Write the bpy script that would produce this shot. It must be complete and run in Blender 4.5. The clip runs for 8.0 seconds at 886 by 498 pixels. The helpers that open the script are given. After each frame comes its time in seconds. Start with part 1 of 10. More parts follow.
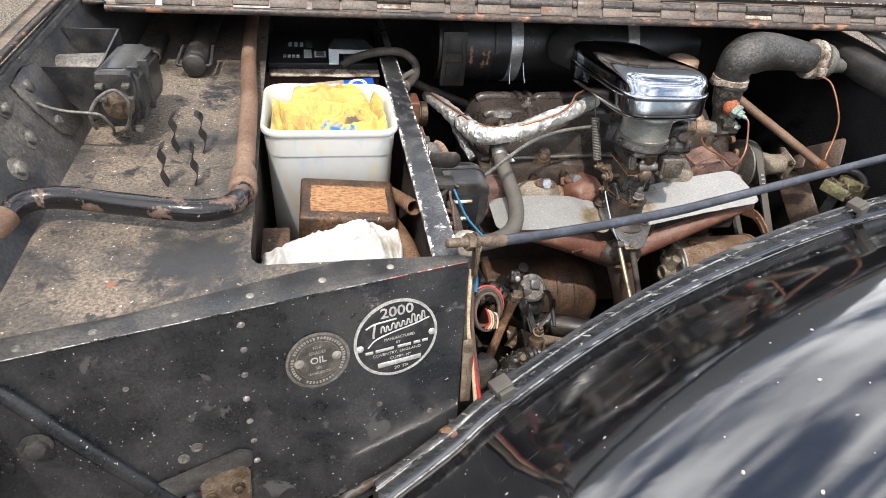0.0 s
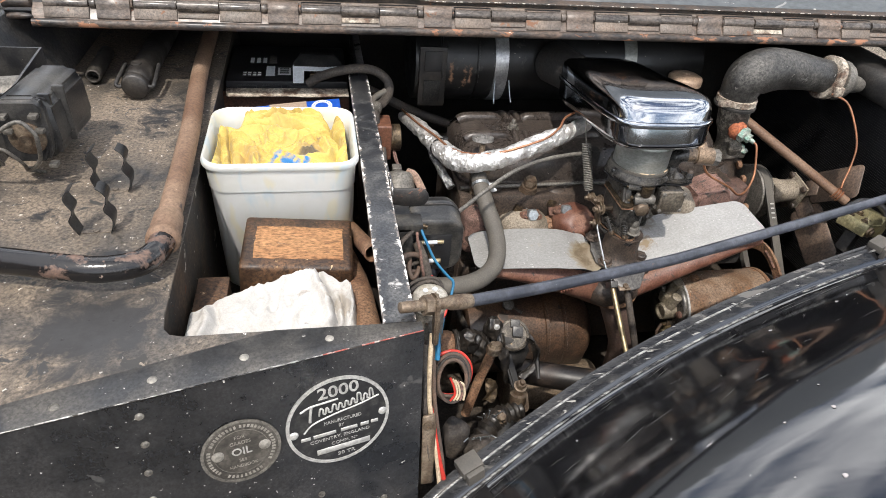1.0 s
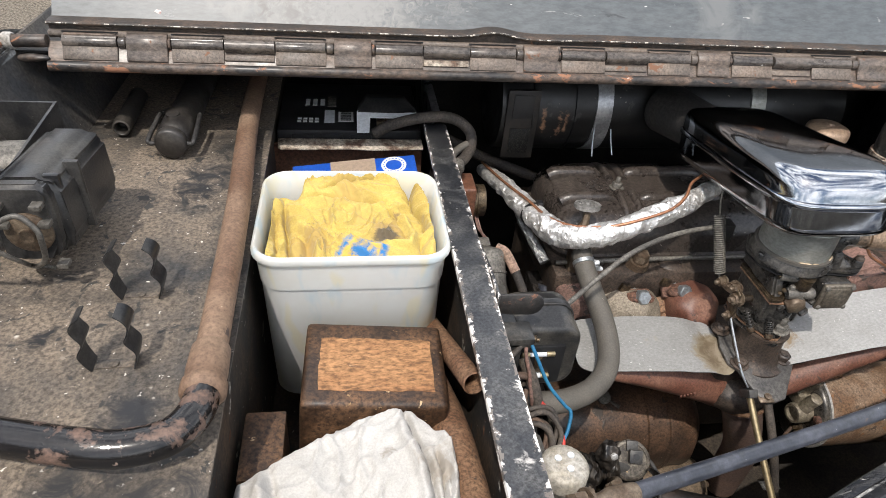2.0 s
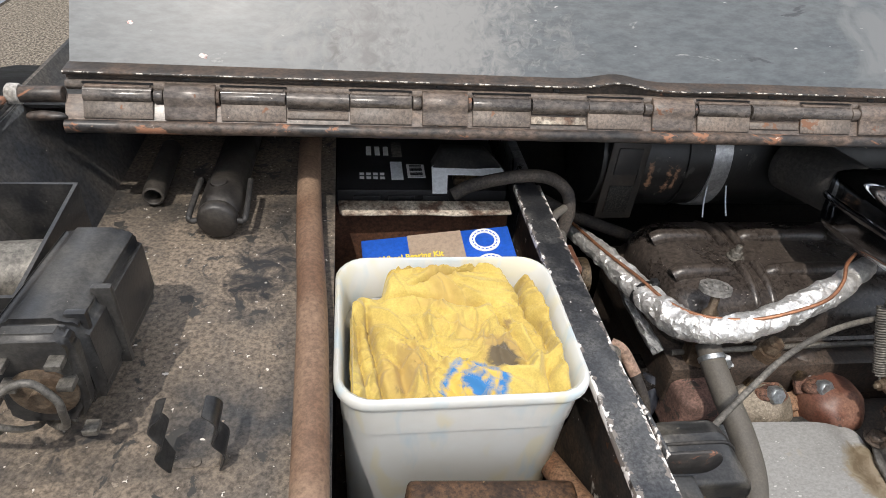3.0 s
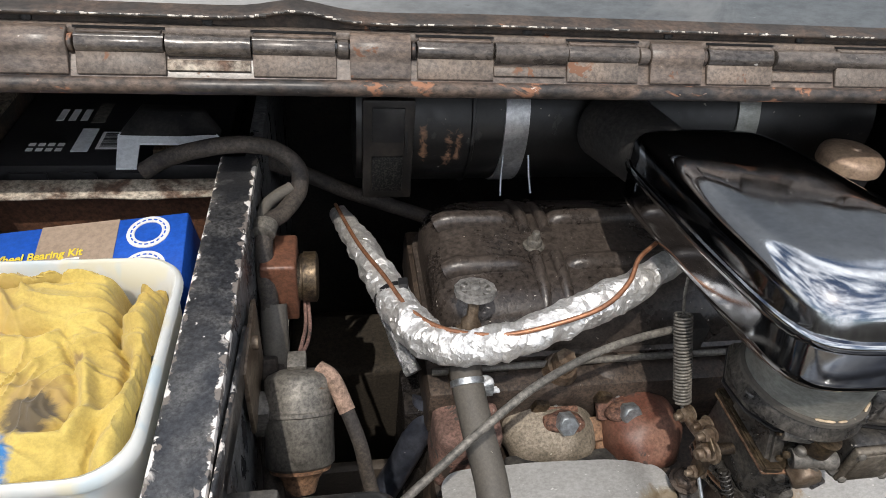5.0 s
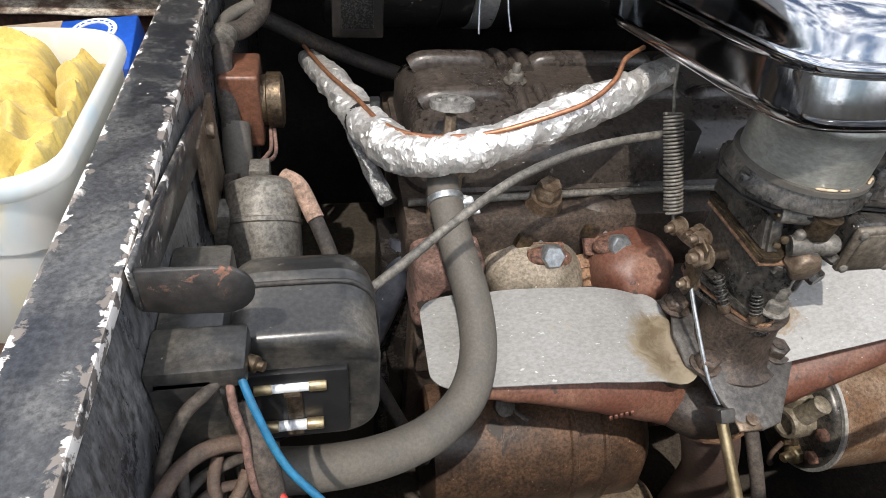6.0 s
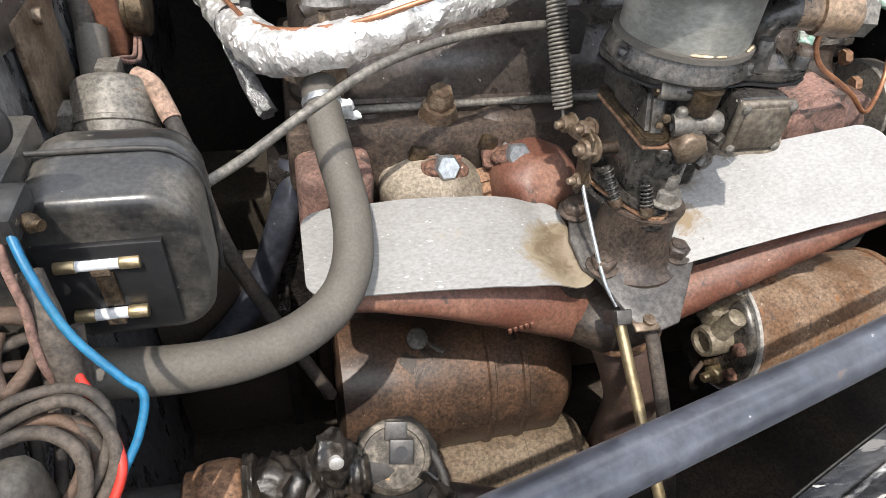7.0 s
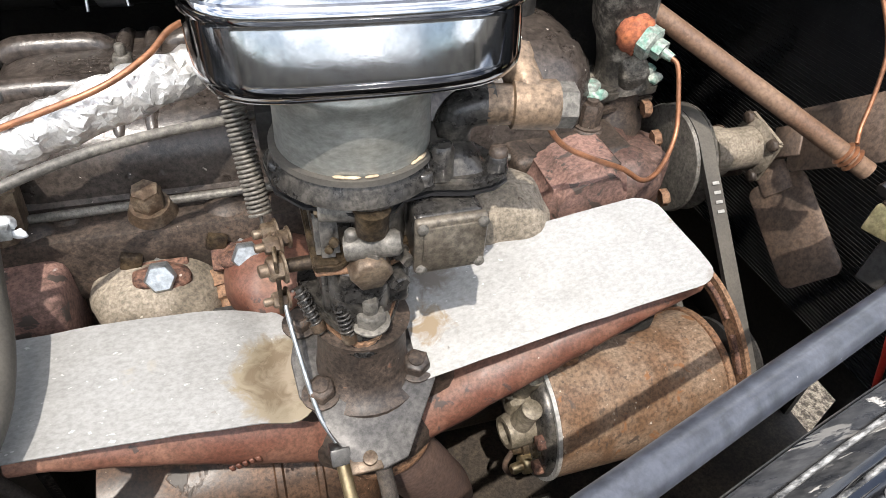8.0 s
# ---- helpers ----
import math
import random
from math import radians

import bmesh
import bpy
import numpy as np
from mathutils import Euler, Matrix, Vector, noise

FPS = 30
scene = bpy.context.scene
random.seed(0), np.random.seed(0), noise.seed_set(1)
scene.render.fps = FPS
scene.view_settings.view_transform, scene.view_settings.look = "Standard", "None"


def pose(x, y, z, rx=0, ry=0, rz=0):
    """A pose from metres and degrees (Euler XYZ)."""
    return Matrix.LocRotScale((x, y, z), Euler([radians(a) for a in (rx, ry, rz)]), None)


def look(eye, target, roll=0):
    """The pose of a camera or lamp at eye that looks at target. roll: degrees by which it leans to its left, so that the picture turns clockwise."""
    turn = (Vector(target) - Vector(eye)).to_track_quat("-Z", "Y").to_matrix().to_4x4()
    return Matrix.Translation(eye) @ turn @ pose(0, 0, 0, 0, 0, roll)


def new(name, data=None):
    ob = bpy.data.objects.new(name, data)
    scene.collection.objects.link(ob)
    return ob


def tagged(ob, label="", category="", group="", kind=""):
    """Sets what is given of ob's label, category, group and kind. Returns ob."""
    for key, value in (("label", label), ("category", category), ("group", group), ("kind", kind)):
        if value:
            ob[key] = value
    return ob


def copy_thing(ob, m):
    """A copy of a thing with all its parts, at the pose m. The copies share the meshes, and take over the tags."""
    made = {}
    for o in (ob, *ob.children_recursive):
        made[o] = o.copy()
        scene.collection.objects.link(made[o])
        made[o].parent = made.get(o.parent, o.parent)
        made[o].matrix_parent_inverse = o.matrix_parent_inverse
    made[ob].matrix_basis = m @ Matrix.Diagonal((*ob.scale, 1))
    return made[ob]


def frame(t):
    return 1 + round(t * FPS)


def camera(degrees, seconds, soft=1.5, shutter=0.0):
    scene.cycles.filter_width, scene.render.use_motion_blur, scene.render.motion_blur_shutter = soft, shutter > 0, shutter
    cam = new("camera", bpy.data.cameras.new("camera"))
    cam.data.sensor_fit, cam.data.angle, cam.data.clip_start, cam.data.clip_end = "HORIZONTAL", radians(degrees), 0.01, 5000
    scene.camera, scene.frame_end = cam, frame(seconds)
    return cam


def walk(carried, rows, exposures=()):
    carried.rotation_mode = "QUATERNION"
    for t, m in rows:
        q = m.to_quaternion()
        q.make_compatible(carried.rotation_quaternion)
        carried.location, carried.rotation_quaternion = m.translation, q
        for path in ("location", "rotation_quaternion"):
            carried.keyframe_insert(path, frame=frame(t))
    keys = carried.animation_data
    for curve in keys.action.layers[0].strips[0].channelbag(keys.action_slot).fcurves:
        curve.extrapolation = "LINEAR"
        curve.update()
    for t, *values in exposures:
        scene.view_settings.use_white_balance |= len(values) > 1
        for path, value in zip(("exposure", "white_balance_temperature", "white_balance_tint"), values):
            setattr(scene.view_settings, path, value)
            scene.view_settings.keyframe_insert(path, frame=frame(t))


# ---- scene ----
cam = camera(70.5, 8.0, soft=0.4)
PATH = [
    (0, (-0.007, -0.001, 1.493), (0.378, 1.543, 0.283), 6.0),
    (0.3, (-0.027, 0.023, 1.487), (0.361, 1.57, 0.28), 5.9),
    (0.5, (-0.025, 0.041, 1.486), (0.364, 1.588, 0.279), 6.0),
    (0.7, (0.011, 0.071, 1.483), (0.392, 1.622, 0.277), 5.9),
    (1, (0.073, 0.125, 1.474), (0.446, 1.678, 0.271), 5.9),
    (1.2, (0.099, 0.161, 1.466), (0.457, 1.716, 0.259), 5.7),
    (1.5, (0.08, 0.23, 1.462), (0.421, 1.791, 0.26), 5.7),
    (1.7, (0.059, 0.291, 1.453), (0.379, 1.863, 0.258), 5.6),
    (2, (0.016, 0.375, 1.441), (0.308, 1.953, 0.247), 5.4),
    (2.2, (-0.011, 0.423, 1.431), (0.265, 2.009, 0.243), 5.4),
    (3.3, (-0.082, 0.639, 1.419), (0.22, 2.205, 0.212), 6.2),
    (3.5, (-0.061, 0.669, 1.407), (0.248, 2.233, 0.198), 6.2),
    (3.8, (0.0, 0.705, 1.4), (0.3, 2.25, 0.167), 5.9),
    (4, (0.049, 0.707, 1.396), (0.361, 2.252, 0.165), 5.9),
    (4.2, (0.103, 0.709, 1.389), (0.411, 2.248, 0.151), 5.9),
    (4.5, (0.174, 0.71, 1.374), (0.494, 2.245, 0.133), 6.0),
    (4.7, (0.213, 0.717, 1.369), (0.538, 2.244, 0.118), 6.1),
    (5.8, (0.261, 0.657, 1.237), (0.606, 2.141, -0.059), 6.0),
    (6, (0.255, 0.64, 1.21), (0.613, 2.114, -0.093), 6.0),
    (6.2, (0.257, 0.616, 1.184), (0.618, 2.092, -0.117), 6.0),
    (6.5, (0.255, 0.592, 1.15), (0.648, 2.049, -0.163), 6.1),
    (6.8, (0.299, 0.587, 1.133), (0.71, 2.032, -0.186), 5.9),
    (7, (0.331, 0.603, 1.143), (0.763, 2.041, -0.178), 5.8),
    (7.2, (0.369, 0.622, 1.155), (0.821, 2.049, -0.172), 5.6),
    (7.5, (0.436, 0.636, 1.161), (0.909, 2.058, -0.164), 5.3),
    (7.8, (0.493, 0.653, 1.165), (1.021, 2.066, -0.148), 5.6),
    (8, (0.551, 0.664, 1.177), (1.065, 2.073, -0.147), 4.6),
]
walk(cam, [(t, look(eye, target, roll)) for t, eye, target, roll in PATH],
     [(0.0, 0.46), (1.5, 0.2), (2.2, 0.07), (3.5, -0.1), (4.7, -0.2), (5.8, 0.15), (6.5, 0.63), (7.0, 0.74), (8.0, 0.69)])

# ---- light ----
world = bpy.data.worlds.new("world")
scene.world = world
world.use_nodes = True
wn = world.node_tree
sky = wn.nodes.new("ShaderNodeTexSky")
sky.sky_type, sky.sun_disc = "NISHITA", False
SUN = Vector((-0.22, -0.50, 1.0)).normalized()
sky.sun_elevation = math.asin(SUN.z)
sky.sun_rotation = math.atan2(SUN.x, SUN.y)
sky.air_density, sky.dust_density = 1.0, 2.0
cloud = wn.nodes.new("ShaderNodeTexNoise")
cloud.inputs["Scale"].default_value, cloud.inputs["Detail"].default_value = 3.4, 9.0
stretch = wn.nodes.new("ShaderNodeMapping")
stretch.inputs["Scale"].default_value = (1.0, 1.0, 3.0)
way = wn.nodes.new("ShaderNodeTexCoord")
wn.links.new(way.outputs["Generated"], stretch.inputs["Vector"])
wn.links.new(stretch.outputs["Vector"], cloud.inputs["Vector"])
cover = wn.nodes.new("ShaderNodeValToRGB")
cover.color_ramp.elements[0].position, cover.color_ramp.elements[1].position = 0.40, 0.64
wn.links.new(cloud.outputs["Fac"], cover.inputs["Fac"])
blend = wn.nodes.new("ShaderNodeMix")
blend.data_type = "RGBA"
blend.inputs["B"].default_value = (19.0, 19.2, 19.6, 1)
wn.links.new(cover.outputs["Color"], blend.inputs["Factor"])
wn.links.new(sky.outputs["Color"], blend.inputs["A"])
wn.links.new(blend.outputs["Result"], wn.nodes["Background"].inputs["Color"])
wn.nodes["Background"].inputs["Strength"].default_value = 0.15
sun = new("sun", bpy.data.lights.new("sun", "SUN"))
sun.data.energy, sun.data.angle, sun.data.color = 3.3, radians(0.55), (1.0, 0.93, 0.845)
sun.matrix_world = look((0, 0, 0), -SUN) @ Matrix.Identity(4)
sun.location = (-0.6, -1.5, 4.0)


# ---- materials ----
def mixin(nt, fac, a, b):
    """A colour mix node; a and b are colours or sockets."""
    m = nt.nodes.new("ShaderNodeMix")
    m.data_type = "RGBA"
    for key, v in (("Factor", fac), ("A", a), ("B", b)):
        if hasattr(v, "is_output"):
            nt.links.new(v, m.inputs[key])
        else:
            m.inputs[key].default_value = (*v, 1) if isinstance(v, tuple) else v
    return m.outputs["Result"]


def blendf(nt, fac, a, b):
    m = nt.nodes.new("ShaderNodeMix")
    for key, v in (("Factor", fac), ("A", a), ("B", b)):
        if hasattr(v, "is_output"):
            nt.links.new(v, m.inputs[key])
        else:
            m.inputs[key].default_value = v
    return m.outputs["Result"]


def noise_tex(nt, vec, scale, detail=6.0, rough=0.6, distort=0.0):
    n = nt.nodes.new("ShaderNodeTexNoise")
    n.inputs["Scale"].default_value, n.inputs["Detail"].default_value = scale, detail
    n.inputs["Roughness"].default_value, n.inputs["Distortion"].default_value = rough, distort
    nt.links.new(vec, n.inputs["Vector"])
    return n.outputs["Fac"]


def step(nt, src, lo, hi):
    r = nt.nodes.new("ShaderNodeMapRange")
    r.inputs["From Min"].default_value, r.inputs["From Max"].default_value = lo, hi
    nt.links.new(src, r.inputs["Value"])
    return r.outputs["Result"]


def surf(name, base, alt=None, scale=14.0, band=(0.4, 0.62), rough=0.6, alt_rough=None, metal=0.0, fine=220.0, fine_amt=0.25,
         bump=0.15, patches=(), specks=None, coat=0.0, stretch=(1, 1, 1), depth=0.0006, sheen=0.0, edges=None):
    """A worn surface: two colours in broad clouds, fine grain, hard patches (colour, from, scale, rough, metal) and small specks (colour, from, scale)."""
    mat = bpy.data.materials.new(name)
    mat.use_nodes = True
    nt = mat.node_tree
    b = nt.nodes["Principled BSDF"]
    tc = nt.nodes.new("ShaderNodeTexCoord")
    mp = nt.nodes.new("ShaderNodeMapping")
    mp.inputs["Scale"].default_value = stretch
    nt.links.new(tc.outputs["Object"], mp.inputs["Vector"])
    vec = mp.outputs["Vector"]
    col, ro, me = base, rough, metal
    if alt:
        f = step(nt, noise_tex(nt, vec, scale, 7, 0.65, 0.3), *band)
        col = mixin(nt, f, base, alt)
        ro = blendf(nt, f, rough, rough if alt_rough is None else alt_rough)
    grain = noise_tex(nt, vec, fine, 4, 0.7)
    if fine_amt:
        fine_amt = min(0.75, fine_amt * 1.4)
        g = step(nt, grain, 0.36, 0.64)
        shade = mixin(nt, g, tuple([max(0.25, 1 - fine_amt)] * 3), tuple([1 + fine_amt * 0.7] * 3))
        m = nt.nodes.new("ShaderNodeMix")
        m.data_type, m.blend_type = "RGBA", "MULTIPLY"
        m.inputs["Factor"].default_value = 1
        if isinstance(col, tuple):
            m.inputs["A"].default_value = (*col, 1)
        else:
            nt.links.new(col, m.inputs["A"])
        nt.links.new(shade, m.inputs["B"])
        col = m.outputs["Result"]
    heights = grain
    for pc, frm, psc, pr, pm in patches:
        n = noise_tex(nt, vec, psc, 8, 0.62, 0.5)
        if edges:
            ax, marks, reach, gain = edges
            sp = nt.nodes.new("ShaderNodeSeparateXYZ")
            nt.links.new(tc.outputs["Object"], sp.inputs[0])
            near = None
            for mk in marks:
                d = nt.nodes.new("ShaderNodeMath")
                d.operation = "SUBTRACT"
                nt.links.new(sp.outputs[ax], d.inputs[0])
                d.inputs[1].default_value = mk
                a = nt.nodes.new("ShaderNodeMath")
                a.operation = "ABSOLUTE"
                nt.links.new(d.outputs[0], a.inputs[0])
                if near is None:
                    near = a.outputs[0]
                else:
                    mn = nt.nodes.new("ShaderNodeMath")
                    mn.operation = "MINIMUM"
                    nt.links.new(near, mn.inputs[0])
                    nt.links.new(a.outputs[0], mn.inputs[1])
                    near = mn.outputs[0]
            r = nt.nodes.new("ShaderNodeMapRange")
            r.inputs["From Min"].default_value, r.inputs["From Max"].default_value = 0, reach
            r.inputs["To Min"].default_value, r.inputs["To Max"].default_value = gain, 0
            nt.links.new(near, r.inputs["Value"])
            ad = nt.nodes.new("ShaderNodeMath")
            ad.operation = "ADD"
            nt.links.new(n, ad.inputs[0])
            nt.links.new(r.outputs["Result"], ad.inputs[1])
            n = ad.outputs[0]
        f = step(nt, n, frm, frm + 0.03)
        col = mixin(nt, f, col, pc)
        ro = blendf(nt, f, ro, pr)
        me = blendf(nt, f, me, pm)
        heights = blendf(nt, 0.5, heights, f)
    if specks:
        sc, frm, ssc = specks
        f = step(nt, noise_tex(nt, vec, ssc, 2, 0.5), frm, frm + 0.03)
        col = mixin(nt, f, col, sc)
        ro = blendf(nt, f, ro, 0.8)
    for key, v in (("Base Color", col), ("Roughness", ro), ("Metallic", me)):
        if hasattr(v, "is_output"):
            nt.links.new(v, b.inputs[key])
        else:
            b.inputs[key].default_value = (*v, 1) if isinstance(v, tuple) else v
    if bump:
        bp = nt.nodes.new("ShaderNodeBump")
        bp.inputs["Strength"].default_value, bp.inputs["Distance"].default_value = min(1.0, bump * 1.4), depth
        nt.links.new(heights, bp.inputs["Height"])
        nt.links.new(bp.outputs["Normal"], b.inputs["Normal"])
    b.inputs["Coat Weight"].default_value = coat
    b.inputs["Coat Roughness"].default_value = 0.025
    b.inputs["Sheen Weight"].default_value = sheen
    return mat


WHITE_DUST = (0.55, 0.52, 0.47)
M_tray = surf("dusty_black_paint", (0.040, 0.038, 0.036), (0.185, 0.148, 0.112), 7, (0.38, 0.60), 0.42, 0.85, fine=240, fine_amt=0.4,
              patches=[((0.036, 0.034, 0.031), 0.60, 34, 0.6, 0.0), ((0.25, 0.21, 0.165), 0.66, 70, 0.9, 0.0)], specks=((0.62, 0.58, 0.52), 0.715, 190), bump=0.5)
M_panel = surf("black_panel_paint", (0.013, 0.014, 0.016), (0.040, 0.039, 0.039), 14, (0.42, 0.68), 0.27, 0.5, fine=320, fine_amt=0.35,
               patches=[((0.055, 0.053, 0.051), 0.63, 26, 0.65, 0.0), ((0.17, 0.165, 0.155), 0.715, 60, 0.8, 0.0)], specks=((0.5, 0.48, 0.45), 0.71, 240), bump=0.3)
M_chip = surf("chipped_black_paint", (0.026, 0.027, 0.030), (0.075, 0.074, 0.072), 40, (0.45, 0.66), 0.28, 0.5, fine=300, fine_amt=0.5,
              patches=[((0.15, 0.13, 0.115), 0.78, 120, 0.7, 0.0), ((0.70, 0.66, 0.62), 0.815, 75, 0.7, 0.0)], specks=((0.60, 0.56, 0.51), 0.735, 150), bump=0.5, edges=(0, (0.1310, 0.1662), 0.0105, 0.34), coat=0.4)
M_well = surf("grimy_inner_steel", (0.02, 0.018, 0.016), (0.07, 0.045, 0.028), 18, (0.4, 0.65), 0.7, fine_amt=0.4,
              patches=[((0.13, 0.06, 0.03), 0.64, 40, 0.9, 0.0), ((0.46, 0.43, 0.38), 0.655, 34, 0.8, 0.0)], specks=((0.5, 0.47, 0.42), 0.74, 160), bump=0.4)
M_ledge = surf("flaking_cream_paint", (0.42, 0.37, 0.30), (0.10, 0.06, 0.04), 34, (0.42, 0.6), 0.75, fine_amt=0.4, bump=0.5)
M_wall = surf("dusty_firewall_paint", (0.038, 0.039, 0.042), (0.150, 0.128, 0.105), 8, (0.42, 0.7), 0.5, 0.8, fine_amt=0.35,
              patches=[((0.2, 0.17, 0.13), 0.68, 38, 0.85, 0.0)], specks=(WHITE_DUST, 0.76, 170), bump=0.25)
M_rustpipe = surf("brown_rusty_pipe", (0.13, 0.072, 0.043), (0.225, 0.148, 0.098), 9, (0.38, 0.66), 0.6, 0.8, fine=260, fine_amt=0.22,
                  patches=[((0.050, 0.032, 0.026), 0.655, 26, 0.6, 0.0), ((0.075, 0.042, 0.030), 0.70, 90, 0.75, 0.0)], specks=((0.36, 0.27, 0.19), 0.76, 260), bump=0.4)
M_wornpipe = surf("worn_black_pipe", (0.012, 0.011, 0.011), (0.13, 0.082, 0.062), 30, (0.545, 0.60), 0.15, 0.65, fine=260, fine_amt=0.3,
                  patches=[((0.26, 0.18, 0.14), 0.67, 90, 0.8, 0.0)], bump=0.35)
M_hinge = surf("rusty_hinge_paint", (0.095, 0.078, 0.066), (0.165, 0.122, 0.094), 16, (0.42, 0.62), 0.3, 0.6, fine=260, fine_amt=0.35,
               patches=[((0.15, 0.075, 0.045), 0.63, 60, 0.85, 0.0), ((0.50, 0.44, 0.38), 0.685, 130, 0.7, 0.0)], specks=((0.55, 0.5, 0.45), 0.76, 260), bump=0.45, stretch=(0.6, 1, 1))
M_hinge_edge = surf("rust_scaled_edge", (0.030, 0.027, 0.025), (0.10, 0.07, 0.052), 22, (0.42, 0.62), 0.35, 0.7, fine_amt=0.45,
                    patches=[((0.27, 0.13, 0.075), 0.585, 34, 0.85, 0.0), ((0.40, 0.27, 0.20), 0.66, 60, 0.8, 0.0), ((0.6, 0.54, 0.48), 0.69, 85, 0.7, 0.0)], bump=0.6, stretch=(0.6, 1, 1))
M_bonnet = surf("scuffed_grey_black_paint", (0.070, 0.080, 0.087), (0.115, 0.122, 0.124), 2.6, (0.38, 0.66), 0.34, 0.48, fine=120, fine_amt=0.16,
                patches=[((0.050, 0.053, 0.056), 0.665, 24, 0.45, 0.0), ((0.24, 0.24, 0.233), 0.665, 30, 0.55, 0.0), ((0.66, 0.64, 0.61), 0.785, 42, 0.6, 0.0)], specks=((0.62, 0.60, 0.57), 0.745, 110), bump=0.10, stretch=(0.4, 1.25, 1.25))
M_bonnet_edge = surf("chipped_lip", (0.05, 0.047, 0.043), (0.6, 0.55, 0.48), 120, (0.5, 0.56), 0.6, fine_amt=0.3, bump=0.4)
M_wing = surf("glossy_black_wing", (0.006, 0.006, 0.007), (0.011, 0.011, 0.012), 9, (0.4, 0.7), 0.08, 0.16, fine=70, fine_amt=0.15,
              specks=((0.25, 0.23, 0.21), 0.79, 95), bump=0.05, coat=1.0, depth=0.001, stretch=(0.5, 1.4, 1.4))
M_wing.node_tree.nodes["Principled BSDF"].inputs["Coat IOR"].default_value = 1.75
M_wing.node_tree.nodes["Principled BSDF"].inputs["Coat Roughness"].default_value = 0.085
wnt = M_wing.node_tree
wtc = wnt.nodes.new("ShaderNodeTexCoord")
wmp = wnt.nodes.new("ShaderNodeMapping")
wmp.inputs["Scale"].default_value = (0.35, 1.0, 1.0)
wnt.links.new(wtc.outputs["Object"], wmp.inputs["Vector"])
wbp = wnt.nodes.new("ShaderNodeBump")
wbp.inputs["Strength"].default_value, wbp.inputs["Distance"].default_value = 0.10, 0.004
wnt.links.new(noise_tex(wnt, wmp.outputs["Vector"], 16, 3, 0.5, 0.4), wbp.inputs["Height"])
for key in ("Normal", "Coat Normal"):
    wnt.links.new(wbp.outputs["Normal"], wnt.nodes["Principled BSDF"].inputs[key])
M_wingedge = surf("scraped_wing_edge", (0.010, 0.010, 0.011), (0.028, 0.027, 0.026), 40, (0.42, 0.62), 0.18, 0.4, fine=260, fine_amt=0.5,
                  patches=[((0.10, 0.095, 0.088), 0.60, 60, 0.6, 0.0), ((0.34, 0.325, 0.30), 0.645, 90, 0.5, 0.2)], bump=0.35, stretch=(0.28, 1.4, 1.4))
M_scrape = surf("bare_scraped_metal", (0.40, 0.39, 0.37), (0.014, 0.014, 0.015), 26, (0.40, 0.60), 0.35, 0.2, metal=0.4, fine=260, fine_amt=0.7, bump=0.6, stretch=(0.6, 1.6, 1.6))
M_flange = surf("dusty_top_flange", (0.030, 0.030, 0.031), (0.085, 0.078, 0.069), 16, (0.42, 0.66), 0.4, 0.65, fine=320, fine_amt=0.35,
                patches=[((0.16, 0.15, 0.135), 0.69, 60, 0.8, 0.0)], specks=((0.5, 0.47, 0.43), 0.73, 220), bump=0.3)
M_plateprint = surf("worn_plate_print", (0.34, 0.32, 0.28), (0.22, 0.205, 0.18), 80, rough=0.5, metal=0.4, fine_amt=0.2, bump=0.05)
M_redprimer = surf("red_primer_edge", (0.30, 0.07, 0.05), (0.45, 0.40, 0.36), 90, (0.5, 0.6), 0.6, fine_amt=0.3, bump=0.3)
M_barrel = surf("worn_hinge_barrel", (0.060, 0.052, 0.046), (0.135, 0.112, 0.094), 26, (0.42, 0.64), 0.2, 0.42, fine=260, fine_amt=0.35,
                patches=[((0.46, 0.44, 0.41), 0.70, 110, 0.55, 0.0)], specks=((0.6, 0.57, 0.52), 0.76, 220), bump=0.45, stretch=(0.6, 1, 1))
M_hingeplate = surf("dusty_hinge_plate", (0.120, 0.100, 0.084), (0.185, 0.143, 0.112), 14, (0.4, 0.66), 0.5, 0.7, fine=300, fine_amt=0.3,
                    patches=[((0.17, 0.085, 0.05), 0.64, 40, 0.85, 0.0), ((0.50, 0.47, 0.43), 0.73, 120, 0.7, 0.0)], specks=((0.55, 0.52, 0.47), 0.76, 240), bump=0.3)
M_slot = surf("pale_dusty_strip", (0.50, 0.48, 0.45), (0.26, 0.24, 0.21), 60, (0.42, 0.66), 0.55, fine_amt=0.3, bump=0.3)
# rusty brown, darkened for the shade that falls under the lip
M_lipshade = surf("shade_dark_lip", (0.035, 0.028, 0.023), (0.085, 0.058, 0.042), 24, (0.42, 0.64), 0.5, 0.75, fine_amt=0.35, patches=[((0.24, 0.115, 0.065), 0.685, 40, 0.85, 0.0)], bump=0.3)
M_dark = surf("dull_black_steel", (0.016, 0.016, 0.016), (0.04, 0.036, 0.032), 20, rough=0.55, alt_rough=0.75, fine_amt=0.35, bump=0.25)
M_rod = surf("black_enamel_rod", (0.022, 0.025, 0.034), (0.050, 0.054, 0.068), 22, (0.40, 0.62), 0.32, 0.42, fine=120, fine_amt=0.3, patches=[((0.070, 0.054, 0.046), 0.66, 55, 0.5, 0.0)], specks=((0.3, 0.29, 0.28), 0.76, 240), bump=0.08, coat=0.2)
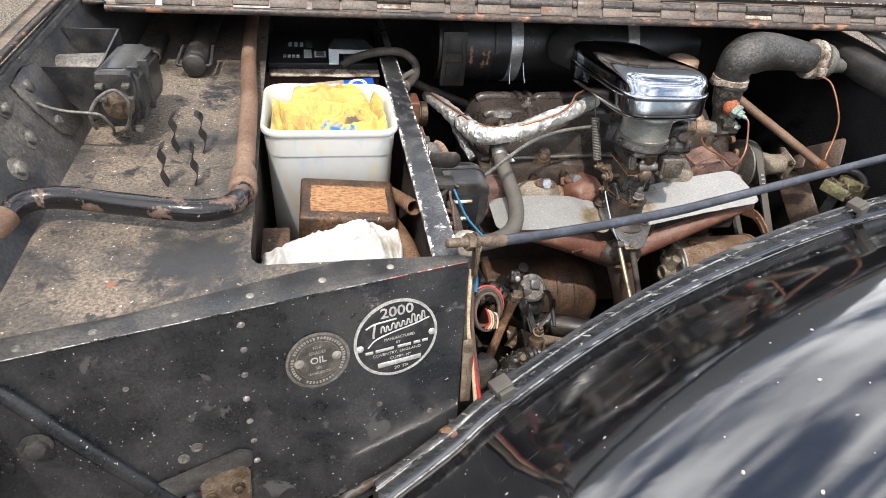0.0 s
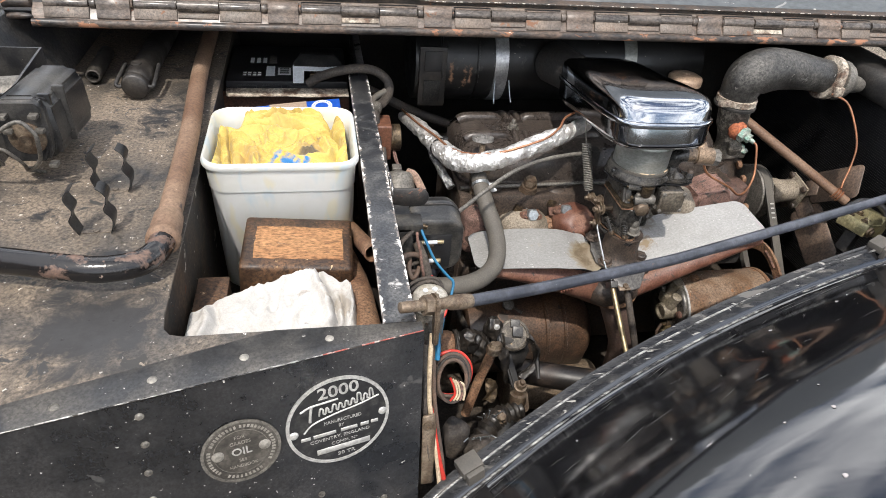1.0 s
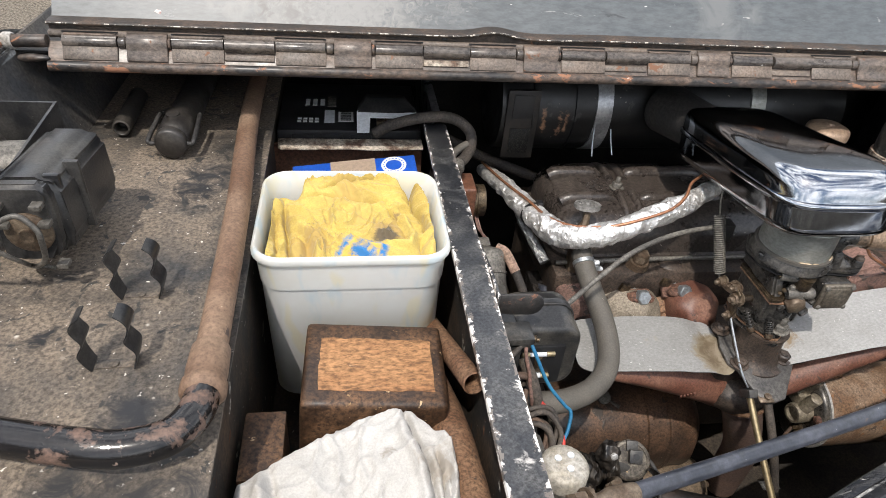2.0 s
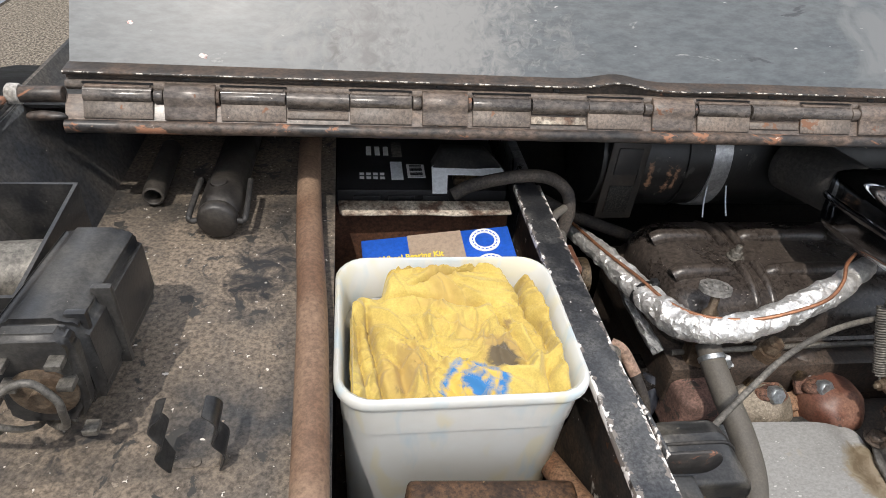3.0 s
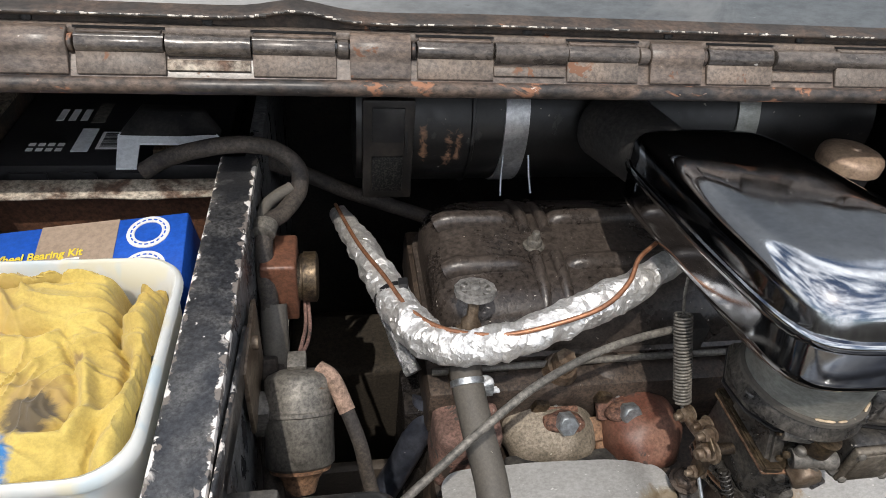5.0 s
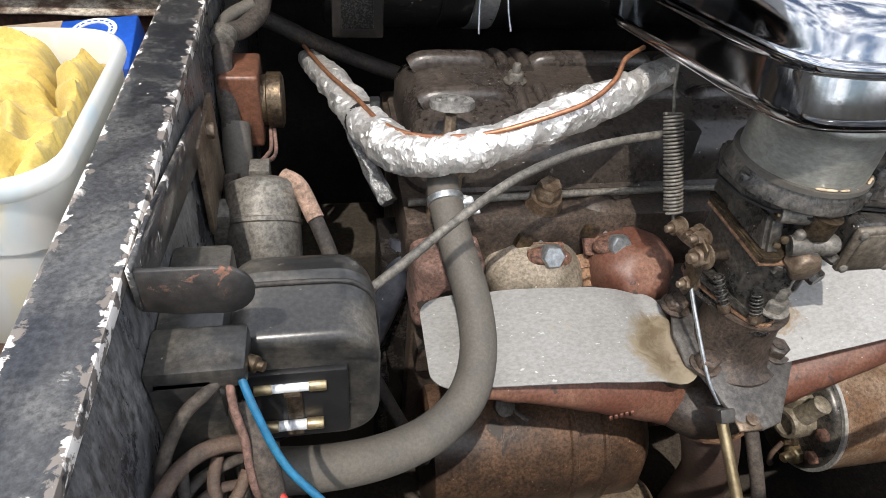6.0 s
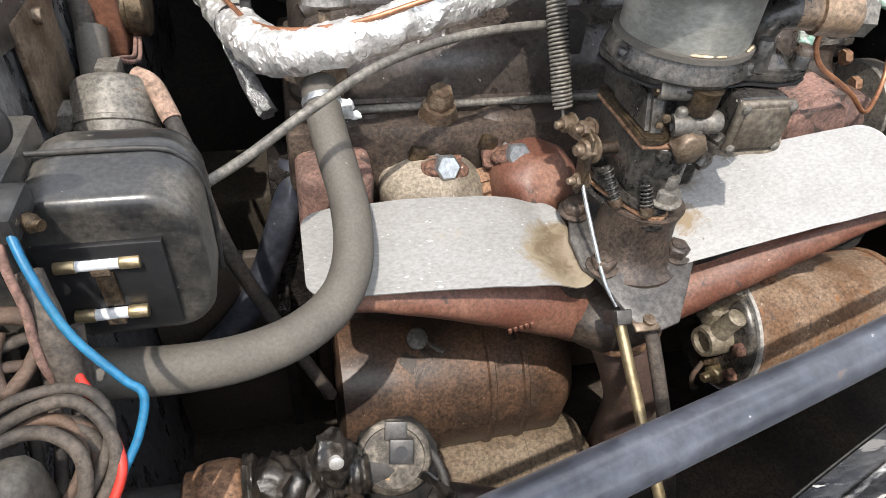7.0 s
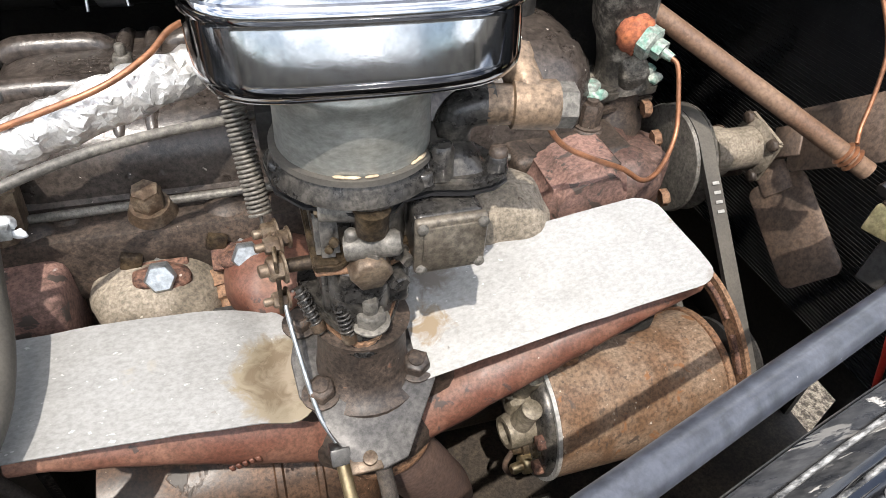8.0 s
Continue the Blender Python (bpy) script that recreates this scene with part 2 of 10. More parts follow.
M_iron = surf("brown_black_cast_iron", (0.034, 0.026, 0.021), (0.085, 0.06, 0.044), 24, (0.4, 0.66), 0.45, 0.72, fine=300, fine_amt=0.45,
              patches=[((0.14, 0.075, 0.048), 0.68, 60, 0.85, 0.0)], specks=((0.4, 0.36, 0.32), 0.765, 240), bump=0.45)
# pale specks stand in for small glints on the oily cover
M_rocker = surf("oily_rocker_cover", (0.040, 0.033, 0.029), (0.080, 0.065, 0.055), 9, (0.40, 0.66), 0.24, 0.38, fine=200, fine_amt=0.4,
                specks=((0.44, 0.40, 0.35), 0.735, 230), bump=0.5)
M_rust = surf("rusty_orange_steel", (0.15, 0.075, 0.04), (0.26, 0.155, 0.09), 20, (0.38, 0.66), 0.7, 0.85, fine=280, fine_amt=0.4,
              patches=[((0.06, 0.042, 0.032), 0.64, 42, 0.7, 0.0)], specks=((0.5, 0.44, 0.36), 0.79, 260), bump=0.35)
M_dynamo = surf("mottled_rusty_can", (0.155, 0.092, 0.055), (0.27, 0.195, 0.138), 22, (0.40, 0.62), 0.42, 0.6, fine=260, fine_amt=0.35,
                patches=[((0.24, 0.115, 0.052), 0.61, 38, 0.7, 0.0), ((0.085, 0.062, 0.048), 0.625, 55, 0.6, 0.0), ((0.38, 0.31, 0.24), 0.68, 60, 0.7, 0.0)], specks=((0.62, 0.56, 0.48), 0.72, 200), bump=0.5)
M_redrust = surf("red_rust_manifold", (0.125, 0.052, 0.035), (0.20, 0.10, 0.066), 22, (0.4, 0.65), 0.42, 0.7, fine=300, fine_amt=0.25,
                 patches=[((0.06, 0.040, 0.034), 0.61, 40, 0.6, 0.0), ((0.36, 0.28, 0.235), 0.72, 50, 0.85, 0.0)], specks=((0.4, 0.33, 0.27), 0.76, 230), bump=0.35)
M_rustdark = surf("dark_red_rust", (0.085, 0.042, 0.030), (0.17, 0.088, 0.058), 60, (0.42, 0.6), 0.85, fine=240, fine_amt=0.5, specks=((0.4, 0.33, 0.28), 0.73, 200), bump=0.7)
M_tanport = surf("tan_scaled_casting", (0.165, 0.138, 0.103), (0.27, 0.23, 0.18), 24, (0.4, 0.62), 0.85, fine=320, fine_amt=0.3,
                 patches=[((0.10, 0.07, 0.05), 0.66, 60, 0.9, 0.0)], specks=((0.5, 0.45, 0.37), 0.73, 230), bump=0.5)
M_pink = surf("pinkish_rust_scale", (0.235, 0.135, 0.108), (0.13, 0.078, 0.063), 26, (0.42, 0.6), 0.85, fine=300, fine_amt=0.3, patches=[((0.060, 0.045, 0.038), 0.585, 46, 0.7, 0.0), ((0.42, 0.34, 0.30), 0.70, 60, 0.9, 0.0)], bump=0.7)
M_alu = surf("weathered_aluminium_plate", (0.306, 0.303, 0.294), (0.250, 0.246, 0.235), 9, (0.36, 0.66), 0.55, 0.68, metal=0.3, fine=330, fine_amt=0.12,
             patches=[((0.19, 0.17, 0.14), 0.675, 42, 0.7, 0.1), ((0.10, 0.09, 0.08), 0.725, 110, 0.8, 0.0)], specks=((0.50, 0.49, 0.47), 0.70, 230), bump=0.22, stretch=(0.7, 1.2, 1))
M_carb = surf("grimy_carburettor_casting", (0.040, 0.038, 0.036), (0.115, 0.102, 0.084), 26, (0.42, 0.68), 0.26, 0.5, metal=0.3, fine=260, fine_amt=0.45,
              patches=[((0.115, 0.075, 0.042), 0.685, 60, 0.65, 0.1), ((0.13, 0.125, 0.115), 0.70, 90, 0.4, 0.4)], specks=((0.36, 0.33, 0.29), 0.745, 240), bump=0.4)
M_drum = surf("tarnished_steel_drum", (0.34, 0.345, 0.32), (0.22, 0.215, 0.185), 14, (0.38, 0.7), 0.30, 0.42, metal=0.55, fine=240, fine_amt=0.15, patches=[((0.16, 0.125, 0.085), 0.70, 40, 0.6, 0.3)], bump=0.10, stretch=(0.7, 0.7, 1.4))
M_chrome = surf("scratched_chrome", (0.40, 0.415, 0.44), (0.33, 0.34, 0.36), 26, rough=0.06, alt_rough=0.13, metal=1.0, fine=200, fine_amt=0.06,
                patches=[((0.26, 0.21, 0.16), 0.73, 50, 0.5, 0.6)], specks=((0.22, 0.20, 0.17), 0.79, 180), bump=0.05)
M_steel = surf("zinc_bright_bolt", (0.5, 0.53, 0.55), (0.36, 0.38, 0.39), 120, rough=0.4, metal=0.85, fine_amt=0.2, bump=0.15)
M_brass = surf("tarnished_brass", (0.13, 0.095, 0.058), (0.055, 0.042, 0.032), 50, (0.42, 0.62), 0.38, 0.6, metal=0.7, fine_amt=0.4, bump=0.25)
M_brassy = surf("dull_brass_tube", (0.46, 0.37, 0.22), (0.33, 0.26, 0.155), 40, rough=0.36, metal=0.8, fine_amt=0.12, bump=0.1)
M_copper = surf("copper_wire", (0.36, 0.165, 0.085), (0.25, 0.12, 0.07), 60, rough=0.4, metal=0.5, fine_amt=0.2, bump=0.05)
M_verd = surf("verdigris_nut", (0.32, 0.35, 0.31), (0.16, 0.30, 0.24), 80, (0.45, 0.6), 0.6, metal=0.3, fine_amt=0.3, bump=0.3)
M_rubber = surf("dusty_rubber_hose", (0.070, 0.064, 0.056), (0.115, 0.103, 0.086), 14, (0.40, 0.68), 0.6, 0.8, fine=420, fine_amt=0.12,
               specks=((0.24, 0.22, 0.18), 0.77, 170), bump=0.1)
M_radhose = surf("cracked_rubber_elbow", (0.030, 0.029, 0.027), (0.085, 0.080, 0.072), 22, (0.42, 0.66), 0.38, 0.7, fine=200, fine_amt=0.5,
                 patches=[((0.12, 0.115, 0.105), 0.62, 50, 0.8, 0.0), ((0.40, 0.39, 0.365), 0.69, 60, 0.9, 0.0)], bump=0.9, depth=0.0015)
M_bakelite = surf("black_bakelite", (0.026, 0.026, 0.026), (0.125, 0.112, 0.092), 13, (0.40, 0.66), 0.28, 0.6, fine=300, fine_amt=0.28, patches=[((0.19, 0.165, 0.13), 0.675, 36, 0.8, 0.0)], specks=((0.26, 0.23, 0.19), 0.74, 200), bump=0.18)
M_motor = surf("grey_black_motor_paint", (0.017, 0.0175, 0.019), (0.064, 0.060, 0.054), 17, (0.42, 0.64), 0.28, 0.52, fine=320, fine_amt=0.25,
               specks=((0.24, 0.22, 0.19), 0.75, 220), bump=0.18)
M_greydust = surf("dust_grey_metal", (0.095, 0.088, 0.077), (0.195, 0.180, 0.155), 20, (0.4, 0.65), 0.5, metal=0.2, fine=260, fine_amt=0.35, patches=[((0.13, 0.08, 0.05), 0.69, 50, 0.8, 0.0)], specks=((0.3, 0.28, 0.24), 0.77, 200), bump=0.25)
M_wire_dark = surf("old_brown_black_wire", (0.032, 0.027, 0.024), (0.082, 0.066, 0.052), 22, (0.4, 0.64), rough=0.75, fine=300, fine_amt=0.35, patches=[((0.19, 0.155, 0.12), 0.69, 40, 0.85, 0.0)], bump=0.3)
M_wire_brown = surf("brown_cloth_wire", (0.050, 0.037, 0.030), (0.125, 0.080, 0.056), 26, rough=0.75, fine=600, fine_amt=0.2, bump=0.15)
M_blue_wire = surf("blue_wire", (0.010, 0.115, 0.235), (0.018, 0.145, 0.26), 40, rough=0.45, fine_amt=0.15, bump=0.03)
M_red_wire = surf("red_wire", (0.50, 0.035, 0.022), (0.40, 0.03, 0.02), 40, rough=0.42, fine_amt=0.12, bump=0.03)
M_cream_wire = surf("cream_wire", (0.52, 0.42, 0.29), (0.4, 0.3, 0.2), 40, rough=0.6, fine_amt=0.2, bump=0.05)
M_rodend = surf("worn_brown_steel", (0.095, 0.064, 0.042), (0.20, 0.155, 0.11), 50, (0.42, 0.6), 0.45, metal=0.4, fine=300, fine_amt=0.25, bump=0.35)
M_foil = surf("crinkled_foil", (0.82, 0.81, 0.79), (0.68, 0.655, 0.62), 40, rough=0.34, metal=0.68, fine=190, fine_amt=0.15, patches=[((0.40, 0.34, 0.28), 0.685, 60, 0.5, 0.3)], bump=0.5, depth=0.002)
M_battery = surf("black_battery_case", (0.012, 0.012, 0.013), (0.02, 0.02, 0.021), 20, rough=0.4, fine_amt=0.15, bump=0.05)
M_white = surf("white_print", (0.66, 0.66, 0.65), rough=0.6, fine_amt=0.08, bump=0.0)
M_card = surf("white_plastic_cover", (0.60, 0.62, 0.64), rough=0.5, fine_amt=0.1, bump=0.03)
M_blue = surf("blue_card", (0.012, 0.085, 0.46), (0.018, 0.10, 0.50), 14, rough=0.5, fine_amt=0.12, bump=0.05)
M_tan = surf("tan_card", (0.30, 0.225, 0.165), (0.34, 0.26, 0.19), 14, rough=0.6, fine_amt=0.12, bump=0.05)
M_yellowprint = surf("yellow_print", (0.72, 0.55, 0.05), rough=0.6, fine_amt=0.05, bump=0.0)
M_wood = surf("worn_brown_block", (0.042, 0.023, 0.013), (0.125, 0.066, 0.033), 20, (0.42, 0.64), 0.45, 0.75, fine=220, fine_amt=0.5,
              patches=[((0.30, 0.19, 0.095), 0.66, 60, 0.8, 0.0)], specks=((0.46, 0.34, 0.20), 0.715, 130), bump=0.6)
M_woodpatch = surf("tan_worn_patch", (0.335, 0.175, 0.078), (0.25, 0.118, 0.050), 16, (0.4, 0.65), 0.8, fine=200, fine_amt=0.4,
                   patches=[((0.11, 0.055, 0.03), 0.655, 60, 0.85, 0.0), ((0.45, 0.29, 0.16), 0.68, 60, 0.85, 0.0)], bump=0.6, stretch=(0.6, 1.4, 1.2))
M_letter = surf("worn_alloy_lettering", (0.55, 0.54, 0.51), (0.45, 0.44, 0.42), 60, rough=0.45, metal=0.5, fine_amt=0.2, bump=0.05)
M_platebg = surf("black_plate_ground", (0.012, 0.012, 0.013), (0.05, 0.048, 0.045), 60, (0.5, 0.7), 0.5, fine_amt=0.3, bump=0.15)
M_platedark = surf("brown_plate_ground", (0.045, 0.04, 0.034), (0.10, 0.09, 0.075), 60, (0.45, 0.7), 0.55, fine_amt=0.35, bump=0.2)
M_gravel = surf("gravel", (0.36, 0.31, 0.24), (0.07, 0.055, 0.04), 75, (0.42, 0.58), 0.9, fine=260, fine_amt=0.5, bump=0.9, depth=0.01)


def add_marks(mat, marks):
    """Stains and other marks of their own shape: (centre, radius, colour, ragged edge, grain of the edge)."""
    nt = mat.node_tree
    b = nt.nodes["Principled BSDF"]
    tc = nt.nodes.new("ShaderNodeTexCoord")
    for centre, radius, colour, edge, nsc in marks:
        col = b.inputs["Base Color"].links[0].from_socket
        d = nt.nodes.new("ShaderNodeVectorMath")
        d.operation = "DISTANCE"
        sc = nt.nodes.new("ShaderNodeVectorMath")
        sc.operation = "MULTIPLY"
        sc.inputs[1].default_value = (1, 1, 0.15)
        nt.links.new(tc.outputs["Object"], sc.inputs[0])
        nt.links.new(sc.outputs[0], d.inputs[0])
        d.inputs[1].default_value = (centre[0], centre[1], centre[2] * 0.15)
        n = noise_tex(nt, tc.outputs["Object"], nsc, 5, 0.65, 1.0)
        ad = nt.nodes.new("ShaderNodeMath")
        ad.operation = "MULTIPLY_ADD"
        nt.links.new(n, ad.inputs[0])
        ad.inputs[1].default_value = edge
        nt.links.new(d.outputs["Value"], ad.inputs[2])
        f = step(nt, ad.outputs[0], radius + edge * 0.5, radius + edge * 0.5 - max(0.003, edge * 0.22))
        nt.links.new(mixin(nt, f, col, colour), b.inputs["Base Color"])
    return mat


def cloth_mat(name, base, alt, marks):
    """Woven cloth with soft dirt and marks."""
    return add_marks(surf(name, base, alt, 22, (0.42, 0.72), 0.9, fine=500, fine_amt=0.08, bump=0.12, sheen=0.15), marks)


add_marks(M_alu, [((0.545, 0.955, 0.80), 0.040, (0.235, 0.195, 0.135), 0.04, 45), ((0.545, 0.960, 0.80), 0.031, (0.15, 0.112, 0.07), 0.06, 60), ((0.550, 0.955, 0.80), 0.022, (0.24, 0.195, 0.14), 0.06, 70), ((0.562, 0.955, 0.80), 0.012, (0.10, 0.075, 0.05), 0.04, 90), ((0.655, 0.965, 0.80), 0.018, (0.20, 0.15, 0.095), 0.06, 70),
                  ((0.664, 1.005, 0.82), 0.022, (0.16, 0.14, 0.12), 0.05, 80), ((0.880, 0.938, 0.85), 0.006, (0.2, 0.18, 0.16), 0.04, 120), ((0.775, 0.945, 0.82), 0.002, (0.25, 0.23, 0.2), 0.03, 150), ((0.45, 0.98, 0.81), 0.006, (0.32, 0.29, 0.24), 0.08, 60)])
add_marks(M_chip, [((0.150, 0.66, 1.02), 0.006, (0.60, 0.57, 0.53), 0.050, 80), ((0.140, 0.705, 1.02), 0.004, (0.62, 0.59, 0.55), 0.040, 90), ((0.163, 0.735, 1.02), 0.006, (0.60, 0.57, 0.53), 0.036, 90), ((0.158, 0.80, 1.02), 0.003, (0.58, 0.55, 0.51), 0.034, 100), ((0.134, 0.92, 1.02), 0.003, (0.58, 0.55, 0.51), 0.034, 100), ((0.164, 1.02, 1.02), 0.003, (0.58, 0.55, 0.51), 0.030, 110)])
# the pale marks paint in the hazy glare at the middle of the panel
add_marks(M_bonnet, [((-0.02, 1.265, 1.21), 0.13, (0.135, 0.137, 0.135), 0.34, 26), ((0.02, 1.265, 1.21), 0.10, (0.175, 0.175, 0.170), 0.40, 90), ((-0.05, 1.255, 1.20), 0.03, (0.105, 0.103, 0.10), 0.20, 60),
                     ((0.16, 1.26, 1.2), 0.02, (0.15, 0.15, 0.147), 0.18, 70), ((-0.09, 1.252, 1.19), 0.012, (0.07, 0.068, 0.066), 0.10, 70), ((0.55, 1.27, 1.2), 0.06, (0.14, 0.145, 0.145), 0.25, 14)])
FLECK = (0.62, 0.58, 0.50)
add_marks(M_tray, [((-0.175, 1.065, 1.013), 0.040, (0.014, 0.014, 0.015), 0.16, 45), ((-0.160, 0.724, 1.013), 0.028, (0.016, 0.016, 0.018), 0.09, 40), ((-0.256, 0.815, 1.013), 0.020, (0.016, 0.016, 0.017), 0.14, 45),
                   ((-0.30, 0.60, 1.013), 0.03, (0.026, 0.025, 0.025), 0.16, 30), ((-0.15, 0.61, 1.013), 0.085, (0.030, 0.029, 0.029), 0.26, 22), ((-0.19, 0.66, 1.013), 0.03, (0.026, 0.026, 0.027), 0.20, 30), ((-0.27, 0.90, 1.013), 0.03, (0.024, 0.023, 0.023), 0.18, 34), ((-0.16, 1.10, 1.013), 0.05, (0.020, 0.020, 0.021), 0.22, 40)]
          + [((x, y, 1.013), r, FLECK, 0.004, 160) for x, y, r in ((-0.173, 0.830, 0.0024), (-0.195, 0.785, 0.0026), (-0.152, 0.753, 0.0020), (-0.282, 0.820, 0.0026), (-0.148, 0.742, 0.0016), (-0.159, 1.074, 0.0018), (-0.24, 0.58, 0.0024), (-0.115, 0.655, 0.0022), (-0.21, 0.66, 0.0015))]
          + [((-0.235, 0.575, 1.013), 0.006, (0.26, 0.10, 0.05), 0.02, 120)])
M_yellow = cloth_mat("grubby_yellow_cloth", (0.51, 0.385, 0.098), (0.36, 0.25, 0.062),
                     [((0.060, 0.975, 1.03), 0.026, (0.36, 0.245, 0.080), 0.06, 50), ((-0.03, 0.955, 1.03), 0.034, (0.40, 0.275, 0.082), 0.10, 40), ((0.01, 1.045, 1.03), 0.03, (0.44, 0.31, 0.09), 0.12, 40), ((0.03, 1.00, 1.03), 0.020, (0.44, 0.31, 0.09), 0.12, 60),
                      ((0.060, 0.965, 1.03), 0.0165, (0.105, 0.080, 0.046), 0.020, 60), ((0.046, 0.962, 1.03), 0.006, (0.105, 0.080, 0.046), 0.020, 70), ((-0.034, 0.938, 1.03), 0.007, (0.12, 0.085, 0.045), 0.02, 60), ((-0.043, 0.930, 1.03), 0.005, (0.13, 0.09, 0.045), 0.02, 70), ((0.002, 0.967, 1.03), 0.004, (0.20, 0.14, 0.06), 0.02, 90),
                      ((0.070, 1.012, 1.03), 0.006, (0.25, 0.17, 0.065), 0.03, 80), ((-0.02, 1.0, 1.03), 0.010, (0.38, 0.25, 0.07), 0.10, 60),
                      ((0.028, 0.933, 1.03), 0.0310, (0.030, 0.165, 0.40), 0.026, 42), ((0.027, 0.933, 1.03), 0.0255, (0.56, 0.39, 0.08), 0.026, 44), ((0.031, 0.936, 1.03), 0.0175, (0.030, 0.165, 0.40), 0.036, 60), ((0.020, 0.931, 1.03), 0.0070, (0.56, 0.39, 0.08), 0.018, 80), ((0.038, 0.941, 1.03), 0.0040, (0.56, 0.39, 0.08), 0.014, 90), ((0.030, 0.928, 1.03), 0.0030, (0.56, 0.39, 0.08), 0.016, 90)])
for sc, dist, amt in ((34, 0.004, 0.55), (110, 0.0012, 0.5)):
    ynt = M_yellow.node_tree
    yb = ynt.nodes["Principled BSDF"]
    ytc = ynt.nodes.new("ShaderNodeTexCoord")
    yn = ynt.nodes.new("ShaderNodeTexNoise")
    yn.noise_type = "RIDGED_MULTIFRACTAL"
    yn.inputs["Scale"].default_value, yn.inputs["Detail"].default_value, yn.inputs["Distortion"].default_value = sc, 3.0, 0.8
    ynt.links.new(ytc.outputs["Object"], yn.inputs["Vector"])
    ybp = ynt.nodes.new("ShaderNodeBump")
    ybp.inputs["Strength"].default_value, ybp.inputs["Distance"].default_value = amt, dist
    ynt.links.new(yb.inputs["Normal"].links[0].from_socket, ybp.inputs["Normal"])
    ynt.links.new(yn.outputs["Fac"], ybp.inputs["Height"])
    ynt.links.new(ybp.outputs["Normal"], yb.inputs["Normal"])
M_rag = cloth_mat("white_cotton_rag", (0.47, 0.455, 0.43), (0.39, 0.37, 0.34), [((0.045, 0.71, 0.95), 0.008, (0.27, 0.24, 0.205), 0.03, 90), ((-0.01, 0.63, 0.95), 0.012, (0.34, 0.315, 0.28), 0.05, 60), ((0.06, 0.69, 0.95), 0.0015, (0.16, 0.14, 0.12), 0.006, 120), ((0.012, 0.665, 0.95), 0.001, (0.16, 0.14, 0.12), 0.006, 120), ((0.09, 0.70, 0.95), 0.02, (0.32, 0.29, 0.25), 0.05, 50), ((0.05, 0.66, 0.95), 0.003, (0.12, 0.11, 0.1), 0.01, 120)])

M_tub = bpy.data.materials.new("milky_plastic")
M_tub.use_nodes = True
_nt = M_tub.node_tree
_b = _nt.nodes["Principled BSDF"]
_b.inputs["Base Color"].default_value = (0.80, 0.81, 0.79, 1)
_b.inputs["Roughness"].default_value = 0.32
_tr = _nt.nodes.new("ShaderNodeBsdfTranslucent")
_tr.inputs["Color"].default_value = (0.78, 0.80, 0.79, 1)
_mx = _nt.nodes.new("ShaderNodeMixShader")
_mx.inputs["Fac"].default_value = 0.34
_nt.links.new(_b.outputs[0], _mx.inputs[1])
_nt.links.new(_tr.outputs[0], _mx.inputs[2])
_nt.links.new(_mx.outputs[0], _nt.nodes["Material Output"].inputs["Surface"])
_tc = _nt.nodes.new("ShaderNodeTexCoord")
_n = noise_tex(_nt, _tc.outputs["Object"], 18, 5)
_tm = _nt.nodes.new("ShaderNodeMapping")
_tm.inputs["Scale"].default_value = (1.0, 1.0, 0.35)
_nt.links.new(_tc.outputs["Object"], _tm.inputs["Vector"])
_n2 = noise_tex(_nt, _tm.outputs["Vector"], 34, 3, 0.5, 0.4)
_n3 = noise_tex(_nt, _tm.outputs["Vector"], 27, 2, 0.5, 0.6)
# cream and pale blue blotches paint in the contents showing through the wall
_base = mixin(_nt, step(_nt, _n, 0.4, 0.7), (0.80, 0.81, 0.79), (0.74, 0.73, 0.68))
_base = mixin(_nt, step(_nt, _n3, 0.54, 0.64), _base, (0.80, 0.76, 0.60))
_nt.links.new(mixin(_nt, step(_nt, _n2, 0.54, 0.66), _base, (0.62, 0.72, 0.77)), _b.inputs["Base Color"])


# ---- mesh tools ----
def thing(name, label, category, at=(0, 0, 0), group="", kind=""):
    ob = new(name)
    ob.location = at
    ob.empty_display_size = 0.05
    return tagged(ob, label, category, group, kind)


def origin(ob):
    p = Vector((0, 0, 0))
    while ob:
        p += ob.location
        ob = ob.parent
    return p


def part(name, bm, material, parent=None, label="", sharp=50):
    """Links a bmesh, given in world places, as one mesh object under its thing or part."""
    bmesh.ops.recalc_face_normals(bm, faces=bm.faces[:])
    me = bpy.data.meshes.new(name)
    bm.to_mesh(me)
    bm.free()
    me.materials.append(material)
    me.shade_smooth()
    me.set_sharp_from_angle(angle=radians(sharp))
    ob = new(name, me)
    if parent:
        ob.parent = parent
        top = parent
        while top.parent:
            top = top.parent
        if parent is top and parent.type == "EMPTY":
            ob.matrix_parent_inverse = Matrix.Translation(-parent.location)
    return tagged(ob, label)


def B():
    return bmesh.new()


def box(bm, lo, hi, bev=0.0015, seg=2, m=None):
    size = [max(hi[i] - lo[i], 1e-4) for i in range(3)]
    mat = Matrix.Translation([(lo[i] + hi[i]) / 2 for i in range(3)]) @ Matrix.Diagonal((*size, 1))
    vs = bmesh.ops.create_cube(bm, size=1, matrix=mat)["verts"]
    if bev:
        es = list({e for v in vs for e in v.link_edges})
        vs = list({v for f in bmesh.ops.bevel(bm, geom=es, offset=min(bev, min(size) * 0.45), segments=seg, affect="EDGES", profile=0.6)["faces"] for v in f.verts} | {v for v in vs if v.is_valid})
    if m is not None:
        bmesh.ops.transform(bm, matrix=m, verts=vs)
    return bm


